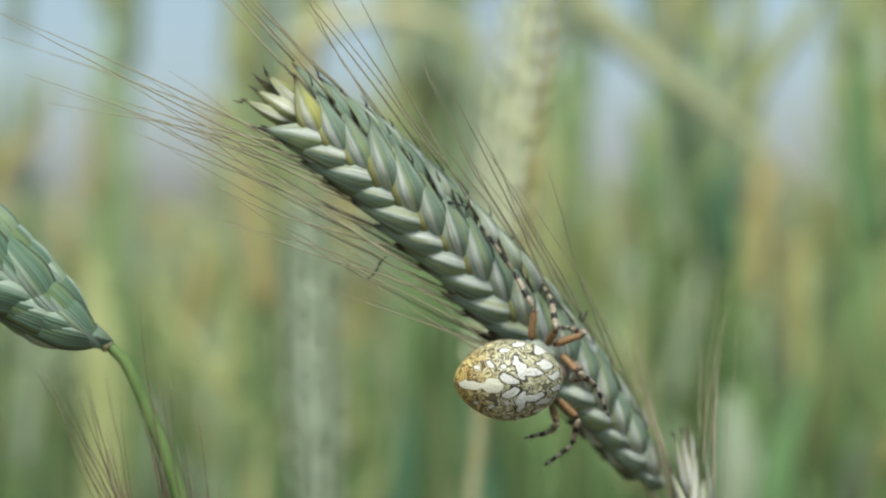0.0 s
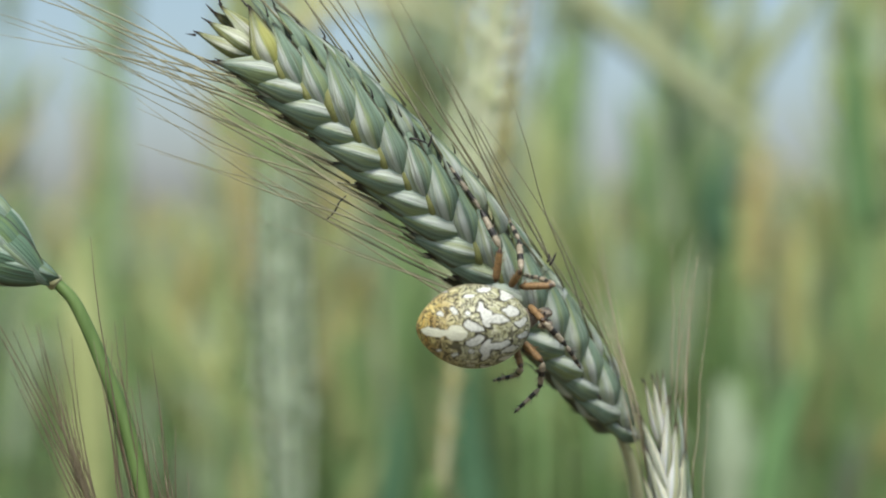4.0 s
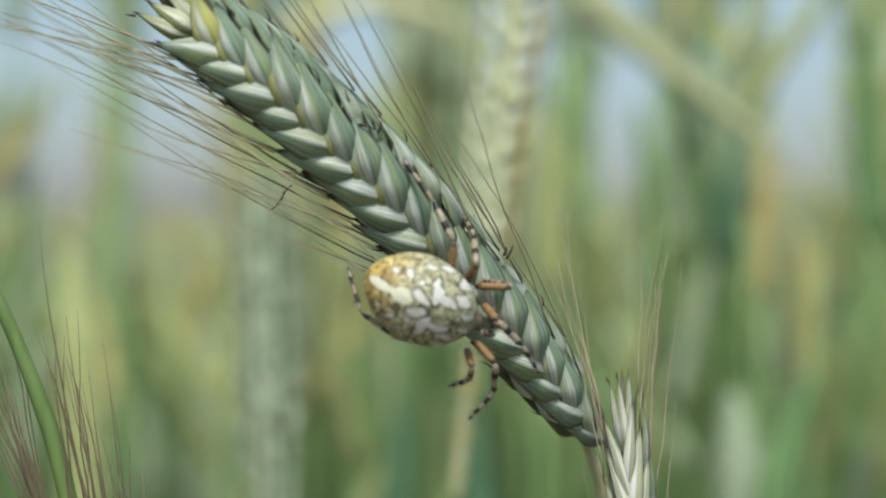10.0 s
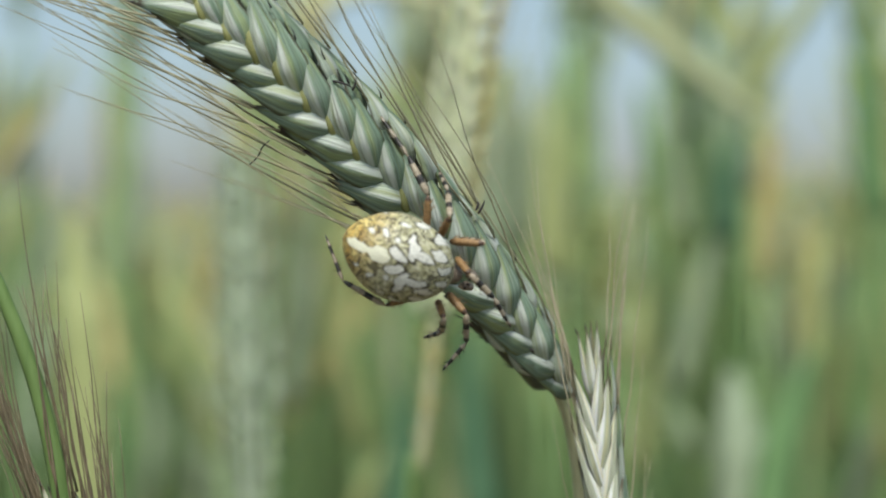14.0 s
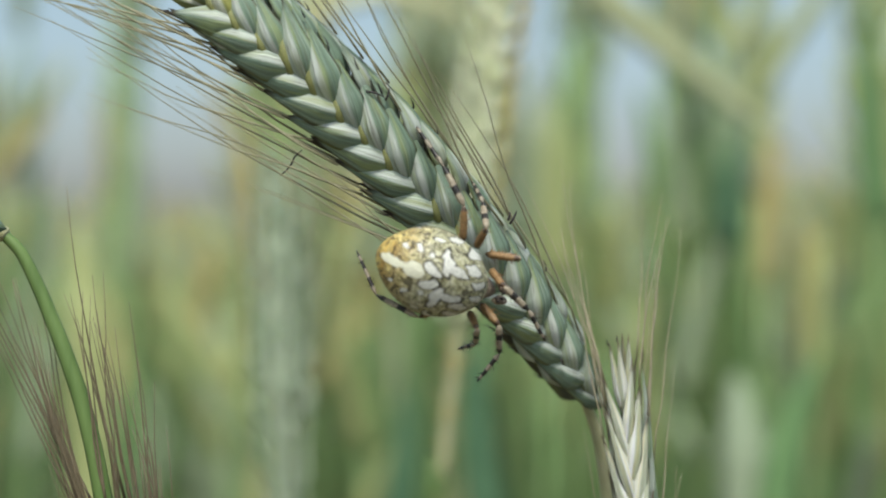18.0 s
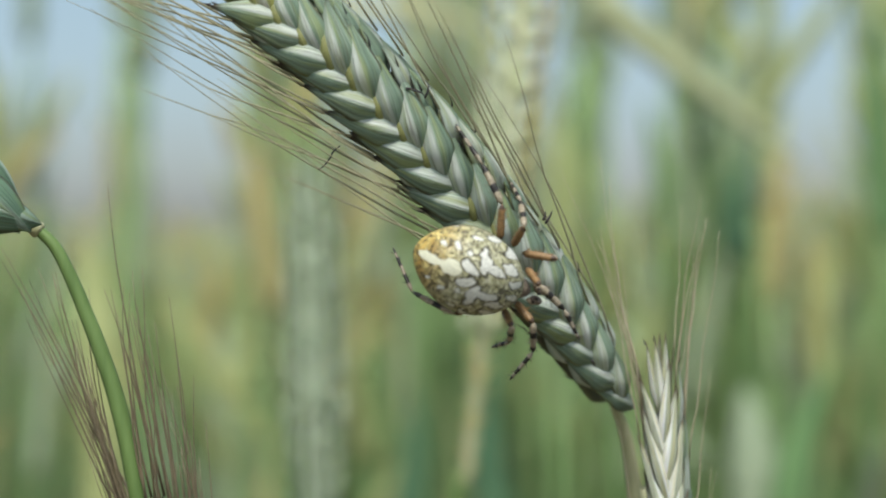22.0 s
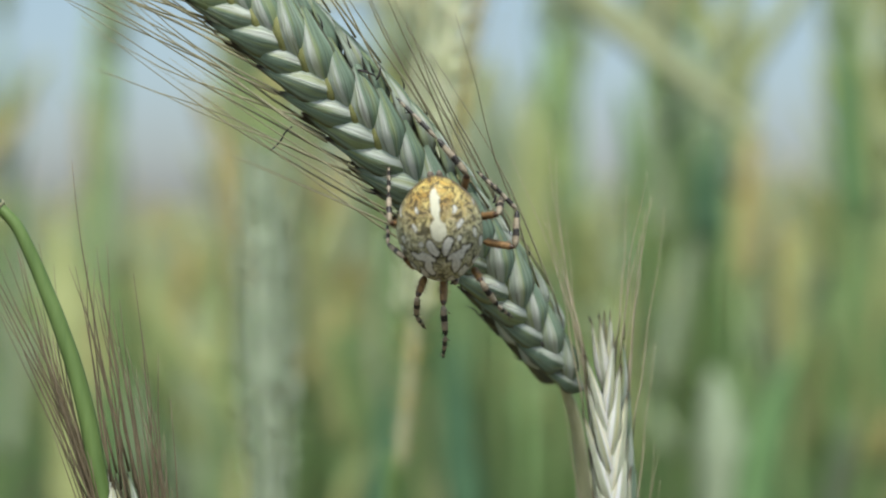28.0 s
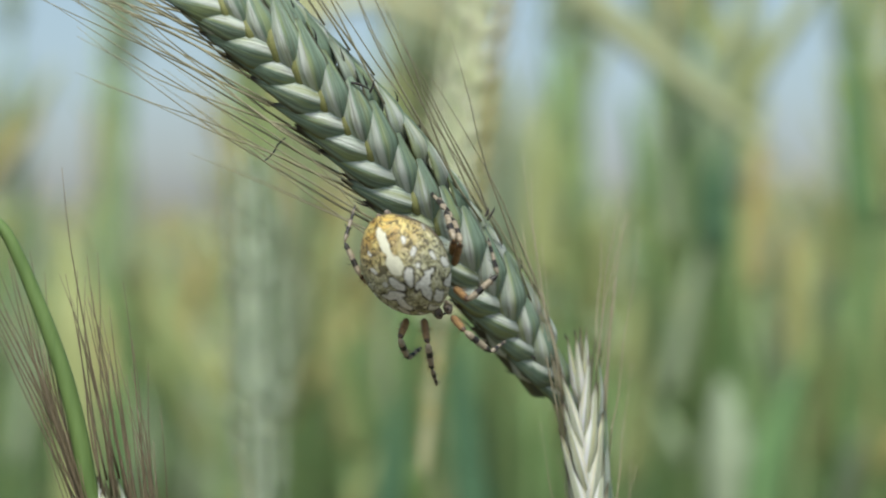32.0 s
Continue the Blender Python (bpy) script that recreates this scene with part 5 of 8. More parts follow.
    walk(legs[0][0], [(0, limb(3.03, 3.82, -3.24, 0.32, 3.91, 0.25)), (3, limb(3.07, 3.95, -3.25, 0.55, 3.86, 0.51)), (6, limb(1.88, 4.67, -3.36, 0.46, 3.87, 0.53)),
        (7.5, limb(3.09, 3.72, -3.37, 0.15, 3.91, 0.39)), (7.8, limb(2.68, 3.76, -3.35, -0.34, 3.90, 0.38)), (8, limb(2.18, 3.89, -3.37, -0.88, 3.82, 0.35)),
        (8.1, limb(1.93, 3.92, -3.38, -1.15, 3.75, 0.33)), (8.4, limb(2.02, 3.67, -3.34, -1.18, 3.73, 0.34)), (8.6, limb(2.08, 3.50, -3.31, -1.21, 3.73, 0.34)),
        (9, limb(2.20, 3.16, -3.26, -1.25, 3.71, 0.34)), (9.5, limb(2.37, 2.75, -3.20, -1.31, 3.69, 0.34)), (10, limb(2.17, 2.88, -3.23, -1.46, 3.64, 0.34)),
        (10.2, limb(2.09, 2.92, -3.24, -1.52, 3.61, 0.34)), (11, limb(2.08, 2.94, -3.24, -1.40, 3.66, 0.35)), (12, limb(2.07, 2.96, -3.25, -1.25, 3.71, 0.36)),
        (13, limb(1.91, 3.08, -3.27, -1.28, 3.70, 0.37)), (14, limb(1.96, 3.27, -3.29, -1.30, 3.69, 0.37)), (16.5, limb(2.09, 3.75, -3.34, -1.37, 3.66, 0.39)),
        (19, limb(2.21, 3.82, -3.34, -1.37, 3.66, 0.41)), (24.5, limb(2.05, 4.04, -3.38, -1.44, 3.64, 0.40)), (25.2, limb(1.78, 3.48, -3.31, -1.48, 3.62, 0.39)),
        (25.6, limb(1.72, 3.53, -3.32, -1.50, 3.57, 0.65)), (26.1, limb(1.70, 3.60, -3.27, -1.70, 3.44, 0.85)), (26.5, limb(1.67, 3.66, -3.25, -1.87, 3.32, 0.99)),
        (26.8, limb(1.54, 3.73, -3.25, -2.29, 3.07, 0.89)), (27, limb(1.45, 3.76, -3.28, -2.55, 2.89, 0.79)), (27.3, limb(0.59, 3.69, -3.66, -2.99, 2.35, 1.00)),
        (27.6, limb(-0.20, 3.34, -4.08, -3.27, 1.81, 1.23)), (28, limb(-1.37, 2.55, -4.49, -3.41, 0.95, 1.72)), (28.3, limb(-1.45, 2.90, -4.57, -3.44, 0.90, 1.67)),
        (28.6, limb(-0.69, 4.16, -4.10, -2.46, 2.02, 2.31)), (28.8, limb(-0.01, 3.82, -3.88, -1.91, 2.14, 2.69)), (29, limb(0.60, 3.34, -3.72, -1.32, 2.17, 3.00)),
        (29.2, limb(-0.36, 4.55, -4.03, -2.36, 1.60, 2.71)), (29.35, limb(0.06, 4.44, -4.15, -2.45, 1.66, 2.59)), (29.5, limb(0.47, 4.33, -4.22, -2.55, 1.71, 2.46)),
        (29.75, limb(1.12, 4.45, -3.98, -2.36, 1.76, 2.60)), (30, limb(1.76, 4.54, -3.71, -2.18, 1.79, 2.74)), (31, limb(2.25, 4.38, -3.47, -2.33, 1.71, 2.66)),
        (32, limb(2.73, 4.21, -3.25, -2.48, 1.64, 2.58))])
    walk(legs[0][1], [(0, limb(3.93, 0, 0, 3.65, 2.32, -2.61)), (3, limb(3.93, 0, 0, 3.35, 2.44, -2.89)), (6, limb(3.93, 0, 0, 3.45, 2.42, -2.79)),
        (7.5, limb(3.93, 0, 0, 3.51, 2.41, -2.72)), (7.8, limb(3.93, 0, 0, 3.52, 2.40, -2.72)), (8, limb(3.93, 0, 0, 3.52, 2.42, -2.69)),
        (8.1, limb(3.93, 0, 0, 3.53, 2.43, -2.68)), (8.4, limb(3.93, 0, 0, 3.54, 2.43, -2.66)), (8.6, limb(3.93, 0, 0, 3.55, 2.43, -2.66)),
        (9, limb(3.93, 0, 0, 3.56, 2.43, -2.64)), (9.5, limb(3.93, 0, 0, 3.58, 2.42, -2.61)), (10, limb(3.93, 0, 0, 3.60, 2.43, -2.58)),
        (10.2, limb(3.93, 0, 0, 3.60, 2.43, -2.57)), (11, limb(3.93, 0, 0, 3.63, 2.41, -2.55)), (12, limb(3.93, 0, 0, 3.67, 2.38, -2.53)),
        (13, limb(3.93, 0, 0, 3.70, 2.36, -2.49)), (14, limb(3.93, 0, 0, 3.74, 2.35, -2.45)), (16.5, limb(3.93, 0, 0, 3.82, 2.31, -2.36)),
        (19, limb(3.93, 0, 0, 3.91, 2.26, -2.26)), (24.5, limb(3.93, 0, 0, 3.91, 2.26, -2.26)), (25.2, limb(3.93, 0, 0, 3.91, 2.24, -2.28)),
        (25.6, limb(3.93, 0, 0, 3.62, 2.31, -2.66)), (26.1, limb(3.93, 0, 0, 3.22, 2.23, -3.19)), (26.5, limb(3.93, 0, 0, 2.87, 2.14, -3.56)),
        (26.8, limb(3.93, 0, 0, 2.61, 1.93, -3.87)), (27, limb(3.93, 0, 0, 2.43, 1.82, -4.04)), (27.3, limb(3.93, 0, 0, 1.96, 2.34, -4.02)),
        (27.6, limb(3.93, 0, 0, 1.53, 2.93, -3.82)), (28, limb(3.93, 0, 0, 1.11, 3.68, -3.27)), (28.3, limb(3.93, 0, 0, -0.60, 3.13, -3.92)),
        (28.6, limb(3.93, 0, 0, -2.21, 2.10, -4.03)), (28.8, limb(3.93, 0, 0, -2.89, 1.86, -3.71)), (29, limb(3.93, 0, 0, -3.48, 1.64, -3.28)),
        (29.2, limb(3.93, 0, 0, -2.79, 2.09, -3.66)), (29.35, limb(3.93, 0, 0, -2.69, 2.04, -3.76)), (29.5, limb(3.93, 0, 0, -2.58, 1.99, -3.86)),
        (29.75, limb(3.93, 0, 0, -2.37, 1.81, -4.07)), (30, limb(3.93, 0, 0, -2.15, 1.62, -4.27)), (31, limb(3.93, 0, 0, -2.19, 1.34, -4.35)),
        (32, limb(3.93, 0, 0, -2.21, 1.09, -4.41))])
    walk(legs[0][2], [(0, limb(7.58, 2.32, -2.61, 5.04, 4.05, -1.59)), (3, limb(7.28, 2.44, -2.89, 4.40, 4.28, -2.57)), (6, limb(7.38, 2.42, -2.79, 4.34, 4.09, -2.96)),
        (7.5, limb(7.44, 2.41, -2.72, 4.30, 4.00, -3.13)), (7.8, limb(7.45, 2.40, -2.72, 4.30, 3.97, -3.18)), (8, limb(7.46, 2.42, -2.69, 4.29, 3.98, -3.17)),
        (8.1, limb(7.46, 2.43, -2.68, 4.29, 3.98, -3.17)), (8.4, limb(7.47, 2.43, -2.66, 4.28, 3.97, -3.21)), (8.6, limb(7.48, 2.43, -2.66, 4.27, 3.96, -3.23)),
        (9, limb(7.49, 2.43, -2.64, 4.26, 3.93, -3.27)), (9.5, limb(7.51, 2.42, -2.61, 4.24, 3.91, -3.33)), (10, limb(7.53, 2.43, -2.58, 4.22, 3.89, -3.37)),
        (10.2, limb(7.53, 2.43, -2.57, 4.22, 3.88, -3.39)), (11, limb(7.56, 2.41, -2.55, 4.19, 3.81, -3.51)), (12, limb(7.60, 2.38, -2.53, 4.15, 3.71, -3.65)),
        (13, limb(7.63, 2.36, -2.49, 4.10, 3.64, -3.77)), (14, limb(7.67, 2.35, -2.45, 4.06, 3.57, -3.89)), (16.5, limb(7.76, 2.31, -2.36, 3.94, 3.38, -4.17)),
        (19, limb(7.84, 2.26, -2.26, 3.80, 3.18, -4.44)), (24.5, limb(7.84, 2.26, -2.26, 3.80, 3.19, -4.44)), (25.2, limb(7.84, 2.24, -2.28, 3.80, 3.16, -4.46)),
        (25.6, limb(7.55, 2.31, -2.66, 3.23, 3.30, -4.79)), (26.1, limb(7.15, 2.23, -3.19, 2.47, 3.24, -5.27)), (26.5, limb(6.80, 2.14, -3.56, 1.85, 3.17, -5.56)),
        (26.8, limb(6.54, 1.93, -3.87, 1.38, 2.93, -5.82)), (27, limb(6.37, 1.82, -4.04, 1.07, 2.82, -5.94)), (27.3, limb(5.89, 2.34, -4.02, 0.89, 3.43, -5.64)),
        (27.6, limb(5.47, 2.93, -3.82, 0.76, 4.11, -5.18)), (28, limb(5.04, 3.68, -3.27, 0.67, 4.95, -4.40)), (28.3, limb(3.33, 3.13, -3.92, -1.21, 3.77, -5.35)),
        (28.6, limb(1.73, 2.10, -4.03, -2.83, 2.10, -5.64)), (28.8, limb(1.05, 1.86, -3.71, -3.11, 2.20, -5.46)), (29, limb(0.46, 1.64, -3.28, -3.38, 2.39, -5.21)),
        (29.2, limb(1.15, 2.09, -3.66, -4.34, 1.65, -4.77)), (29.35, limb(1.24, 2.04, -3.76, -4.52, 1.78, -4.55)), (29.5, limb(1.35, 1.99, -3.86, -4.68, 1.92, -4.33)),
        (29.75, limb(1.56, 1.81, -4.07, -4.93, 2.02, -3.98)), (30, limb(1.78, 1.62, -4.27, -5.14, 2.13, -3.65)), (31, limb(1.75, 1.34, -4.35, -4.74, 2.15, -4.15)),
        (32, limb(1.72, 1.09, -4.41, -4.30, 2.12, -4.62))])
    walk(legs[1][0], [(0, limb(4.85, 3.32, -3.13, 0.73, 2.30, 2.96)), (3, limb(4.76, 3.44, -3.15, 0.95, 2.25, 2.93)), (6, limb(3.51, 4.15, -3.25, 0.95, 2.25, 2.93)),
        (7.5, limb(4.73, 3.30, -3.26, 0.81, 2.42, 2.84)), (7.8, limb(4.35, 3.55, -3.23, 0.50, 2.51, 2.83)), (8, limb(3.86, 3.90, -3.26, 0.16, 2.58, 2.81)),
        (8.1, limb(3.61, 4.06, -3.27, -0.02, 2.60, 2.79)), (8.4, limb(3.69, 3.81, -3.24, -0.03, 2.60, 2.79)), (8.6, limb(3.75, 3.64, -3.21, -0.04, 2.60, 2.79)),
        (9, limb(3.87, 3.32, -3.16, -0.07, 2.60, 2.79)), (9.5, limb(4.02, 2.91, -3.10, -0.09, 2.61, 2.79)), (10, limb(3.81, 3.10, -3.14, -0.18, 2.61, 2.78)),
        (10.2, limb(3.72, 3.17, -3.16, -0.21, 2.61, 2.78)), (11, limb(3.71, 3.11, -3.15, -0.12, 2.61, 2.78)), (12, limb(3.69, 3.04, -3.14, -0.01, 2.60, 2.79)),
        (13, limb(3.52, 3.14, -3.17, -0.01, 2.60, 2.79)), (14, limb(3.55, 3.32, -3.19, -0.01, 2.60, 2.79)), (16.5, limb(3.64, 3.76, -3.23, -0.01, 2.60, 2.79)),
        (19, limb(3.72, 3.77, -3.23, 0.03, 2.60, 2.80)), (24.5, limb(3.56, 4.02, -3.27, -0.01, 2.60, 2.79)), (25.2, limb(3.29, 3.47, -3.19, -0.07, 2.60, 2.79)),
        (25.6, limb(3.25, 3.51, -3.18, 0.00, 2.52, 2.86)), (26.1, limb(3.23, 3.63, -3.03, -0.16, 2.46, 2.91)), (26.5, limb(3.20, 3.72, -2.93, -0.30, 2.41, 2.95)),
        (26.8, limb(3.03, 3.95, -2.79, -0.74, 2.40, 2.88)), (27, limb(2.89, 4.07, -2.74, -1.02, 2.39, 2.80)), (27.3, limb(2.33, 4.10, -2.90, -1.18, 2.38, 2.74)),
        (27.6, limb(1.83, 4.02, -3.09, -1.33, 2.43, 2.62)), (28, limb(0.94, 3.95, -3.28, -1.56, 2.40, 2.52)), (28.3, limb(0.71, 4.28, -3.44, -2.13, 1.99, 2.46)),
        (28.6, limb(1.84, 4.40, -3.41, -1.29, 2.13, 2.89)), (28.8, limb(2.05, 4.06, -3.44, -1.06, 2.25, 2.89)), (29, limb(2.22, 3.70, -3.50, -0.81, 2.38, 2.87)),
        (29.2, limb(2.11, 4.83, -3.46, -2.48, 1.81, 2.27)), (29.35, limb(2.21, 4.65, -3.48, -2.58, 1.83, 2.14)), (29.5, limb(2.31, 4.48, -3.49, -2.67, 1.83, 2.01)),
        (29.75, limb(2.51, 4.28, -3.33, -2.53, 1.87, 2.17)), (30, limb(2.69, 4.09, -3.17, -2.38, 1.88, 2.32)), (31, limb(3.24, 3.98, -2.93, -2.53, 2.13, 1.90)),
        (32, limb(3.79, 3.84, -2.71, -2.64, 2.34, 1.45))])
    walk(legs[1][1], [(0, limb(3.82, 0, 0, -1.22, 0.97, -4.51)), (3, limb(3.82, 0, 0, -1.25, 0.97, -4.50)), (6, limb(3.82, 0, 0, -1.33, 0.99, -4.47)),
        (7.5, limb(3.82, 0, 0, -1.37, 0.96, -4.47)), (7.8, limb(3.82, 0, 0, -1.38, 0.94, -4.47)), (8, limb(3.82, 0, 0, -1.39, 0.97, -4.46)),
        (8.1, limb(3.82, 0, 0, -1.39, 0.99, -4.46)), (8.4, limb(3.82, 0, 0, -1.40, 0.99, -4.45)), (8.6, limb(3.82, 0, 0, -1.40, 1.00, -4.45)),
        (9, limb(3.82, 0, 0, -1.41, 1.01, -4.44)), (9.5, limb(3.82, 0, 0, -1.43, 1.03, -4.43)), (10, limb(3.82, 0, 0, -1.44, 1.06, -4.42)),
        (10.2, limb(3.82, 0, 0, -1.44, 1.07, -4.42)), (11, limb(3.82, 0, 0, -1.46, 1.05, -4.42)), (12, limb(3.82, 0, 0, -1.49, 1.02, -4.42)),
        (13, limb(3.82, 0, 0, -1.52, 1.03, -4.40)), (14, limb(3.82, 0, 0, -1.54, 1.03, -4.39)), (16.5, limb(3.82, 0, 0, -1.61, 1.05, -4.37)),
        (19, limb(3.82, 0, 0, -1.67, 1.06, -4.34)), (24.5, limb(3.82, 0, 0, -1.67, 1.07, -4.34)), (25.2, limb(3.82, 0, 0, -1.67, 1.01, -4.35)),
        (25.6, limb(3.82, 0, 0, -1.84, 1.18, -4.24)), (26.1, limb(3.82, 0, 0, -2.05, 1.04, -4.18)), (26.5, limb(3.82, 0, 0, -2.21, 0.93, -4.12)),
        (26.8, limb(3.82, 0, 0, -2.33, 0.55, -4.12)), (27, limb(3.82, 0, 0, -2.41, 0.36, -4.10)), (27.3, limb(3.82, 0, 0, -2.79, 0.08, -3.87)),
        (27.6, limb(3.82, 0, 0, -2.98, -0.22, -3.72)), (28, limb(3.82, 0, 0, -2.95, -0.56, -3.71)), (28.3, limb(3.82, 0, 0, -3.50, -0.10, -3.24)),
        (28.6, limb(3.82, 0, 0, -3.70, 0.89, -2.88)), (28.8, limb(3.82, 0, 0, -3.73, 0.93, -2.83)), (29, limb(3.82, 0, 0, -3.76, 0.98, -2.77)),
        (29.2, limb(3.82, 0, 0, -1.53, 0.05, -4.52)), (29.35, limb(3.82, 0, 0, -1.64, 0.26, -4.47)), (29.5, limb(3.82, 0, 0, -1.75, 0.47, -4.41)),
        (29.75, limb(3.82, 0, 0, -1.91, 0.74, -4.31)), (30, limb(3.82, 0, 0, -2.05, 1.00, -4.19)), (31, limb(3.82, 0, 0, -1.66, 1.07, -4.34)),
        (32, limb(3.82, 0, 0, -1.18, 1.15, -4.48))])
    walk(legs[1][2], [(0, limb(2.59, 0.97, -4.51, -2.81, 1.17, -4.08)), (3, limb(2.56, 0.97, -4.50, -2.86, 1.26, -4.01)), (6, limb(2.48, 0.99, -4.47, -2.81, 1.31, -4.03)),
        (7.5, limb(2.44, 0.96, -4.47, -2.79, 1.30, -4.05)), (7.8, limb(2.43, 0.94, -4.47, -2.78, 1.28, -4.06)), (8, limb(2.43, 0.97, -4.46, -2.78, 1.31, -4.05)),
        (8.1, limb(2.43, 0.99, -4.46, -2.78, 1.33, -4.05)), (8.4, limb(2.42, 0.99, -4.45, -2.77, 1.34, -4.05)), (8.6, limb(2.41, 1.00, -4.45, -2.77, 1.35, -4.05)),
        (9, limb(2.40, 1.01, -4.44, -2.76, 1.36, -4.05)), (9.5, limb(2.39, 1.03, -4.43, -2.75, 1.38, -4.05)), (10, limb(2.38, 1.06, -4.42, -2.74, 1.42, -4.04)),
        (10.2, limb(2.37, 1.07, -4.42, -2.74, 1.43, -4.04)), (11, limb(2.35, 1.05, -4.42, -2.73, 1.42, -4.05)), (12, limb(2.32, 1.02, -4.42, -2.71, 1.40, -4.07)),
        (13, limb(2.30, 1.03, -4.40, -2.69, 1.42, -4.08)), (14, limb(2.27, 1.03, -4.39, -2.67, 1.44, -4.08)), (16.5, limb(2.21, 1.05, -4.37, -2.63, 1.48, -4.10)),
        (19, limb(2.14, 1.06, -4.34, -2.58, 1.51, -4.11)), (24.5, limb(2.14, 1.07, -4.34, -2.58, 1.52, -4.11)), (25.2, limb(2.14, 1.01, -4.35, -2.58, 1.47, -4.13)),
        (25.6, limb(1.97, 1.18, -4.24, -2.91, 1.62, -3.84)), (26.1, limb(1.76, 1.04, -4.18, -3.30, 1.48, -3.58)), (26.5, limb(1.60, 0.93, -4.12, -3.58, 1.38, -3.34)),
        (26.8, limb(1.48, 0.55, -4.12, -3.78, 1.08, -3.23)), (27, limb(1.41, 0.36, -4.10, -3.91, 0.93, -3.12)), (27.3, limb(1.03, 0.08, -3.87, -3.94, 1.39, -2.91)),
        (27.6, limb(0.83, -0.22, -3.72, -3.96, 1.84, -2.60)), (28, limb(0.87, -0.56, -3.71, -4.01, 2.39, -2.02)), (28.3, limb(0.31, -0.10, -3.24, -4.15, 1.46, -2.55)),
        (28.6, limb(0.12, 0.89, -2.88, -4.30, 0.70, -2.63)), (28.8, limb(0.09, 0.93, -2.83, -4.02, 1.04, -2.95)), (29, limb(0.06, 0.98, -2.77, -3.68, 1.37, -3.23)),
        (29.2, limb(2.29, 0.05, -4.52, -2.18, 0.07, -4.59)), (29.35, limb(2.18, 0.26, -4.47, -2.40, 0.41, -4.47)), (29.5, limb(2.07, 0.47, -4.41, -2.59, 0.76, -4.31)),
        (29.75, limb(1.91, 0.74, -4.31, -2.88, 1.25, -4.00)), (30, limb(1.77, 1.00, -4.19, -3.11, 1.71, -3.65)), (31, limb(2.16, 1.07, -4.34, -2.49, 1.68, -4.11)),
        (32, limb(2.64, 1.15, -4.48, -1.80, 1.66, -4.46))])
    walk(legs[2][0], [(0, limb(5.53, 3.30, -3.11, 3.66, 1.35, 0.98)), (3, limb(5.66, 3.42, -3.11, 3.79, 0.34, 1.29)), (6, limb(4.43, 3.98, -3.21, 3.77, 0.19, 1.40)),
        (7.5, limb(5.68, 3.12, -3.21, 3.74, 0.43, 1.41)), (7.8, limb(5.32, 3.47, -3.17, 3.66, 0.88, 1.42)), (8, limb(4.83, 3.96, -3.20, 3.51, 1.38, 1.40)),
        (8.1, limb(4.58, 4.17, -3.22, 3.41, 1.62, 1.39)), (8.4, limb(4.67, 3.92, -3.18, 3.40, 1.64, 1.40)), (8.6, limb(4.73, 3.75, -3.16, 3.39, 1.64, 1.40)),
        (9, limb(4.86, 3.42, -3.11, 3.38, 1.66, 1.41)), (9.5, limb(5.03, 3.01, -3.05, 3.37, 1.68, 1.42)), (10, limb(4.82, 3.21, -3.08, 3.32, 1.78, 1.42)),
        (10.2, limb(4.73, 3.29, -3.10, 3.29, 1.82, 1.42)), (11, limb(4.75, 3.15, -3.08, 3.36, 1.65, 1.47)), (12, limb(4.76, 3.00, -3.06, 3.43, 1.43, 1.53)),
        (13, limb(4.61, 3.06, -3.08, 3.44, 1.38, 1.56)), (14, limb(4.67, 3.19, -3.09, 3.44, 1.33, 1.60)), (16.5, limb(4.82, 3.53, -3.12, 3.45, 1.21, 1.68)),
        (19, limb(4.96, 3.42, -3.10, 3.47, 1.02, 1.77)), (24.5, limb(4.81, 3.69, -3.14, 3.45, 1.08, 1.76)), (25.2, limb(4.54, 3.16, -3.05, 3.42, 1.12, 1.79)),
        (25.6, limb(4.52, 3.03, -3.01, 3.39, 0.99, 1.92)), (26.1, limb(4.55, 3.01, -2.74, 3.19, 0.97, 2.25)), (26.5, limb(4.56, 2.99, -2.54, 3.01, 0.95, 2.49)),
        (26.8, limb(4.45, 3.26, -2.22, 2.64, 1.21, 2.79)), (27, limb(4.36, 3.43, -2.04, 2.36, 1.38, 2.95)), (27.3, limb(4.06, 3.58, -2.00, 1.83, 2.23, 2.80)),
        (27.6, limb(3.83, 3.75, -1.97, 1.13, 2.93, 2.52)), (28, limb(3.28, 4.30, -1.95, -0.10, 3.45, 2.07)), (28.3, limb(2.57, 4.60, -2.39, -0.19, 3.88, 1.05)),
        (28.6, limb(3.31, 3.95, -2.90, 1.49, 3.73, 0.20)), (28.8, limb(3.88, 3.54, -2.91, 2.33, 2.92, 1.49)), (29, limb(4.40, 3.02, -2.96, 2.70, 1.58, 2.53)),
        (29.2, limb(3.36, 3.93, -2.98, 2.14, 3.38, 0.37)), (29.35, limb(3.51, 3.89, -2.88, 2.10, 3.25, 1.11)), (29.5, limb(3.66, 3.86, -2.78, 1.88, 2.99, 1.93)),
        (29.75, limb(3.94, 3.77, -2.58, 1.52, 1.92, 3.19)), (30, limb(4.20, 3.66, -2.37, 0.91, 0.76, 3.84)), (31, limb(5.00, 3.29, -1.99, 0.62, 1.13, 3.81)),
        (32, limb(5.80, 2.88, -1.64, 0.33, 1.50, 3.72))])
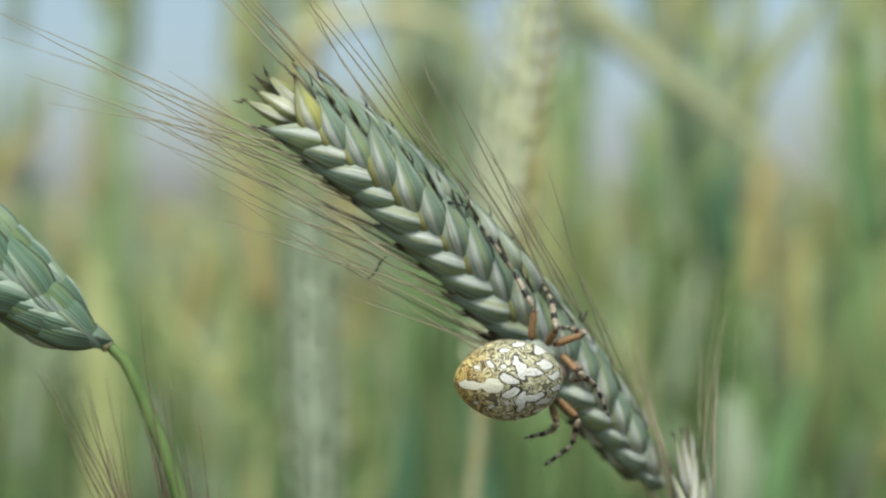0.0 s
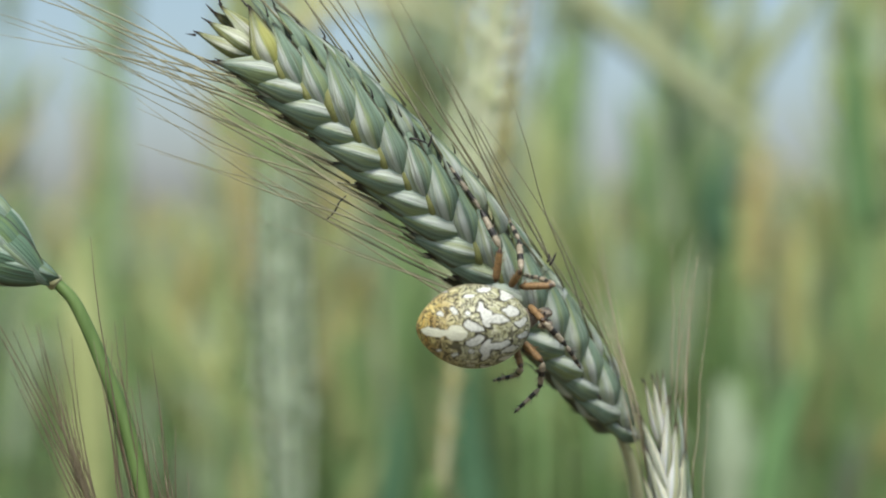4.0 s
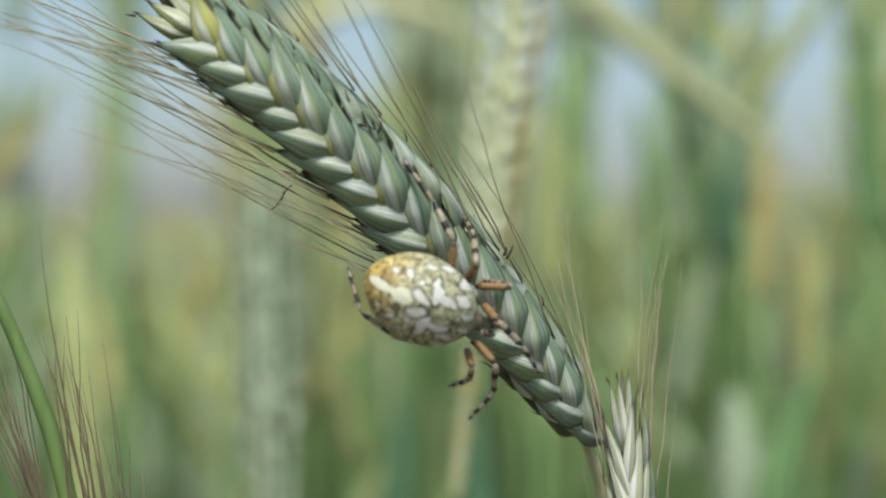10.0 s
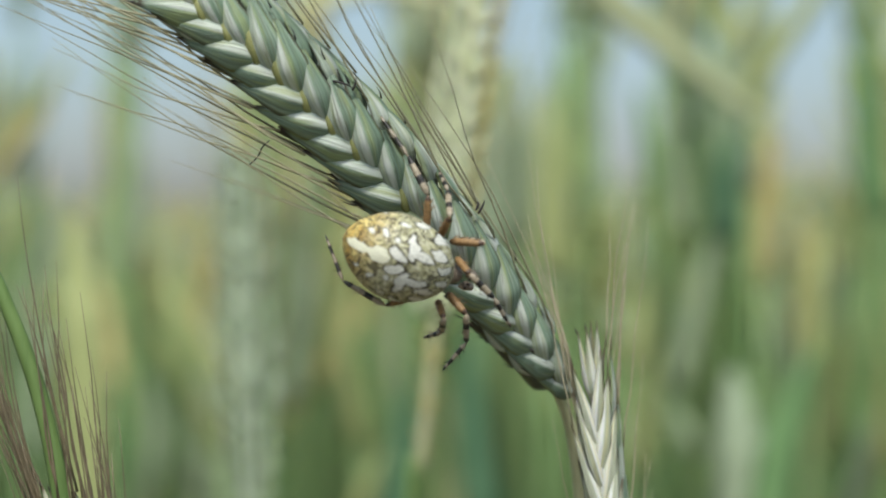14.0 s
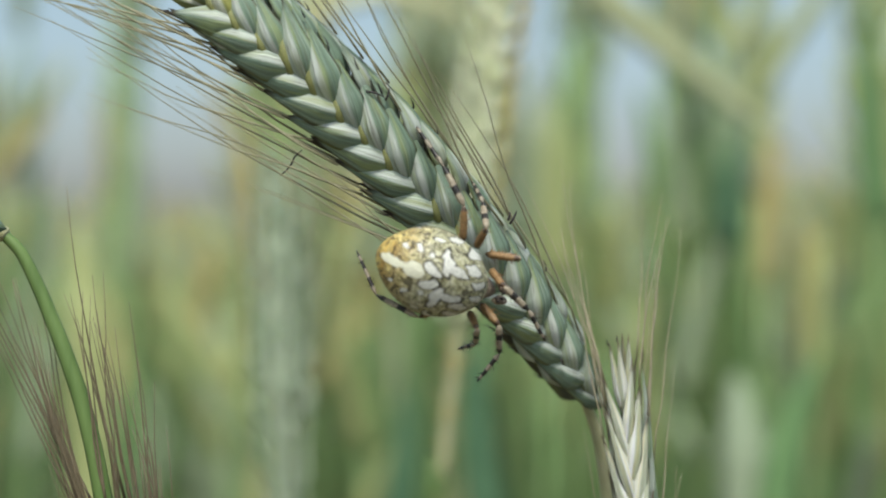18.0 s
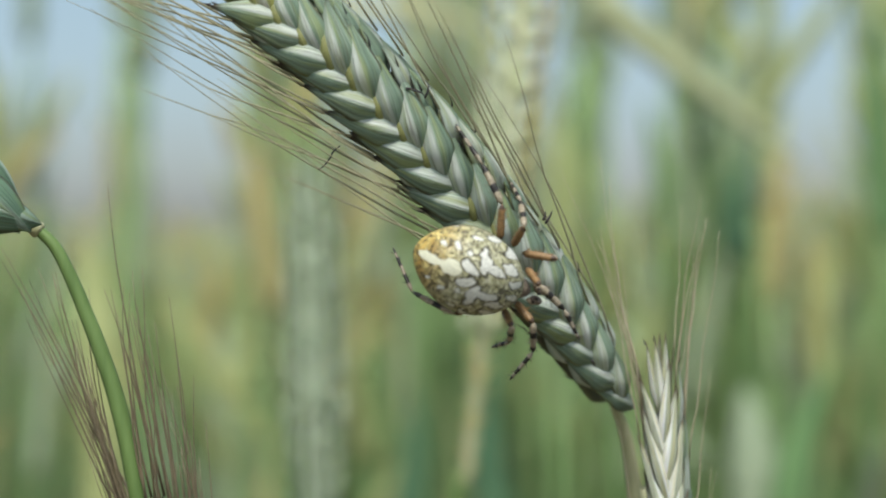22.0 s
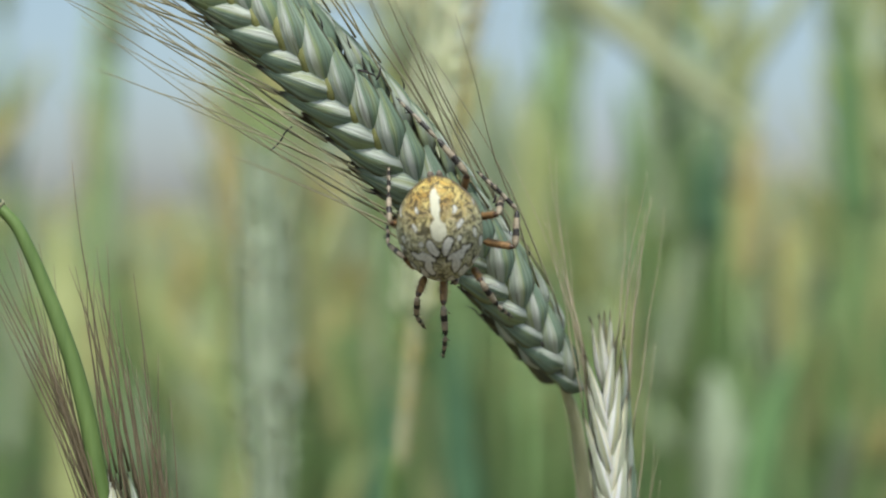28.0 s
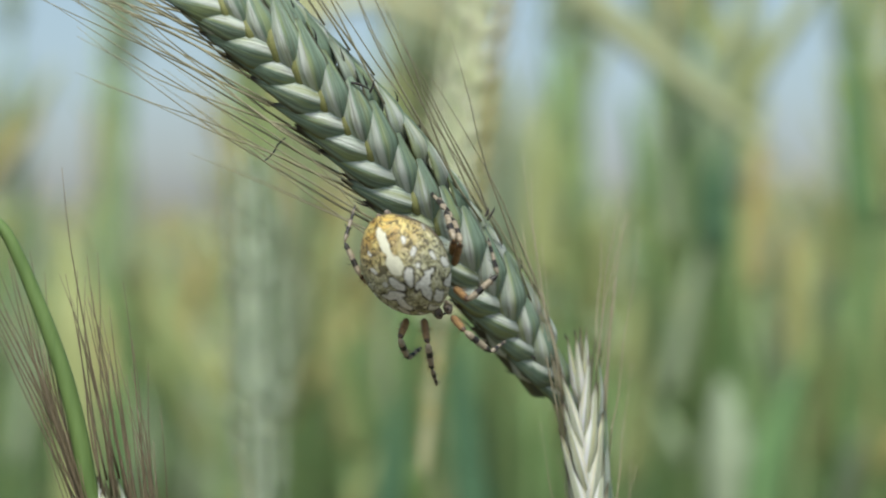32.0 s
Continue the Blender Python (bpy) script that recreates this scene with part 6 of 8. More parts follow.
    walk(legs[2][1], [(0, limb(4.02, 0, 0, -2.22, 0.66, -3.48)), (3, limb(4.02, 0, 0, -2.58, 0.38, -3.27)), (6, limb(4.02, 0, 0, -2.71, 0.30, -3.18)),
        (7.5, limb(4.02, 0, 0, -2.76, 0.13, -3.14)), (7.8, limb(4.02, 0, 0, -2.77, 0.11, -3.13)), (8, limb(4.02, 0, 0, -2.78, 0.08, -3.12)),
        (8.1, limb(4.02, 0, 0, -2.78, 0.07, -3.12)), (8.4, limb(4.02, 0, 0, -2.80, 0.06, -3.11)), (8.6, limb(4.02, 0, 0, -2.80, 0.05, -3.11)),
        (9, limb(4.02, 0, 0, -2.82, 0.04, -3.09)), (9.5, limb(4.02, 0, 0, -2.83, 0.03, -3.08)), (10, limb(4.02, 0, 0, -2.85, 0.01, -3.06)),
        (10.2, limb(4.02, 0, 0, -2.86, 0.01, -3.06)), (11, limb(4.02, 0, 0, -2.88, -0.01, -3.03)), (12, limb(4.02, 0, 0, -2.91, -0.04, -3.00)),
        (13, limb(4.02, 0, 0, -2.94, -0.07, -2.97)), (14, limb(4.02, 0, 0, -2.97, -0.10, -2.94)), (16.5, limb(4.02, 0, 0, -3.04, -0.17, -2.87)),
        (19, limb(4.02, 0, 0, -3.09, -0.25, -2.81)), (24.5, limb(4.02, 0, 0, -3.09, -0.25, -2.81)), (25.2, limb(4.02, 0, 0, -3.09, -0.26, -2.81)),
        (25.6, limb(4.02, 0, 0, -3.00, 0.57, -2.86)), (26.1, limb(4.02, 0, 0, -2.67, 1.69, -2.74)), (26.5, limb(4.02, 0, 0, -2.24, 2.52, -2.48)),
        (26.8, limb(4.02, 0, 0, -1.90, 2.86, -2.39)), (27, limb(4.02, 0, 0, -1.68, 2.99, -2.39)), (27.3, limb(4.02, 0, 0, -1.50, 2.84, -2.68)),
        (27.6, limb(4.02, 0, 0, -1.28, 2.75, -2.88)), (28, limb(4.02, 0, 0, -0.93, 2.93, -2.84)), (28.3, limb(4.02, 0, 0, 0.91, 2.28, -3.39)),
        (28.6, limb(4.02, 0, 0, 2.94, 1.82, -2.35)), (28.8, limb(4.02, 0, 0, 0.95, 1.11, -3.92)), (29, limb(4.02, 0, 0, -0.70, 0.21, -4.12)),
        (29.2, limb(4.02, 0, 0, 0.20, 2.41, -3.42)), (29.35, limb(4.02, 0, 0, -0.37, 2.34, -3.45)), (29.5, limb(4.02, 0, 0, -0.84, 2.24, -3.43)),
        (29.75, limb(4.02, 0, 0, -1.13, 2.54, -3.13)), (30, limb(4.02, 0, 0, -0.77, 3.11, -2.69)), (31, limb(4.02, 0, 0, -0.49, 2.13, -3.57)),
        (32, limb(4.02, 0, 0, -0.10, 1.27, -3.99))])
    walk(legs[2][2], [(0, limb(1.80, 0.66, -3.48, -2.26, 0.01, -3.60)), (3, limb(1.44, 0.38, -3.27, -2.48, -0.33, -3.43)), (6, limb(1.32, 0.30, -3.18, -2.53, -0.34, -3.40)),
        (7.5, limb(1.26, 0.13, -3.14, -2.55, -0.47, -3.36)), (7.8, limb(1.25, 0.11, -3.13, -2.56, -0.49, -3.36)), (8, limb(1.24, 0.08, -3.12, -2.56, -0.52, -3.35)),
        (8.1, limb(1.24, 0.07, -3.12, -2.56, -0.53, -3.35)), (8.4, limb(1.23, 0.06, -3.11, -2.57, -0.53, -3.34)), (8.6, limb(1.22, 0.05, -3.11, -2.57, -0.53, -3.34)),
        (9, limb(1.21, 0.04, -3.09, -2.58, -0.53, -3.34)), (9.5, limb(1.19, 0.03, -3.08, -2.58, -0.53, -3.33)), (10, limb(1.17, 0.01, -3.06, -2.59, -0.53, -3.32)),
        (10.2, limb(1.17, 0.01, -3.06, -2.59, -0.54, -3.32)), (11, limb(1.14, -0.01, -3.03, -2.61, -0.54, -3.31)), (12, limb(1.11, -0.04, -3.00, -2.62, -0.54, -3.30)),
        (13, limb(1.08, -0.07, -2.97, -2.63, -0.54, -3.29)), (14, limb(1.05, -0.10, -2.94, -2.65, -0.54, -3.28)), (16.5, limb(0.99, -0.17, -2.87, -2.68, -0.54, -3.25)),
        (19, limb(0.93, -0.25, -2.81, -2.72, -0.54, -3.22)), (24.5, limb(0.93, -0.25, -2.81, -2.72, -0.54, -3.22)), (25.2, limb(0.93, -0.26, -2.81, -2.72, -0.55, -3.22)),
        (25.6, limb(1.03, 0.57, -2.86, -3.39, 0.02, -2.56)), (26.1, limb(1.36, 1.69, -2.74, -4.07, 0.73, -0.97)), (26.5, limb(1.78, 2.52, -2.48, -4.04, 1.30, 0.25)),
        (26.8, limb(2.13, 2.86, -2.39, -3.79, 1.76, 0.74)), (27, limb(2.34, 2.99, -2.39, -3.59, 2.09, 0.89)), (27.3, limb(2.53, 2.84, -2.68, -3.48, 2.40, 0.47)),
        (27.6, limb(2.75, 2.75, -2.88, -3.35, 2.61, 0.04)), (28, limb(3.09, 2.93, -2.84, -3.15, 2.84, -0.28)), (28.3, limb(4.94, 2.28, -3.39, -2.45, 2.40, -2.50)),
        (28.6, limb(6.96, 1.82, -2.35, -0.14, 2.40, -3.50)), (28.8, limb(4.97, 1.11, -3.92, -0.85, 0.98, -4.04)), (29, limb(3.33, 0.21, -4.12, -0.77, -0.12, -4.17)),
        (29.2, limb(4.22, 2.41, -3.42, -3.15, 2.43, -1.49)), (29.35, limb(3.65, 2.34, -3.45, -3.47, 2.21, -1.06)), (29.5, limb(3.19, 2.24, -3.43, -3.68, 2.05, -0.54)),
        (29.75, limb(2.89, 2.54, -3.13, -3.74, 1.90, 0.66)), (30, limb(3.25, 3.11, -2.69, -3.55, 1.61, 1.68)), (31, limb(3.53, 2.13, -3.57, -3.03, 2.93, 0.54)),
        (32, limb(3.93, 1.27, -3.99, -2.28, 3.48, -0.85))])
    walk(legs[3][0], [(0, limb(6.41, 2.14, -2.98, 1.70, -1.69, 2.27)), (3, limb(6.72, 1.36, -2.90, 1.44, -1.41, 2.62)), (6, limb(5.38, 2.00, -3.00, 1.41, -1.45, 2.62)),
        (7.5, limb(6.70, 1.26, -2.94, 1.51, -1.27, 2.65)), (7.8, limb(6.55, 1.76, -2.90, 1.64, -1.07, 2.66)), (8, limb(6.28, 2.43, -2.92, 1.79, -0.81, 2.66)),
        (8.1, limb(6.13, 2.76, -2.94, 1.85, -0.67, 2.66)), (8.4, limb(6.21, 2.52, -2.90, 1.85, -0.66, 2.66)), (8.6, limb(6.27, 2.36, -2.88, 1.86, -0.65, 2.66)),
        (9, limb(6.40, 2.05, -2.83, 1.87, -0.64, 2.65)), (9.5, limb(6.56, 1.66, -2.77, 1.88, -0.62, 2.65)), (10, limb(6.38, 1.92, -2.82, 1.91, -0.55, 2.64)),
        (10.2, limb(6.31, 2.02, -2.83, 1.92, -0.53, 2.64)), (11, limb(6.23, 1.84, -2.82, 1.88, -0.62, 2.65)), (12, limb(6.13, 1.62, -2.80, 1.83, -0.73, 2.65)),
        (13, limb(5.94, 1.69, -2.82, 1.83, -0.75, 2.65)), (14, limb(5.95, 1.83, -2.84, 1.82, -0.77, 2.65)), (16.5, limb(5.99, 2.19, -2.88, 1.81, -0.81, 2.65)),
        (19, limb(6.00, 2.08, -2.86, 1.78, -0.88, 2.64)), (24.5, limb(5.87, 2.37, -2.91, 1.80, -0.85, 2.64)), (25.2, limb(5.62, 1.85, -2.80, 1.79, -0.82, 2.66)),
        (25.6, limb(5.60, 1.33, -2.70, 1.76, -0.64, 2.72)), (26.1, limb(5.69, 0.85, -2.28, 1.58, -0.31, 2.89)), (26.5, limb(5.79, 0.48, -1.92, 1.40, -0.05, 3.00)),
        (26.8, limb(5.91, 0.62, -1.34, 1.06, 0.31, 3.12)), (27, limb(5.98, 0.72, -0.95, 0.81, 0.55, 3.16)), (27.3, limb(5.93, 1.25, -0.75, 0.47, 0.72, 3.19)),
        (27.6, limb(5.89, 1.81, -0.56, 0.15, 0.83, 3.20)), (28, limb(5.63, 2.97, -0.48, -0.15, 0.81, 3.20)), (28.3, limb(5.60, 3.76, -0.56, -0.10, 1.07, 3.13)),
        (28.6, limb(6.78, 1.86, -1.52, 1.00, 0.83, 3.04)), (28.8, limb(6.67, 1.68, -1.90, 1.15, 0.52, 3.06)), (29, limb(6.60, 1.52, -2.25, 1.23, 0.21, 3.06)),
        (29.2, limb(5.78, 2.68, -2.15, 1.71, 0.94, 2.67)), (29.35, limb(6.03, 2.65, -1.79, 1.45, 1.10, 2.76)), (29.5, limb(6.25, 2.67, -1.40, 1.18, 1.27, 2.82)),
        (29.75, limb(6.65, 2.34, -1.03, 1.05, 1.24, 2.88)), (30, limb(7.03, 1.99, -0.66, 0.93, 1.21, 2.94)), (31, limb(7.55, 1.65, -0.47, 0.91, 1.15, 2.96)),
        (32, limb(8.08, 1.29, -0.29, 0.90, 1.10, 2.99))])
    walk(legs[3][1], [(0, limb(3.31, 0, 0, 0.76, 0.15, -3.74)), (3, limb(3.31, 0, 0, 1.74, -0.35, -3.38)), (6, limb(3.31, 0, 0, 1.75, -0.20, -3.38)),
        (7.5, limb(3.31, 0, 0, 1.76, -0.30, -3.37)), (7.8, limb(3.31, 0, 0, 1.76, -0.31, -3.37)), (8, limb(3.31, 0, 0, 1.76, -0.35, -3.37)),
        (8.1, limb(3.31, 0, 0, 1.76, -0.38, -3.36)), (8.4, limb(3.31, 0, 0, 1.77, -0.36, -3.36)), (8.6, limb(3.31, 0, 0, 1.77, -0.36, -3.36)),
        (9, limb(3.31, 0, 0, 1.77, -0.34, -3.36)), (9.5, limb(3.31, 0, 0, 1.77, -0.32, -3.36)), (10, limb(3.31, 0, 0, 1.77, -0.32, -3.36)),
        (10.2, limb(3.31, 0, 0, 1.77, -0.32, -3.36)), (11, limb(3.31, 0, 0, 1.78, -0.26, -3.37)), (12, limb(3.31, 0, 0, 1.78, -0.18, -3.37)),
        (13, limb(3.31, 0, 0, 1.79, -0.13, -3.37)), (14, limb(3.31, 0, 0, 1.79, -0.07, -3.37)), (16.5, limb(3.31, 0, 0, 1.80, 0.05, -3.36)),
        (19, limb(3.31, 0, 0, 1.81, 0.19, -3.36)), (24.5, limb(3.31, 0, 0, 1.81, 0.18, -3.36)), (25.2, limb(3.31, 0, 0, 1.81, 0.20, -3.36)),
        (25.6, limb(3.31, 0, 0, 1.36, -0.14, -3.56)), (26.1, limb(3.31, 0, 0, 0.76, -0.58, -3.69)), (26.5, limb(3.31, 0, 0, 0.28, -1.05, -3.66)),
        (26.8, limb(3.31, 0, 0, -0.08, -1.82, -3.35)), (27, limb(3.31, 0, 0, -0.32, -2.55, -2.82)), (27.3, limb(3.31, 0, 0, -0.32, -3.19, -2.08)),
        (27.6, limb(3.31, 0, 0, -0.28, -3.62, -1.18)), (28, limb(3.31, 0, 0, -0.15, -3.72, -0.82)), (28.3, limb(3.31, 0, 0, -0.70, -3.44, -1.48)),
        (28.6, limb(3.31, 0, 0, -1.19, -1.69, -3.21)), (28.8, limb(3.31, 0, 0, -0.91, -1.52, -3.38)), (29, limb(3.31, 0, 0, -0.59, -1.37, -3.51)),
        (29.2, limb(3.31, 0, 0, -0.08, -1.37, -3.56)), (29.35, limb(3.31, 0, 0, 0.00, -1.83, -3.35)), (29.5, limb(3.31, 0, 0, 0.08, -2.31, -3.03)),
        (29.75, limb(3.31, 0, 0, 0.23, -2.47, -2.90)), (30, limb(3.31, 0, 0, 0.37, -2.64, -2.73)), (31, limb(3.31, 0, 0, 0.85, -2.35, -2.88)),
        (32, limb(3.31, 0, 0, 1.31, -2.01, -2.97))])
    walk(legs[3][2], [(0, limb(4.07, 0.15, -3.74, 2.58, -1.58, -2.47)), (3, limb(5.04, -0.35, -3.38, 0.58, -0.85, -3.77)), (6, limb(5.06, -0.20, -3.38, 0.83, -0.84, -3.73)),
        (7.5, limb(5.07, -0.30, -3.37, 0.96, -1.03, -3.65)), (7.8, limb(5.07, -0.31, -3.37, 0.99, -1.04, -3.64)), (8, limb(5.07, -0.35, -3.37, 1.01, -1.10, -3.61)),
        (8.1, limb(5.07, -0.38, -3.36, 1.01, -1.13, -3.60)), (8.4, limb(5.07, -0.36, -3.36, 1.04, -1.13, -3.59)), (8.6, limb(5.07, -0.36, -3.36, 1.06, -1.13, -3.59)),
        (9, limb(5.08, -0.34, -3.36, 1.09, -1.13, -3.58)), (9.5, limb(5.08, -0.32, -3.36, 1.14, -1.14, -3.56)), (10, limb(5.08, -0.32, -3.36, 1.18, -1.15, -3.54)),
        (10.2, limb(5.08, -0.32, -3.36, 1.20, -1.16, -3.54)), (11, limb(5.09, -0.26, -3.37, 1.26, -1.13, -3.52)), (12, limb(5.09, -0.18, -3.37, 1.35, -1.08, -3.51)),
        (13, limb(5.09, -0.13, -3.37, 1.43, -1.07, -3.48)), (14, limb(5.10, -0.07, -3.37, 1.52, -1.06, -3.44)), (16.5, limb(5.11, 0.05, -3.36, 1.72, -1.01, -3.36)),
        (19, limb(5.11, 0.19, -3.36, 1.92, -0.96, -3.27)), (24.5, limb(5.11, 0.18, -3.36, 1.92, -0.97, -3.26)), (25.2, limb(5.11, 0.20, -3.36, 1.92, -0.95, -3.27)),
        (25.6, limb(4.67, -0.14, -3.56, 1.26, -1.15, -3.52)), (26.1, limb(4.07, -0.58, -3.69, 0.33, -1.35, -3.66)), (26.5, limb(3.58, -1.05, -3.66, -0.41, -1.54, -3.57)),
        (26.8, limb(3.22, -1.82, -3.35, -0.92, -2.06, -3.19)), (27, limb(2.99, -2.55, -2.82, -1.23, -2.60, -2.65)), (27.3, limb(2.99, -3.19, -2.08, -1.41, -2.99, -2.08)),
        (27.6, limb(3.03, -3.62, -1.18, -1.61, -3.27, -1.42)), (28, limb(3.16, -3.72, -0.82, -1.88, -3.18, -1.28)), (28.3, limb(2.61, -3.44, -1.48, -1.58, -3.03, -1.91)),
        (28.6, limb(2.12, -1.69, -3.21, -1.22, -1.36, -3.46)), (28.8, limb(2.39, -1.52, -3.38, -0.98, -1.42, -3.51)), (29, limb(2.72, -1.37, -3.51, -0.67, -1.50, -3.55)),
        (29.2, limb(3.23, -1.37, -3.56, -2.31, -0.85, -3.03)), (29.35, limb(3.31, -1.83, -3.35, -2.40, -1.04, -2.90)), (29.5, limb(3.39, -2.31, -3.03, -2.47, -1.26, -2.75)),
        (29.75, limb(3.53, -2.47, -2.90, -2.56, -1.05, -2.76)), (30, limb(3.68, -2.64, -2.73, -2.59, -0.88, -2.79)), (31, limb(4.16, -2.35, -2.88, -2.52, -0.51, -2.95)),
        (32, limb(4.61, -2.01, -2.97, -2.36, -0.19, -3.11))])
    walk(legs[4][0], [(0, limb(5.81, -2.86, -2.56, 2.35, -2.24, 0.61)), (3, limb(5.91, -2.65, -2.57, 2.15, -2.25, 1.13)), (6, limb(4.50, -1.94, -2.69, 2.10, -2.23, 1.24)),
        (7.5, limb(6.07, -2.68, -2.48, 2.23, -2.03, 1.36)), (7.8, limb(6.40, -2.22, -2.42, 2.45, -1.73, 1.39)), (8, limb(6.68, -1.52, -2.41, 2.67, -1.36, 1.40)),
        (8.1, limb(6.80, -1.15, -2.41, 2.76, -1.16, 1.40)), (8.4, limb(6.91, -1.38, -2.37, 2.77, -1.14, 1.41)), (8.6, limb(6.98, -1.53, -2.35, 2.77, -1.13, 1.42)),
        (9, limb(7.13, -1.83, -2.30, 2.77, -1.10, 1.43)), (9.5, limb(7.33, -2.20, -2.24, 2.78, -1.06, 1.44)), (10, limb(7.28, -1.90, -2.28, 2.81, -0.95, 1.45)),
        (10.2, limb(7.26, -1.78, -2.30, 2.83, -0.91, 1.46)), (11, limb(7.01, -1.99, -2.29, 2.77, -1.02, 1.50)), (12, limb(6.69, -2.23, -2.28, 2.68, -1.16, 1.55)),
        (13, limb(6.47, -2.15, -2.31, 2.66, -1.15, 1.58)), (14, limb(6.45, -1.99, -2.33, 2.64, -1.15, 1.62)), (16.5, limb(6.42, -1.59, -2.38, 2.59, -1.15, 1.71)),
        (19, limb(6.28, -1.67, -2.38, 2.50, -1.19, 1.80)), (24.5, limb(6.22, -1.38, -2.42, 2.53, -1.14, 1.80)), (25.2, limb(6.01, -1.89, -2.31, 2.52, -1.11, 1.83)),
        (25.6, limb(5.61, -2.35, -2.25, 2.40, -1.26, 1.89)), (26.1, limb(5.35, -2.76, -1.85, 2.18, -1.34, 2.10)), (26.5, limb(5.16, -3.11, -1.55, 1.98, -1.41, 2.24)),
        (26.8, limb(5.33, -3.01, -0.98, 1.81, -1.26, 2.47)), (27, limb(5.44, -2.95, -0.58, 1.68, -1.15, 2.60)), (27.3, limb(5.74, -2.31, -0.28, 1.61, -0.84, 2.76)),
        (27.6, limb(5.99, -1.65, 0.04, 1.50, -0.55, 2.90)), (28, limb(6.27, -0.38, 0.19, 1.45, -0.20, 2.96)), (28.3, limb(6.37, 0.49, 0.17, 1.49, 0.27, 2.94)),
        (28.6, limb(6.29, -1.49, -1.07, 2.08, -0.32, 2.55)), (28.8, limb(6.24, -1.52, -1.37, 2.59, -0.79, 1.90)), (29, limb(6.25, -1.59, -1.65, 2.82, -1.30, 1.13)),
        (29.2, limb(6.72, -0.69, -1.32, 2.18, -0.17, 2.48)), (29.35, limb(6.76, -0.56, -0.86, 1.96, -0.03, 2.66)), (29.5, limb(6.77, -0.41, -0.41, 1.72, 0.11, 2.82)),
        (29.75, limb(6.68, -0.62, -0.28, 1.55, 0.01, 2.92)), (30, limb(6.59, -0.81, -0.16, 1.37, -0.10, 3.01)), (31, limb(6.71, -1.17, -0.13, 1.44, -0.19, 2.97)),
        (32, limb(6.82, -1.53, -0.11, 1.49, -0.29, 2.94))])
    walk(legs[4][1], [(0, limb(3.31, 0, 0, 1.57, -2.91, -1.91)), (3, limb(3.31, 0, 0, 1.46, -2.48, -2.51)), (6, limb(3.31, 0, 0, 1.44, -2.42, -2.58)),
        (7.5, limb(3.31, 0, 0, 1.42, -2.48, -2.53)), (7.8, limb(3.31, 0, 0, 1.42, -2.48, -2.53)), (8, limb(3.31, 0, 0, 1.42, -2.50, -2.51)),
        (8.1, limb(3.31, 0, 0, 1.42, -2.51, -2.50)), (8.4, limb(3.31, 0, 0, 1.42, -2.51, -2.50)), (8.6, limb(3.31, 0, 0, 1.42, -2.51, -2.50)),
        (9, limb(3.31, 0, 0, 1.41, -2.50, -2.51)), (9.5, limb(3.31, 0, 0, 1.41, -2.50, -2.52)), (10, limb(3.31, 0, 0, 1.40, -2.50, -2.52)),
        (10.2, limb(3.31, 0, 0, 1.40, -2.50, -2.52)), (11, limb(3.31, 0, 0, 1.40, -2.47, -2.55)), (12, limb(3.31, 0, 0, 1.39, -2.43, -2.59)),
        (13, limb(3.31, 0, 0, 1.38, -2.41, -2.62)), (14, limb(3.31, 0, 0, 1.37, -2.39, -2.64)), (16.5, limb(3.31, 0, 0, 1.35, -2.33, -2.70)),
        (19, limb(3.31, 0, 0, 1.33, -2.26, -2.77)), (24.5, limb(3.31, 0, 0, 1.33, -2.27, -2.76)), (25.2, limb(3.31, 0, 0, 1.33, -2.26, -2.77)),
        (25.6, limb(3.31, 0, 0, 1.41, -1.99, -2.94)), (26.1, limb(3.31, 0, 0, 1.50, -1.53, -3.16)), (26.5, limb(3.31, 0, 0, 1.56, -1.10, -3.31)),
        (26.8, limb(3.31, 0, 0, 1.61, -0.68, -3.39)), (27, limb(3.31, 0, 0, 1.63, -0.40, -3.43)), (27.3, limb(3.31, 0, 0, 1.68, -0.19, -3.42)),
        (27.6, limb(3.31, 0, 0, 1.75, -0.02, -3.39)), (28, limb(3.31, 0, 0, 1.86, 0.30, -3.32)), (28.3, limb(3.31, 0, 0, 1.08, -0.52, -3.62)),
        (28.6, limb(3.31, 0, 0, 0.35, -0.35, -3.78)), (28.8, limb(3.31, 0, 0, 1.88, -0.16, -3.32)), (29, limb(3.31, 0, 0, 3.17, -0.00, -2.13)),
        (29.2, limb(3.31, 0, 0, 0.24, -0.07, -3.81)), (29.35, limb(3.31, 0, 0, 0.22, -0.34, -3.79)), (29.5, limb(3.31, 0, 0, 0.20, -0.68, -3.75)),
        (29.75, limb(3.31, 0, 0, 0.17, -0.67, -3.75)), (30, limb(3.31, 0, 0, 0.14, -0.63, -3.76)), (31, limb(3.31, 0, 0, 0.54, -0.66, -3.72)),
        (32, limb(3.31, 0, 0, 0.93, -0.70, -3.63))])
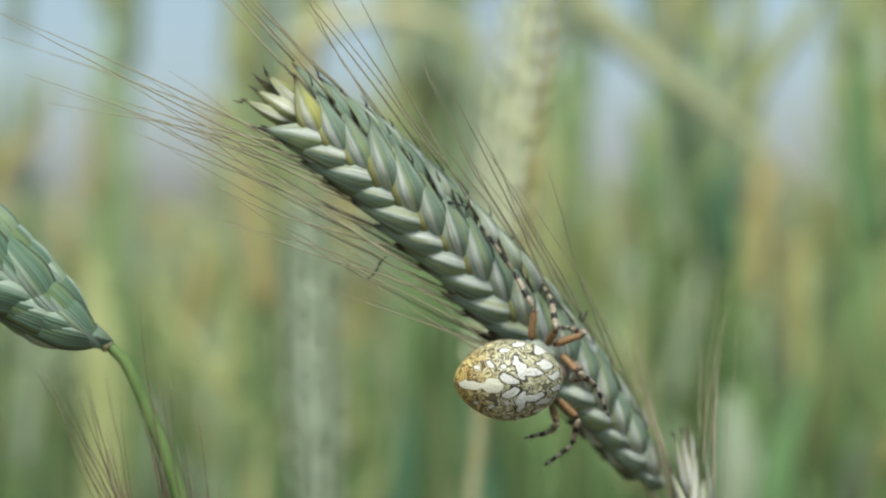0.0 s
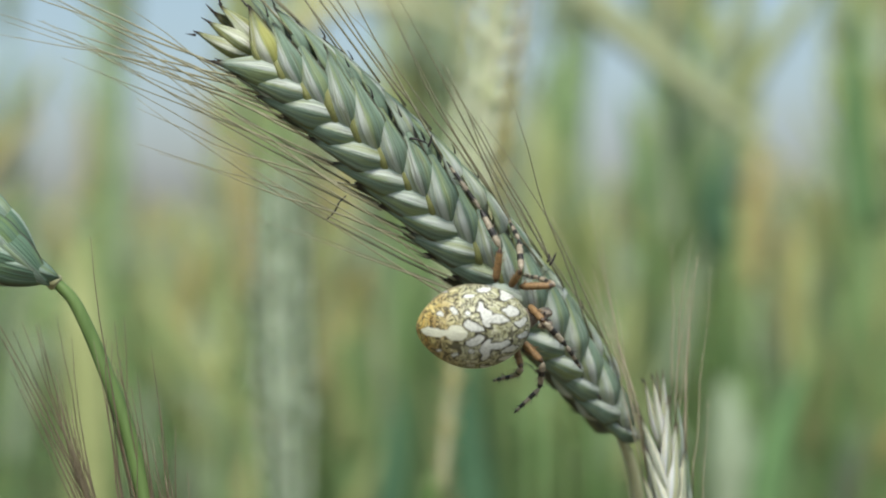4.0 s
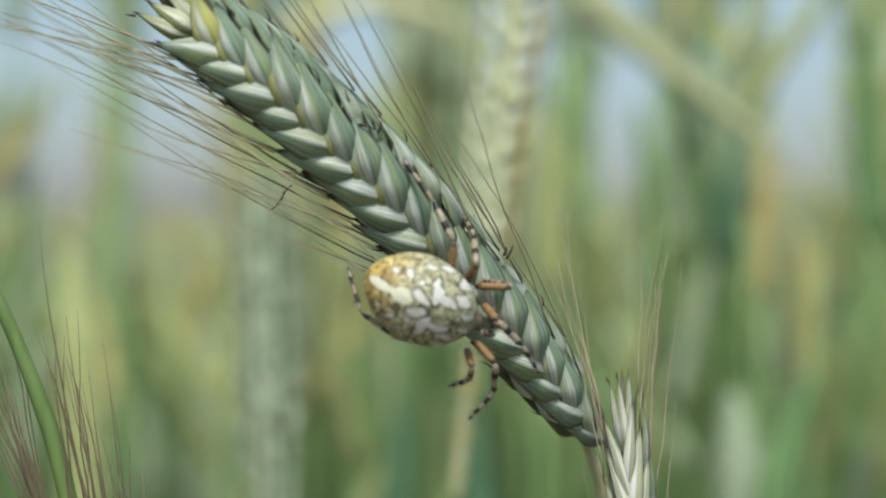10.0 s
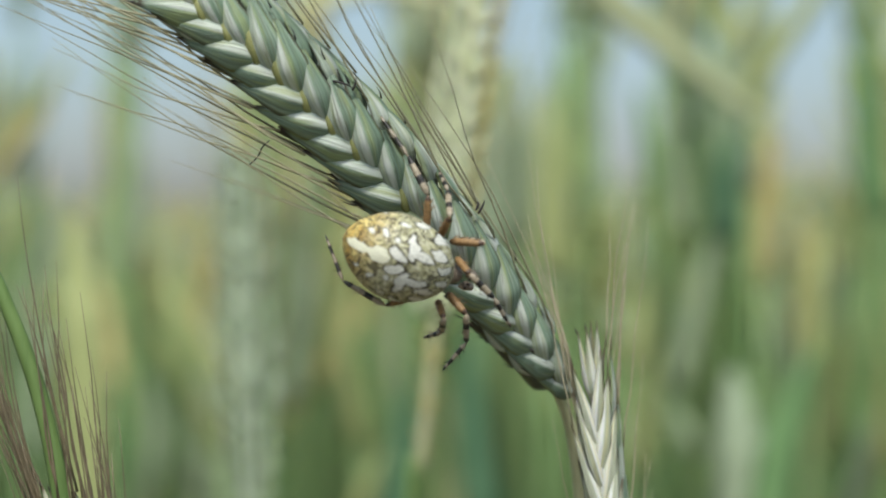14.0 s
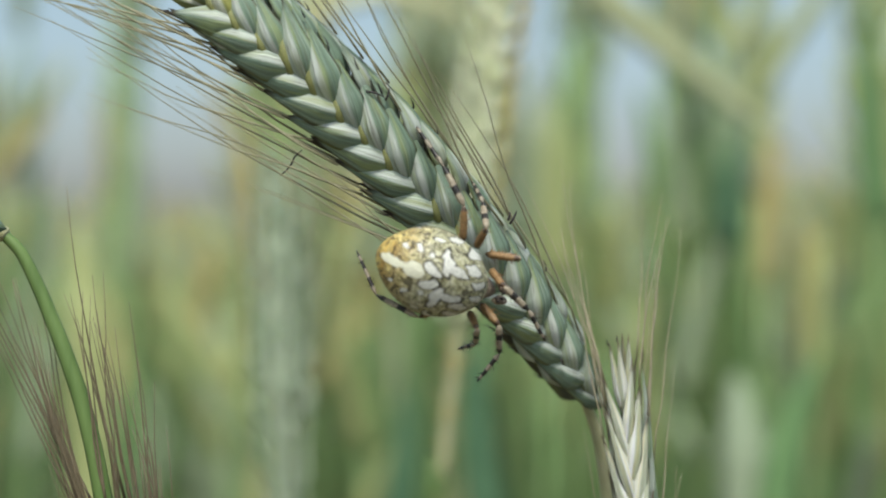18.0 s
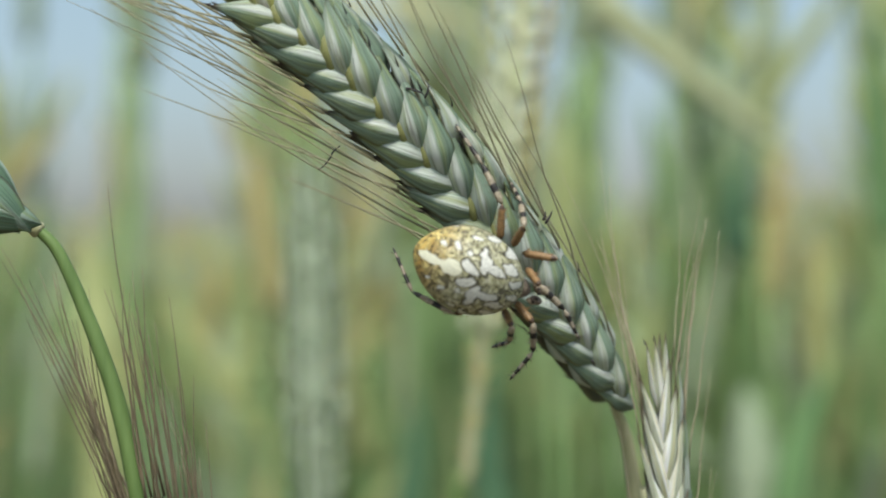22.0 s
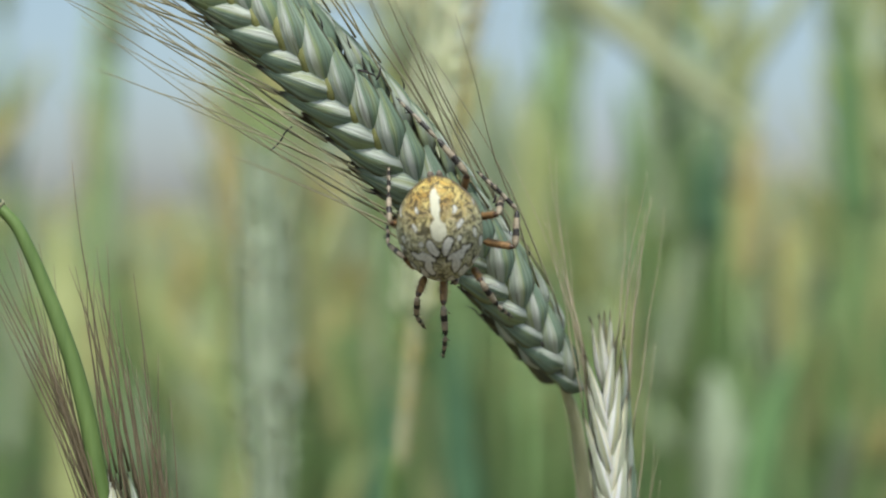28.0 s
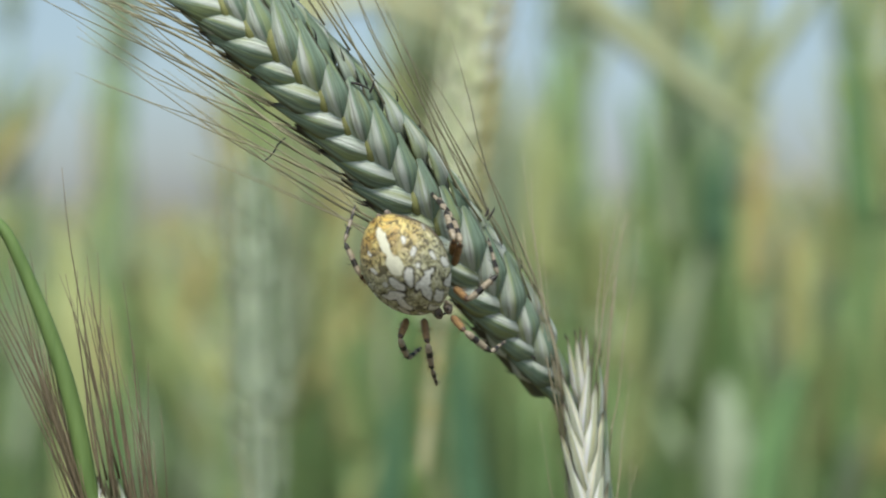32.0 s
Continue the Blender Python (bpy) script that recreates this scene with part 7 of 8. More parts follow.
    walk(legs[4][2], [(0, limb(4.88, -2.91, -1.91, -0.73, -4.02, -0.18)), (3, limb(4.77, -2.48, -2.51, -0.14, -4.08, -0.24)), (6, limb(4.74, -2.42, -2.58, -0.04, -4.08, -0.38)),
        (7.5, limb(4.73, -2.48, -2.53, 0.01, -4.08, -0.31)), (7.8, limb(4.73, -2.48, -2.53, 0.02, -4.08, -0.32)), (8, limb(4.73, -2.50, -2.51, 0.02, -4.08, -0.28)),
        (8.1, limb(4.73, -2.51, -2.50, 0.03, -4.09, -0.27)), (8.4, limb(4.72, -2.51, -2.50, 0.04, -4.08, -0.28)), (8.6, limb(4.72, -2.51, -2.50, 0.04, -4.08, -0.28)),
        (9, limb(4.72, -2.50, -2.51, 0.05, -4.08, -0.30)), (9.5, limb(4.72, -2.50, -2.52, 0.07, -4.08, -0.32)), (10, limb(4.71, -2.50, -2.52, 0.08, -4.08, -0.33)),
        (10.2, limb(4.71, -2.50, -2.52, 0.09, -4.08, -0.33)), (11, limb(4.70, -2.47, -2.55, 0.11, -4.07, -0.39)), (12, limb(4.70, -2.43, -2.59, 0.13, -4.06, -0.47)),
        (13, limb(4.69, -2.41, -2.62, 0.16, -4.06, -0.53)), (14, limb(4.68, -2.39, -2.64, 0.18, -4.05, -0.58)), (16.5, limb(4.66, -2.33, -2.70, 0.23, -4.02, -0.72)),
        (19, limb(4.64, -2.26, -2.77, 0.28, -3.99, -0.88)), (24.5, limb(4.64, -2.27, -2.76, 0.28, -3.99, -0.87)), (25.2, limb(4.64, -2.26, -2.77, 0.28, -3.99, -0.89)),
        (25.6, limb(4.71, -1.99, -2.94, 0.33, -3.76, -1.58)), (26.1, limb(4.80, -1.53, -3.16, 0.31, -3.24, -2.49)), (26.5, limb(4.87, -1.10, -3.31, 0.23, -2.63, -3.12)),
        (26.8, limb(4.91, -0.68, -3.39, 0.14, -2.04, -3.55)), (27, limb(4.94, -0.40, -3.43, 0.07, -1.62, -3.76)), (27.3, limb(4.99, -0.19, -3.42, 0.26, -1.22, -3.90)),
        (27.6, limb(5.05, -0.02, -3.39, 0.41, -0.84, -3.99)), (28, limb(5.16, 0.30, -3.32, 0.50, -0.22, -4.06)), (28.3, limb(4.39, -0.52, -3.62, 0.35, -0.61, -4.03)),
        (28.6, limb(3.66, -0.35, -3.78, 0.40, -0.00, -4.07)), (28.8, limb(5.19, -0.16, -3.32, 1.32, 0.33, -3.86)), (29, limb(6.47, -0.00, -2.13, 2.20, 0.57, -3.41)),
        (29.2, limb(3.54, -0.07, -3.81, -1.81, -0.61, -3.62)), (29.35, limb(3.52, -0.34, -3.79, -1.64, -0.80, -3.66)), (29.5, limb(3.50, -0.68, -3.75, -1.46, -1.06, -3.67)),
        (29.75, limb(3.47, -0.67, -3.75, -1.16, -0.94, -3.81)), (30, limb(3.45, -0.63, -3.76, -0.85, -0.75, -3.93)), (31, limb(3.85, -0.66, -3.72, -0.67, -0.65, -3.99)),
        (32, limb(4.24, -0.70, -3.63, -0.48, -0.56, -4.03))])
    walk(legs[5][0], [(0, limb(5.11, -3.52, -2.53, 0.31, -1.60, 2.88)), (3, limb(5.21, -3.30, -2.54, 0.29, -1.81, 2.75)), (6, limb(3.71, -2.63, -2.65, 0.36, -1.75, 2.78)),
        (7.5, limb(5.27, -3.45, -2.41, 0.53, -1.58, 2.86)), (7.8, limb(5.69, -3.09, -2.35, 0.72, -1.48, 2.87)), (8, limb(6.11, -2.48, -2.33, 0.94, -1.33, 2.88)),
        (8.1, limb(6.29, -2.15, -2.32, 1.04, -1.25, 2.88)), (8.4, limb(6.39, -2.39, -2.29, 1.05, -1.23, 2.88)), (8.6, limb(6.47, -2.55, -2.26, 1.06, -1.22, 2.88)),
        (9, limb(6.62, -2.87, -2.21, 1.08, -1.20, 2.89)), (9.5, limb(6.82, -3.26, -2.15, 1.11, -1.16, 2.89)), (10, limb(6.80, -2.99, -2.18, 1.17, -1.10, 2.89)),
        (10.2, limb(6.79, -2.89, -2.20, 1.19, -1.07, 2.89)), (11, limb(6.48, -3.10, -2.19, 1.15, -1.10, 2.90)), (12, limb(6.08, -3.34, -2.19, 1.09, -1.13, 2.91)),
        (13, limb(5.83, -3.28, -2.22, 1.10, -1.11, 2.92)), (14, limb(5.79, -3.15, -2.23, 1.11, -1.08, 2.92)), (16.5, limb(5.70, -2.82, -2.28, 1.14, -1.00, 2.94)),
        (19, limb(5.48, -2.95, -2.28, 1.15, -0.95, 2.95)), (24.5, limb(5.44, -2.67, -2.32, 1.17, -0.93, 2.95)), (25.2, limb(5.24, -3.19, -2.21, 1.15, -0.91, 2.96)),
        (25.6, limb(4.73, -3.55, -2.18, 1.09, -1.17, 2.90)), (26.1, limb(4.36, -3.88, -1.86, 0.89, -1.42, 2.85)), (26.5, limb(4.08, -4.18, -1.63, 0.76, -1.61, 2.79)),
        (26.8, limb(4.28, -4.14, -1.16, 0.66, -1.62, 2.81)), (27, limb(4.41, -4.12, -0.82, 0.60, -1.62, 2.82)), (27.3, limb(4.78, -3.69, -0.51, 0.58, -1.36, 2.96)),
        (27.6, limb(5.14, -3.27, -0.16, 0.51, -1.12, 3.07)), (28, limb(5.75, -2.36, 0.06, 0.55, -0.89, 3.14)), (28.3, limb(6.05, -1.46, 0.15, 0.74, -0.52, 3.18)),
        (28.6, limb(5.37, -3.15, -1.05, 1.23, -0.90, 2.93)), (28.8, limb(5.43, -2.95, -1.29, 1.62, -1.51, 2.46)), (29, limb(5.60, -2.84, -1.50, 1.76, -2.10, 1.85)),
        (29.2, limb(5.58, -2.77, -1.24, 1.21, -0.74, 2.99)), (29.35, limb(5.69, -2.68, -0.76, 1.00, -0.62, 3.09)), (29.5, limb(5.78, -2.55, -0.29, 0.78, -0.49, 3.18)),
        (29.75, limb(5.67, -2.73, -0.20, 0.64, -0.59, 3.19)), (30, limb(5.56, -2.90, -0.11, 0.49, -0.69, 3.20)), (31, limb(5.74, -3.02, -0.09, 0.40, -0.83, 3.18)),
        (32, limb(5.92, -3.15, -0.08, 0.31, -0.96, 3.15))])
    walk(legs[5][1], [(0, limb(3.31, 0, 0, -2.20, -0.68, -3.04)), (3, limb(3.31, 0, 0, -2.07, -0.61, -3.15)), (6, limb(3.31, 0, 0, -2.04, -0.64, -3.16)),
        (7.5, limb(3.31, 0, 0, -2.02, -0.76, -3.14)), (7.8, limb(3.31, 0, 0, -2.02, -0.76, -3.15)), (8, limb(3.31, 0, 0, -2.02, -0.82, -3.13)),
        (8.1, limb(3.31, 0, 0, -2.02, -0.86, -3.12)), (8.4, limb(3.31, 0, 0, -2.02, -0.87, -3.12)), (8.6, limb(3.31, 0, 0, -2.01, -0.88, -3.12)),
        (9, limb(3.31, 0, 0, -2.01, -0.89, -3.12)), (9.5, limb(3.31, 0, 0, -2.00, -0.92, -3.12)), (10, limb(3.31, 0, 0, -2.00, -0.96, -3.11)),
        (10.2, limb(3.31, 0, 0, -1.99, -0.98, -3.10)), (11, limb(3.31, 0, 0, -1.98, -0.96, -3.11)), (12, limb(3.31, 0, 0, -1.97, -0.95, -3.13)),
        (13, limb(3.31, 0, 0, -1.96, -0.97, -3.13)), (14, limb(3.31, 0, 0, -1.94, -1.00, -3.13)), (16.5, limb(3.31, 0, 0, -1.90, -1.08, -3.13)),
        (19, limb(3.31, 0, 0, -1.86, -1.15, -3.13)), (24.5, limb(3.31, 0, 0, -1.86, -1.17, -3.12)), (25.2, limb(3.31, 0, 0, -1.86, -1.13, -3.13)),
        (25.6, limb(3.31, 0, 0, -1.70, -0.70, -3.34)), (26.1, limb(3.31, 0, 0, -1.46, 0.05, -3.52)), (26.5, limb(3.31, 0, 0, -1.25, 0.61, -3.55)),
        (26.8, limb(3.31, 0, 0, -1.07, 1.25, -3.44)), (27, limb(3.31, 0, 0, -0.95, 1.63, -3.31)), (27.3, limb(3.31, 0, 0, -0.91, 1.95, -3.15)),
        (27.6, limb(3.31, 0, 0, -0.84, 2.31, -2.92)), (28, limb(3.31, 0, 0, -0.70, 2.67, -2.63)), (28.3, limb(3.31, 0, 0, -0.77, 2.14, -3.06)),
        (28.6, limb(3.31, 0, 0, -0.67, 1.49, -3.45)), (28.8, limb(3.31, 0, 0, -0.32, 1.38, -3.54)), (29, limb(3.31, 0, 0, 0.20, 1.23, -3.61)),
        (29.2, limb(3.31, 0, 0, -2.63, 1.37, -2.40)), (29.35, limb(3.31, 0, 0, -2.41, 1.44, -2.59)), (29.5, limb(3.31, 0, 0, -2.16, 1.53, -2.75)),
        (29.75, limb(3.31, 0, 0, -1.70, 1.99, -2.78)), (30, limb(3.31, 0, 0, -1.22, 2.49, -2.62)), (31, limb(3.31, 0, 0, -1.09, 2.73, -2.43)),
        (32, limb(3.31, 0, 0, -0.94, 2.92, -2.27))])
    walk(legs[5][2], [(0, limb(1.10, -0.68, -3.04, -1.64, -3.08, -1.54)), (3, limb(1.24, -0.61, -3.15, -1.86, -2.56, -2.13)), (6, limb(1.27, -0.64, -3.16, -2.05, -2.47, -2.06)),
        (7.5, limb(1.28, -0.76, -3.14, -2.15, -2.49, -1.94)), (7.8, limb(1.29, -0.76, -3.15, -2.16, -2.48, -1.93)), (8, limb(1.29, -0.82, -3.13, -2.18, -2.51, -1.88)),
        (8.1, limb(1.29, -0.86, -3.12, -2.18, -2.52, -1.86)), (8.4, limb(1.29, -0.87, -3.12, -2.20, -2.52, -1.84)), (8.6, limb(1.29, -0.88, -3.12, -2.21, -2.51, -1.83)),
        (9, limb(1.30, -0.89, -3.12, -2.24, -2.50, -1.82)), (9.5, limb(1.30, -0.92, -3.12, -2.27, -2.49, -1.79)), (10, limb(1.31, -0.96, -3.11, -2.29, -2.49, -1.75)),
        (10.2, limb(1.31, -0.98, -3.10, -2.31, -2.49, -1.74)), (11, limb(1.32, -0.96, -3.11, -2.35, -2.45, -1.74)), (12, limb(1.34, -0.95, -3.13, -2.41, -2.39, -1.75)),
        (13, limb(1.35, -0.97, -3.13, -2.46, -2.35, -1.72)), (14, limb(1.36, -1.00, -3.13, -2.52, -2.31, -1.70)), (16.5, limb(1.40, -1.08, -3.13, -2.64, -2.21, -1.63)),
        (19, limb(1.45, -1.15, -3.13, -2.76, -2.10, -1.59)), (24.5, limb(1.45, -1.17, -3.12, -2.76, -2.11, -1.58)), (25.2, limb(1.45, -1.13, -3.13, -2.76, -2.09, -1.60)),
        (25.6, limb(1.61, -0.70, -3.34, -2.59, -1.70, -2.23)), (26.1, limb(1.84, 0.05, -3.52, -2.33, -0.87, -2.89)), (26.5, limb(2.06, 0.61, -3.55, -2.12, -0.13, -3.17)),
        (26.8, limb(2.23, 1.25, -3.44, -1.96, 0.65, -3.21)), (27, limb(2.36, 1.63, -3.31, -1.86, 1.14, -3.13)), (27.3, limb(2.39, 1.95, -3.15, -1.80, 1.75, -2.87)),
        (27.6, limb(2.47, 2.31, -2.92, -1.77, 2.35, -2.43)), (28, limb(2.61, 2.67, -2.63, -1.77, 2.88, -1.77)), (28.3, limb(2.54, 2.14, -3.06, -2.58, 2.15, -1.82)),
        (28.6, limb(2.64, 1.49, -3.45, -3.06, 1.71, -1.52)), (28.8, limb(2.98, 1.38, -3.54, -2.08, 1.86, -2.60)), (29, limb(3.51, 1.23, -3.61, -0.75, 1.93, -3.21)),
        (29.2, limb(0.67, 1.37, -2.40, -3.68, 0.36, -0.93)), (29.35, limb(0.90, 1.44, -2.59, -3.66, 0.54, -0.93)), (29.5, limb(1.15, 1.53, -2.75, -3.63, 0.73, -0.92)),
        (29.75, limb(1.61, 1.99, -2.78, -3.55, 1.17, -0.78)), (30, limb(2.09, 2.49, -2.62, -3.42, 1.60, -0.56)), (31, limb(2.21, 2.73, -2.43, -3.49, 1.45, -0.49)),
        (32, limb(2.36, 2.92, -2.27, -3.54, 1.32, -0.52))])
    walk(legs[6][0], [(0, limb(1.49, -1.22, -6.37, -2.79, -0.94, -2.52)), (3, limb(1.49, -1.22, -6.37, -2.79, -0.94, -2.52)), (6, limb(0.11, -0.10, -6.52, -2.79, -0.94, -2.52)),
        (7.5, limb(1.53, -1.09, -6.36, -2.73, -1.22, -2.46)), (7.8, limb(1.70, -1.18, -6.32, -2.55, -1.56, -2.46)), (8, limb(3.60, -2.80, -2.45, -2.73, -1.98, 1.90)),
        (8.1, limb(3.86, -2.42, -2.46, -2.68, -2.10, 1.84)), (8.4, limb(4.09, -2.01, -2.49, -2.95, -1.91, 1.62)), (8.6, limb(3.66, -2.53, -2.46, -2.88, -1.93, 1.73)),
        (9, limb(2.79, -3.57, -2.40, -2.73, -1.95, 1.94)), (9.5, limb(1.47, -3.54, -2.49, -1.09, -1.36, 3.45)), (10, limb(3.44, -2.87, -2.44, -3.10, -2.16, 0.85)),
        (10.2, limb(3.53, -2.83, -2.43, -3.04, -2.26, 0.79)), (11, limb(3.65, -3.02, -2.40, -3.04, -2.36, 0.47)), (12, limb(3.86, -3.16, -2.37, -3.11, -2.26, 0.45)),
        (13, limb(3.68, -3.38, -2.36, -3.09, -2.14, 0.92)), (14, limb(3.71, -3.53, -2.33, -3.02, -1.99, 1.37)), (16.5, limb(3.42, -3.36, -2.38, -2.83, -1.79, 1.94)),
        (19, limb(3.00, -3.60, -2.38, -2.60, -1.49, 2.46)), (24.5, limb(2.97, -3.36, -2.41, -2.56, -1.53, 2.46)), (25.2, limb(2.78, -3.91, -2.32, -2.57, -1.56, 2.44)),
        (25.6, limb(2.30, -4.04, -2.33, -2.42, -1.40, 2.68)), (26.1, limb(1.99, -4.18, -2.20, -2.32, -1.22, 2.85)), (26.5, limb(1.75, -4.32, -2.11, -2.25, -1.05, 2.97)),
        (26.8, limb(2.02, -4.36, -1.87, -2.29, -1.00, 2.95)), (27, limb(2.20, -4.39, -1.68, -2.34, -0.94, 2.94)), (27.3, limb(2.95, -4.32, -1.28, -2.50, -0.75, 2.86)),
        (27.6, limb(3.70, -4.10, -0.80, -2.73, -0.61, 2.67)), (28, limb(4.83, -3.31, -0.39, -2.94, -0.83, 2.38)), (28.3, limb(3.93, -1.03, -2.33, -2.43, -2.40, 1.82)),
        (28.6, limb(2.38, 0.35, -4.76, -1.94, -3.34, -0.18)), (28.8, limb(2.49, -0.22, -5.44, -1.30, -3.33, -1.49)), (29, limb(2.46, -0.84, -6.13, -1.03, -3.07, -2.12)),
        (29.2, limb(-2.52, 0.21, -7.48, -0.05, -3.29, -2.04)), (29.35, limb(-1.06, -0.18, -7.30, 0.16, -3.36, -1.91)), (29.5, limb(0.37, -0.49, -6.95, 0.36, -3.43, -1.77)),
        (29.75, limb(2.08, -0.48, -6.25, 0.29, -3.41, -1.82)), (30, limb(3.75, -0.60, -5.46, 0.22, -3.38, -1.87)), (31, limb(3.67, -0.63, -5.51, 0.13, -3.37, -1.89)),
        (32, limb(3.58, -0.67, -5.57, 0.04, -3.36, -1.92))])
    walk(legs[6][1], [(0, limb(3.87, 0, 0, 4.21, -0.78, -3.04)), (3, limb(3.87, 0, 0, 4.21, -0.78, -3.04)), (6, limb(3.87, 0, 0, 4.21, -0.78, -3.04)),
        (7.5, limb(3.87, 0, 0, 4.21, -0.65, -3.07)), (7.8, limb(3.87, 0, 0, 4.21, -0.63, -3.08)), (8, limb(3.87, 0, 0, 1.97, -3.74, -3.12)),
        (8.1, limb(3.87, 0, 0, 1.70, -3.39, -3.64)), (8.4, limb(3.87, 0, 0, 0.72, -2.06, -4.78)), (8.6, limb(3.87, 0, 0, 0.43, -2.12, -4.79)),
        (9, limb(3.87, 0, 0, -0.14, -2.22, -4.76)), (9.5, limb(3.87, 0, 0, -2.23, -2.73, -3.90)), (10, limb(3.87, 0, 0, 3.54, -3.44, -1.79)),
        (10.2, limb(3.87, 0, 0, 3.51, -3.46, -1.83)), (11, limb(3.87, 0, 0, 3.39, -3.48, -2.01)), (12, limb(3.87, 0, 0, 3.73, -3.43, -1.40)),
        (13, limb(3.87, 0, 0, 3.54, -3.41, -1.86)), (14, limb(3.87, 0, 0, 3.33, -3.36, -2.30)), (16.5, limb(3.87, 0, 0, 2.72, -3.04, -3.32)),
        (19, limb(3.87, 0, 0, 1.92, -2.64, -4.12)), (24.5, limb(3.87, 0, 0, 1.92, -2.64, -4.12)), (25.2, limb(3.87, 0, 0, 1.92, -2.61, -4.14)),
        (25.6, limb(3.87, 0, 0, 1.43, -2.60, -4.34)), (26.1, limb(3.87, 0, 0, 0.84, -2.27, -4.66)), (26.5, limb(3.87, 0, 0, 0.40, -1.94, -4.87)),
        (26.8, limb(3.87, 0, 0, 0.11, -1.29, -5.09)), (27, limb(3.87, 0, 0, -0.08, -0.81, -5.19)), (27.3, limb(3.87, 0, 0, -1.11, 0.86, -5.06)),
        (27.6, limb(3.87, 0, 0, -2.16, 1.95, -4.38)), (28, limb(3.87, 0, 0, -3.22, 2.16, -3.54)), (28.3, limb(3.87, 0, 0, -2.78, 2.02, -3.98)),
        (28.6, limb(3.87, 0, 0, 0.31, 0.65, -5.21)), (28.8, limb(3.87, 0, 0, 2.90, 0.11, -4.38)), (29, limb(3.87, 0, 0, 4.21, -0.22, -3.13)),
        (29.2, limb(3.87, 0, 0, 4.21, -0.15, -3.14)), (29.35, limb(3.87, 0, 0, 4.21, 0.09, -3.14)), (29.5, limb(3.87, 0, 0, 4.21, 0.31, -3.13)),
        (29.75, limb(3.87, 0, 0, 4.21, 0.41, -3.11)), (30, limb(3.87, 0, 0, 4.21, 0.51, -3.10)), (31, limb(3.87, 0, 0, 4.21, 0.47, -3.11)),
        (32, limb(3.87, 0, 0, 4.21, 0.42, -3.11))])
    walk(legs[6][2], [(0, limb(8.09, -0.78, -3.04, -4.11, -1.77, 3.10)), (3, limb(8.09, -0.78, -3.04, -4.11, -1.77, 3.10)), (6, limb(8.09, -0.78, -3.04, -4.11, -1.77, 3.10)),
        (7.5, limb(8.09, -0.65, -3.07, -4.11, -1.89, 3.02)), (7.8, limb(8.09, -0.63, -3.08, -4.11, -1.92, 3.01)), (8, limb(5.84, -3.74, -3.12, -0.41, -4.47, -3.08)),
        (8.1, limb(5.57, -3.39, -3.64, -0.37, -4.65, -2.81)), (8.4, limb(4.60, -2.06, -4.78, -0.05, -5.05, -2.03)), (8.6, limb(4.30, -2.12, -4.79, -0.49, -4.97, -2.16)),
        (9, limb(3.73, -2.22, -4.76, -1.37, -4.72, -2.33)), (9.5, limb(1.65, -2.73, -3.90, -1.61, -5.19, 0.34)), (10, limb(7.42, -3.44, -1.79, 0.16, -4.77, -2.63)),
        (10.2, limb(7.38, -3.46, -1.83, 0.11, -4.82, -2.53)), (11, limb(7.26, -3.48, -2.01, -0.12, -4.99, -2.17)), (12, limb(7.60, -3.43, -1.40, 0.18, -5.12, -1.83)),
        (13, limb(7.41, -3.41, -1.86, 0.22, -5.11, -1.85)), (14, limb(7.20, -3.36, -2.30, 0.28, -5.09, -1.91)), (16.5, limb(6.59, -3.04, -3.32, 0.10, -4.98, -2.19)),
        (19, limb(5.79, -2.64, -4.12, -0.11, -4.83, -2.50)), (24.5, limb(5.79, -2.64, -4.12, -0.11, -4.83, -2.50)), (25.2, limb(5.79, -2.61, -4.14, -0.11, -4.82, -2.54)),
        (25.6, limb(5.30, -2.60, -4.34, -0.59, -4.88, -2.34)), (26.1, limb(4.71, -2.27, -4.66, -1.10, -4.80, -2.31)), (26.5, limb(4.27, -1.94, -4.87, -1.42, -4.73, -2.29)),
        (26.8, limb(3.98, -1.29, -5.09, -1.60, -4.51, -2.60)), (27, limb(3.80, -0.81, -5.19, -1.69, -4.33, -2.83)), (27.3, limb(2.76, 0.86, -5.06, -2.18, -3.08, -3.92)),
        (27.6, limb(1.71, 1.95, -4.38, -2.73, -1.45, -4.48)), (28, limb(0.65, 2.16, -3.54, -3.43, 0.26, -4.22)), (28.3, limb(1.09, 2.02, -3.98, -1.64, -0.98, -5.10)),
        (28.6, limb(4.18, 0.65, -5.21, -0.81, -5.06, 1.83)), (28.8, limb(6.77, 0.11, -4.38, -3.17, -3.15, 3.10)), (29, limb(8.09, -0.22, -3.13, -4.11, -2.30, 2.73)),
        (29.2, limb(8.09, -0.15, -3.14, -4.11, -2.35, 2.68)), (29.35, limb(8.09, 0.09, -3.14, -4.11, -2.55, 2.49)), (29.5, limb(8.09, 0.31, -3.13, -4.11, -2.72, 2.30)),
        (29.75, limb(8.09, 0.41, -3.11, -4.11, -2.80, 2.22)), (30, limb(8.09, 0.51, -3.10, -4.11, -2.86, 2.13)), (31, limb(8.09, 0.47, -3.11, -4.11, -2.83, 2.17)),
        (32, limb(8.09, 0.42, -3.11, -4.11, -2.80, 2.21))])
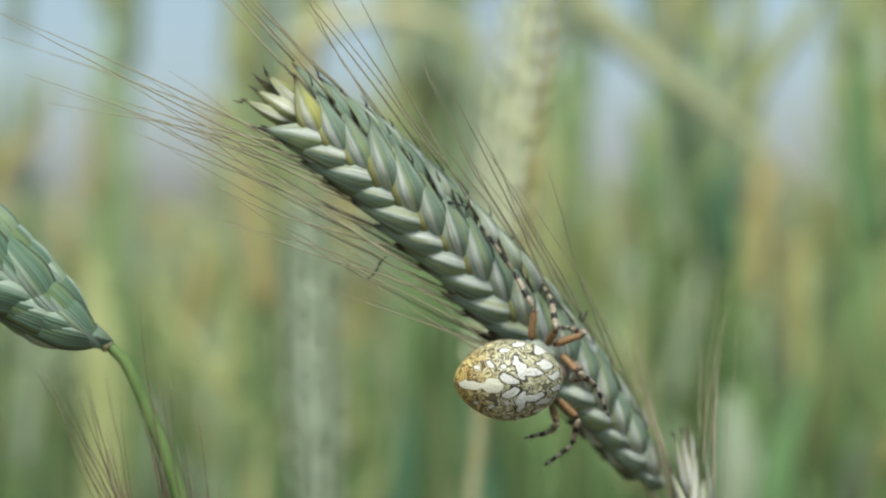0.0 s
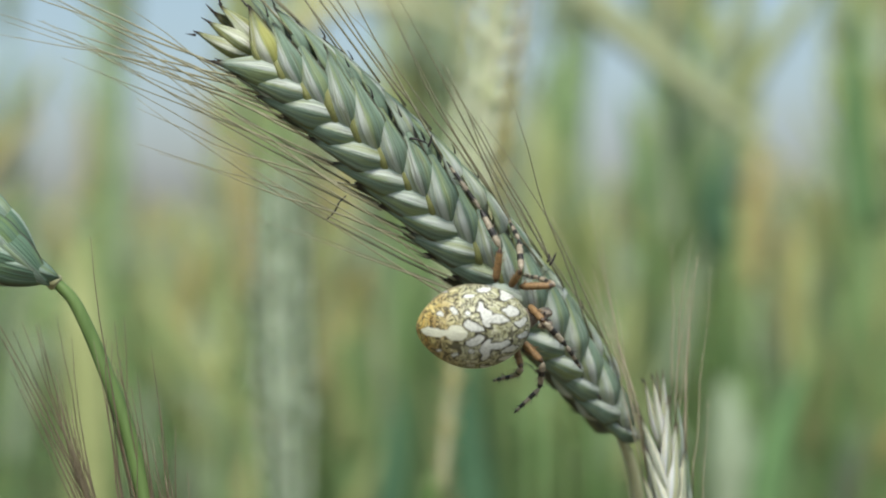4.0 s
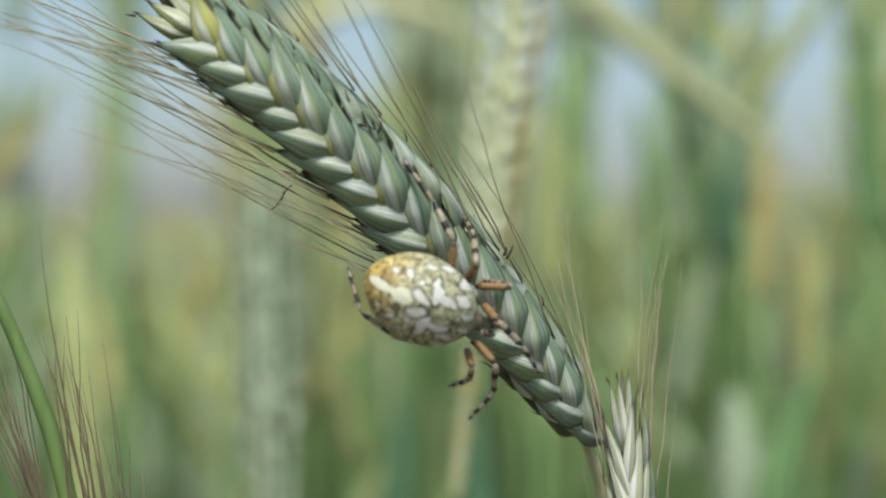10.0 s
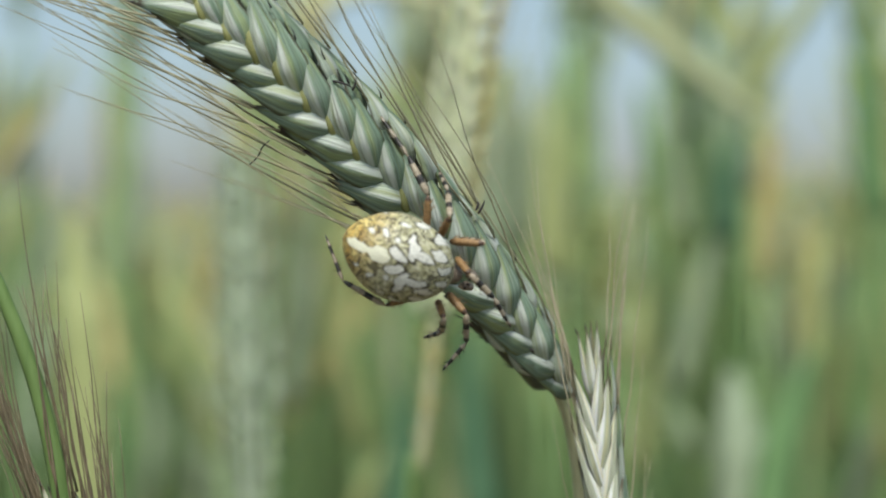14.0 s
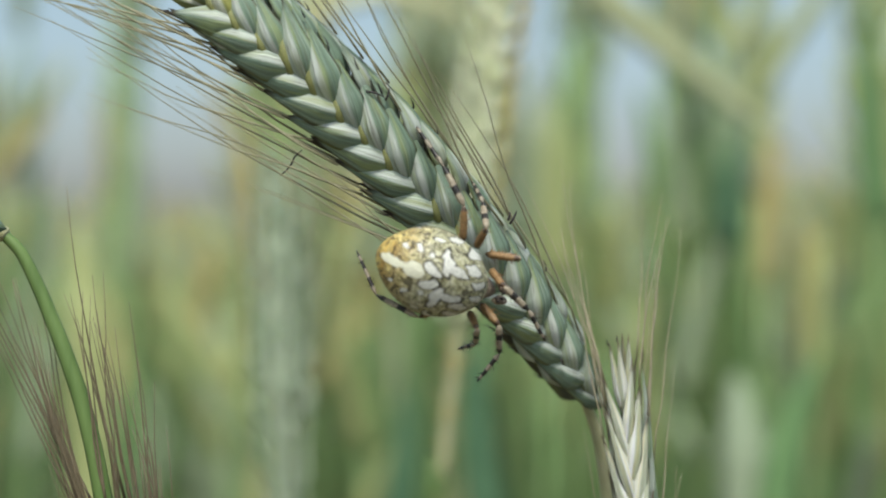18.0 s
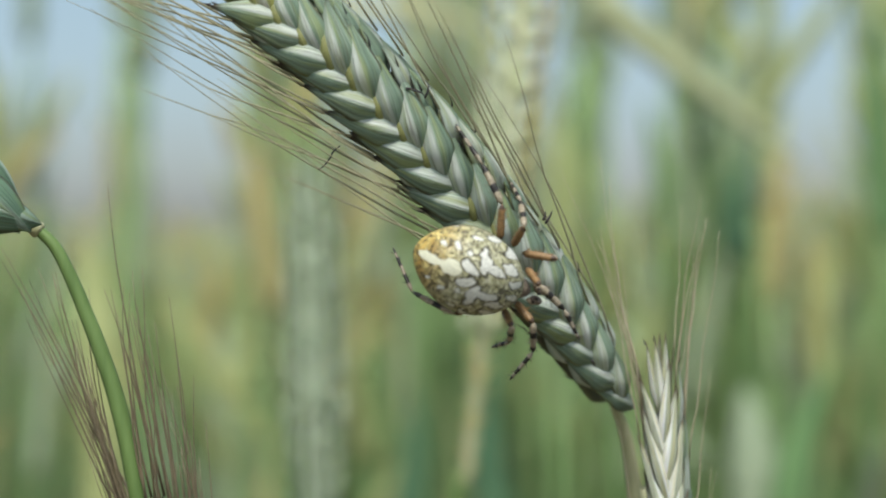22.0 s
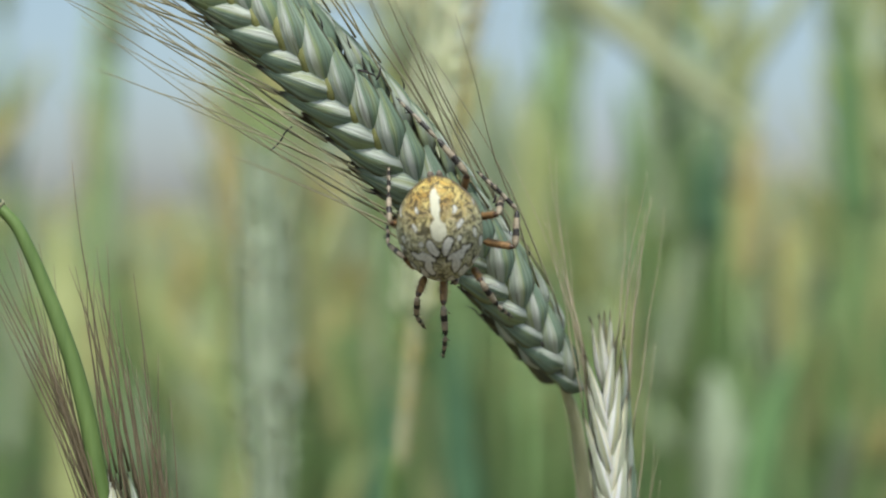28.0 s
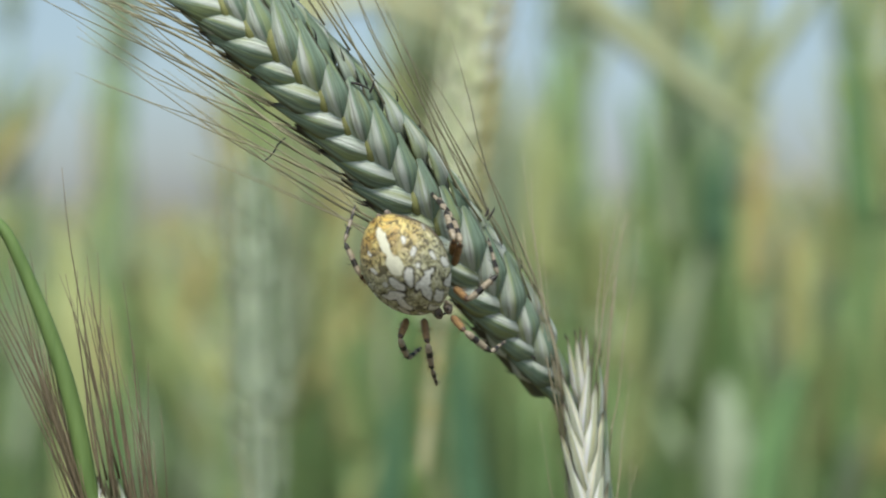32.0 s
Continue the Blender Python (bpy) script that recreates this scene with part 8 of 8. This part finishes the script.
    walk(legs[7][0], [(0, limb(1.51, 0.05, -6.48, -2.80, 0.67, -1.63)), (3, limb(1.51, 0.05, -6.48, -2.80, 0.67, -1.63)), (6, limb(0.13, 1.17, -6.63, -2.80, 0.67, -1.63)),
        (7.5, limb(1.46, 0.17, -6.52, -2.84, 0.42, -1.63)), (7.8, limb(1.48, 0.06, -6.49, -2.87, 0.05, -1.64)), (8, limb(1.43, 0.21, -6.50, -2.86, -0.36, -1.63)),
        (8.1, limb(1.39, 0.28, -6.50, -2.83, -0.57, -1.62)), (8.4, limb(1.38, 0.28, -6.50, -2.83, -0.59, -1.61)), (8.6, limb(1.38, 0.29, -6.50, -2.82, -0.60, -1.61)),
        (9, limb(1.37, 0.30, -6.50, -2.82, -0.63, -1.61)), (9.5, limb(1.35, 0.31, -6.51, -2.82, -0.67, -1.60)), (10, limb(1.31, 0.34, -6.51, -2.80, -0.78, -1.59)),
        (10.2, limb(1.30, 0.35, -6.52, -2.79, -0.82, -1.58)), (11, limb(1.34, 0.32, -6.51, -2.81, -0.71, -1.60)), (12, limb(1.39, 0.28, -6.50, -2.83, -0.57, -1.62)),
        (13, limb(1.29, 0.24, -6.50, -2.83, -0.57, -1.62)), (14, limb(1.39, 0.28, -6.50, -2.83, -0.57, -1.62)), (16.5, limb(1.43, 0.46, -6.52, -2.83, -0.57, -1.62)),
        (19, limb(1.41, 0.26, -6.50, -2.84, -0.51, -1.62)), (24.5, limb(1.61, 0.81, -6.55, -2.83, -0.57, -1.62)), (25.2, limb(1.45, 0.29, -6.49, -2.81, -0.60, -1.64)),
        (25.6, limb(0.66, -0.31, -5.69, -3.15, -0.58, -0.83)), (26.1, limb(-0.04, -1.15, -4.70, -3.21, -0.55, 0.57)), (26.5, limb(-0.62, -1.87, -3.97, -2.84, -0.38, 1.65)),
        (26.8, limb(-0.69, -2.59, -3.44, -2.57, -0.36, 2.05)), (27, limb(-0.72, -3.11, -3.08, -2.44, -0.32, 2.21)), (27.3, limb(-0.30, -3.30, -2.97, -2.43, -0.73, 2.12)),
        (27.6, limb(0.11, -3.49, -2.82, -2.31, -1.12, 2.09)), (28, limb(0.79, -3.63, -2.70, -1.83, -1.72, 2.15)), (28.3, limb(0.08, -3.59, -3.12, -2.76, -1.31, 1.27)),
        (28.6, limb(-2.68, -2.51, -3.51, -3.15, 0.68, 0.73)), (28.8, limb(-3.28, -1.97, -3.52, -2.95, 1.21, 0.88)), (29, limb(-3.78, -1.34, -3.51, -2.64, 1.72, 1.02)),
        (29.2, limb(-4.52, -2.93, -3.77, -1.82, 0.38, 2.73)), (29.35, limb(-3.04, -3.38, -3.52, -2.17, 0.20, 2.49)), (29.5, limb(-1.59, -3.74, -3.06, -2.47, -0.01, 2.20)),
        (29.75, limb(0.21, -3.98, -2.27, -2.71, -0.38, 1.86)), (30, limb(1.94, -4.38, -1.40, -2.88, -0.70, 1.46)), (31, limb(1.58, -4.58, -1.52, -2.74, -0.34, 1.83)),
        (32, limb(1.21, -4.78, -1.64, -2.51, 0.02, 2.16))])
    walk(legs[7][1], [(0, limb(3.31, 0, 0, 2.83, 1.37, -2.59)), (3, limb(3.31, 0, 0, 2.83, 1.37, -2.59)), (6, limb(3.31, 0, 0, 2.83, 1.37, -2.59)),
        (7.5, limb(3.31, 0, 0, 2.83, 1.48, -2.52)), (7.8, limb(3.31, 0, 0, 2.83, 1.50, -2.52)), (8, limb(3.31, 0, 0, 2.83, 1.52, -2.50)),
        (8.1, limb(3.31, 0, 0, 2.83, 1.53, -2.49)), (8.4, limb(3.31, 0, 0, 2.83, 1.54, -2.49)), (8.6, limb(3.31, 0, 0, 2.83, 1.54, -2.49)),
        (9, limb(3.31, 0, 0, 2.83, 1.54, -2.49)), (9.5, limb(3.31, 0, 0, 2.83, 1.54, -2.49)), (10, limb(3.31, 0, 0, 2.83, 1.54, -2.49)),
        (10.2, limb(3.31, 0, 0, 2.83, 1.54, -2.49)), (11, limb(3.31, 0, 0, 2.83, 1.54, -2.49)), (12, limb(3.31, 0, 0, 2.83, 1.53, -2.49)),
        (13, limb(3.31, 0, 0, 2.83, 1.53, -2.49)), (14, limb(3.31, 0, 0, 2.83, 1.53, -2.49)), (16.5, limb(3.31, 0, 0, 2.83, 1.53, -2.49)),
        (19, limb(3.31, 0, 0, 2.83, 1.53, -2.50)), (24.5, limb(3.31, 0, 0, 2.83, 1.53, -2.49)), (25.2, limb(3.31, 0, 0, 2.83, 1.54, -2.49)),
        (25.6, limb(3.31, 0, 0, 1.62, 1.01, -3.60)), (26.1, limb(3.31, 0, 0, -0.63, 0.17, -4.02)), (26.5, limb(3.31, 0, 0, -1.78, -0.39, -3.64)),
        (26.8, limb(3.31, 0, 0, -2.11, -0.65, -3.42)), (27, limb(3.31, 0, 0, -2.13, -0.79, -3.38)), (27.3, limb(3.31, 0, 0, -1.93, -0.89, -3.48)),
        (27.6, limb(3.31, 0, 0, -1.71, -0.95, -3.57)), (28, limb(3.31, 0, 0, -1.44, -1.24, -3.60)), (28.3, limb(3.31, 0, 0, -0.71, -0.56, -3.97)),
        (28.6, limb(3.31, 0, 0, 0.60, -0.56, -3.99)), (28.8, limb(3.31, 0, 0, 0.28, -0.84, -3.98)), (29, limb(3.31, 0, 0, 0.01, -1.08, -3.93)),
        (29.2, limb(3.31, 0, 0, -0.95, -0.25, -3.95)), (29.35, limb(3.31, 0, 0, -0.48, -0.23, -4.04)), (29.5, limb(3.31, 0, 0, 0.08, -0.17, -4.07)),
        (29.75, limb(3.31, 0, 0, 1.14, -0.49, -3.88)), (30, limb(3.31, 0, 0, 2.17, -0.79, -3.36)), (31, limb(3.31, 0, 0, 1.80, -0.41, -3.63)),
        (32, limb(3.31, 0, 0, 1.44, 0.04, -3.81))])
    walk(legs[7][2], [(0, limb(6.14, 1.37, -2.59, -2.81, 1.08, 3.47)), (3, limb(6.14, 1.37, -2.59, -2.81, 1.08, 3.47)), (6, limb(6.14, 1.37, -2.59, -2.81, 1.08, 3.47)),
        (7.5, limb(6.14, 1.48, -2.52, -2.81, 0.93, 3.51)), (7.8, limb(6.14, 1.50, -2.52, -2.81, 0.91, 3.52)), (8, limb(6.14, 1.52, -2.50, -2.81, 0.88, 3.53)),
        (8.1, limb(6.14, 1.53, -2.49, -2.81, 0.86, 3.53)), (8.4, limb(6.14, 1.54, -2.49, -2.81, 0.86, 3.53)), (8.6, limb(6.14, 1.54, -2.49, -2.81, 0.86, 3.53)),
        (9, limb(6.14, 1.54, -2.49, -2.81, 0.85, 3.53)), (9.5, limb(6.14, 1.54, -2.49, -2.81, 0.85, 3.53)), (10, limb(6.14, 1.54, -2.49, -2.81, 0.85, 3.53)),
        (10.2, limb(6.14, 1.54, -2.49, -2.81, 0.84, 3.53)), (11, limb(6.14, 1.54, -2.49, -2.81, 0.85, 3.53)), (12, limb(6.14, 1.53, -2.49, -2.81, 0.86, 3.53)),
        (13, limb(6.14, 1.53, -2.49, -2.81, 0.86, 3.53)), (14, limb(6.14, 1.53, -2.49, -2.81, 0.86, 3.53)), (16.5, limb(6.14, 1.53, -2.49, -2.81, 0.86, 3.53)),
        (19, limb(6.14, 1.53, -2.50, -2.81, 0.86, 3.53)), (24.5, limb(6.14, 1.53, -2.49, -2.81, 0.86, 3.53)), (25.2, limb(6.14, 1.54, -2.49, -2.81, 0.85, 3.53)),
        (25.6, limb(4.92, 1.01, -3.60, -1.77, 0.12, 4.24)), (26.1, limb(2.68, 0.17, -4.02, 1.09, -3.54, 2.72)), (26.5, limb(1.53, -0.39, -3.64, -1.28, -2.26, -3.79)),
        (26.8, limb(1.19, -0.65, -3.42, -2.31, -1.53, -3.66)), (27, limb(1.17, -0.79, -3.38, -2.76, -1.21, -3.47)), (27.3, limb(1.38, -0.89, -3.48, -2.66, -1.00, -3.61)),
        (27.6, limb(1.59, -0.95, -3.57, -2.56, -0.74, -3.75)), (28, limb(1.87, -1.24, -3.60, -2.41, -0.63, -3.86)), (28.3, limb(2.59, -0.56, -3.97, -0.20, -2.11, -4.08)),
        (28.6, limb(3.91, -0.56, -3.99, 2.33, -3.21, -2.31)), (28.8, limb(3.59, -0.84, -3.98, 1.26, -2.79, -3.43)), (29, limb(3.32, -1.08, -3.93, -0.06, -2.06, -4.11)),
        (29.2, limb(2.35, -0.25, -3.95, -0.50, -1.98, -4.11)), (29.35, limb(2.83, -0.23, -4.04, -0.21, -2.16, -4.05)), (29.5, limb(3.39, -0.17, -4.07, 0.08, -2.25, -4.00)),
        (29.75, limb(4.44, -0.49, -3.88, 0.57, -2.70, -3.67)), (30, limb(5.47, -0.79, -3.36, 1.08, -2.99, -3.32)), (31, limb(5.11, -0.41, -3.63, 0.22, -2.66, -3.74)),
        (32, limb(4.75, 0.04, -3.81, -0.70, -2.30, -3.92))])


motions()
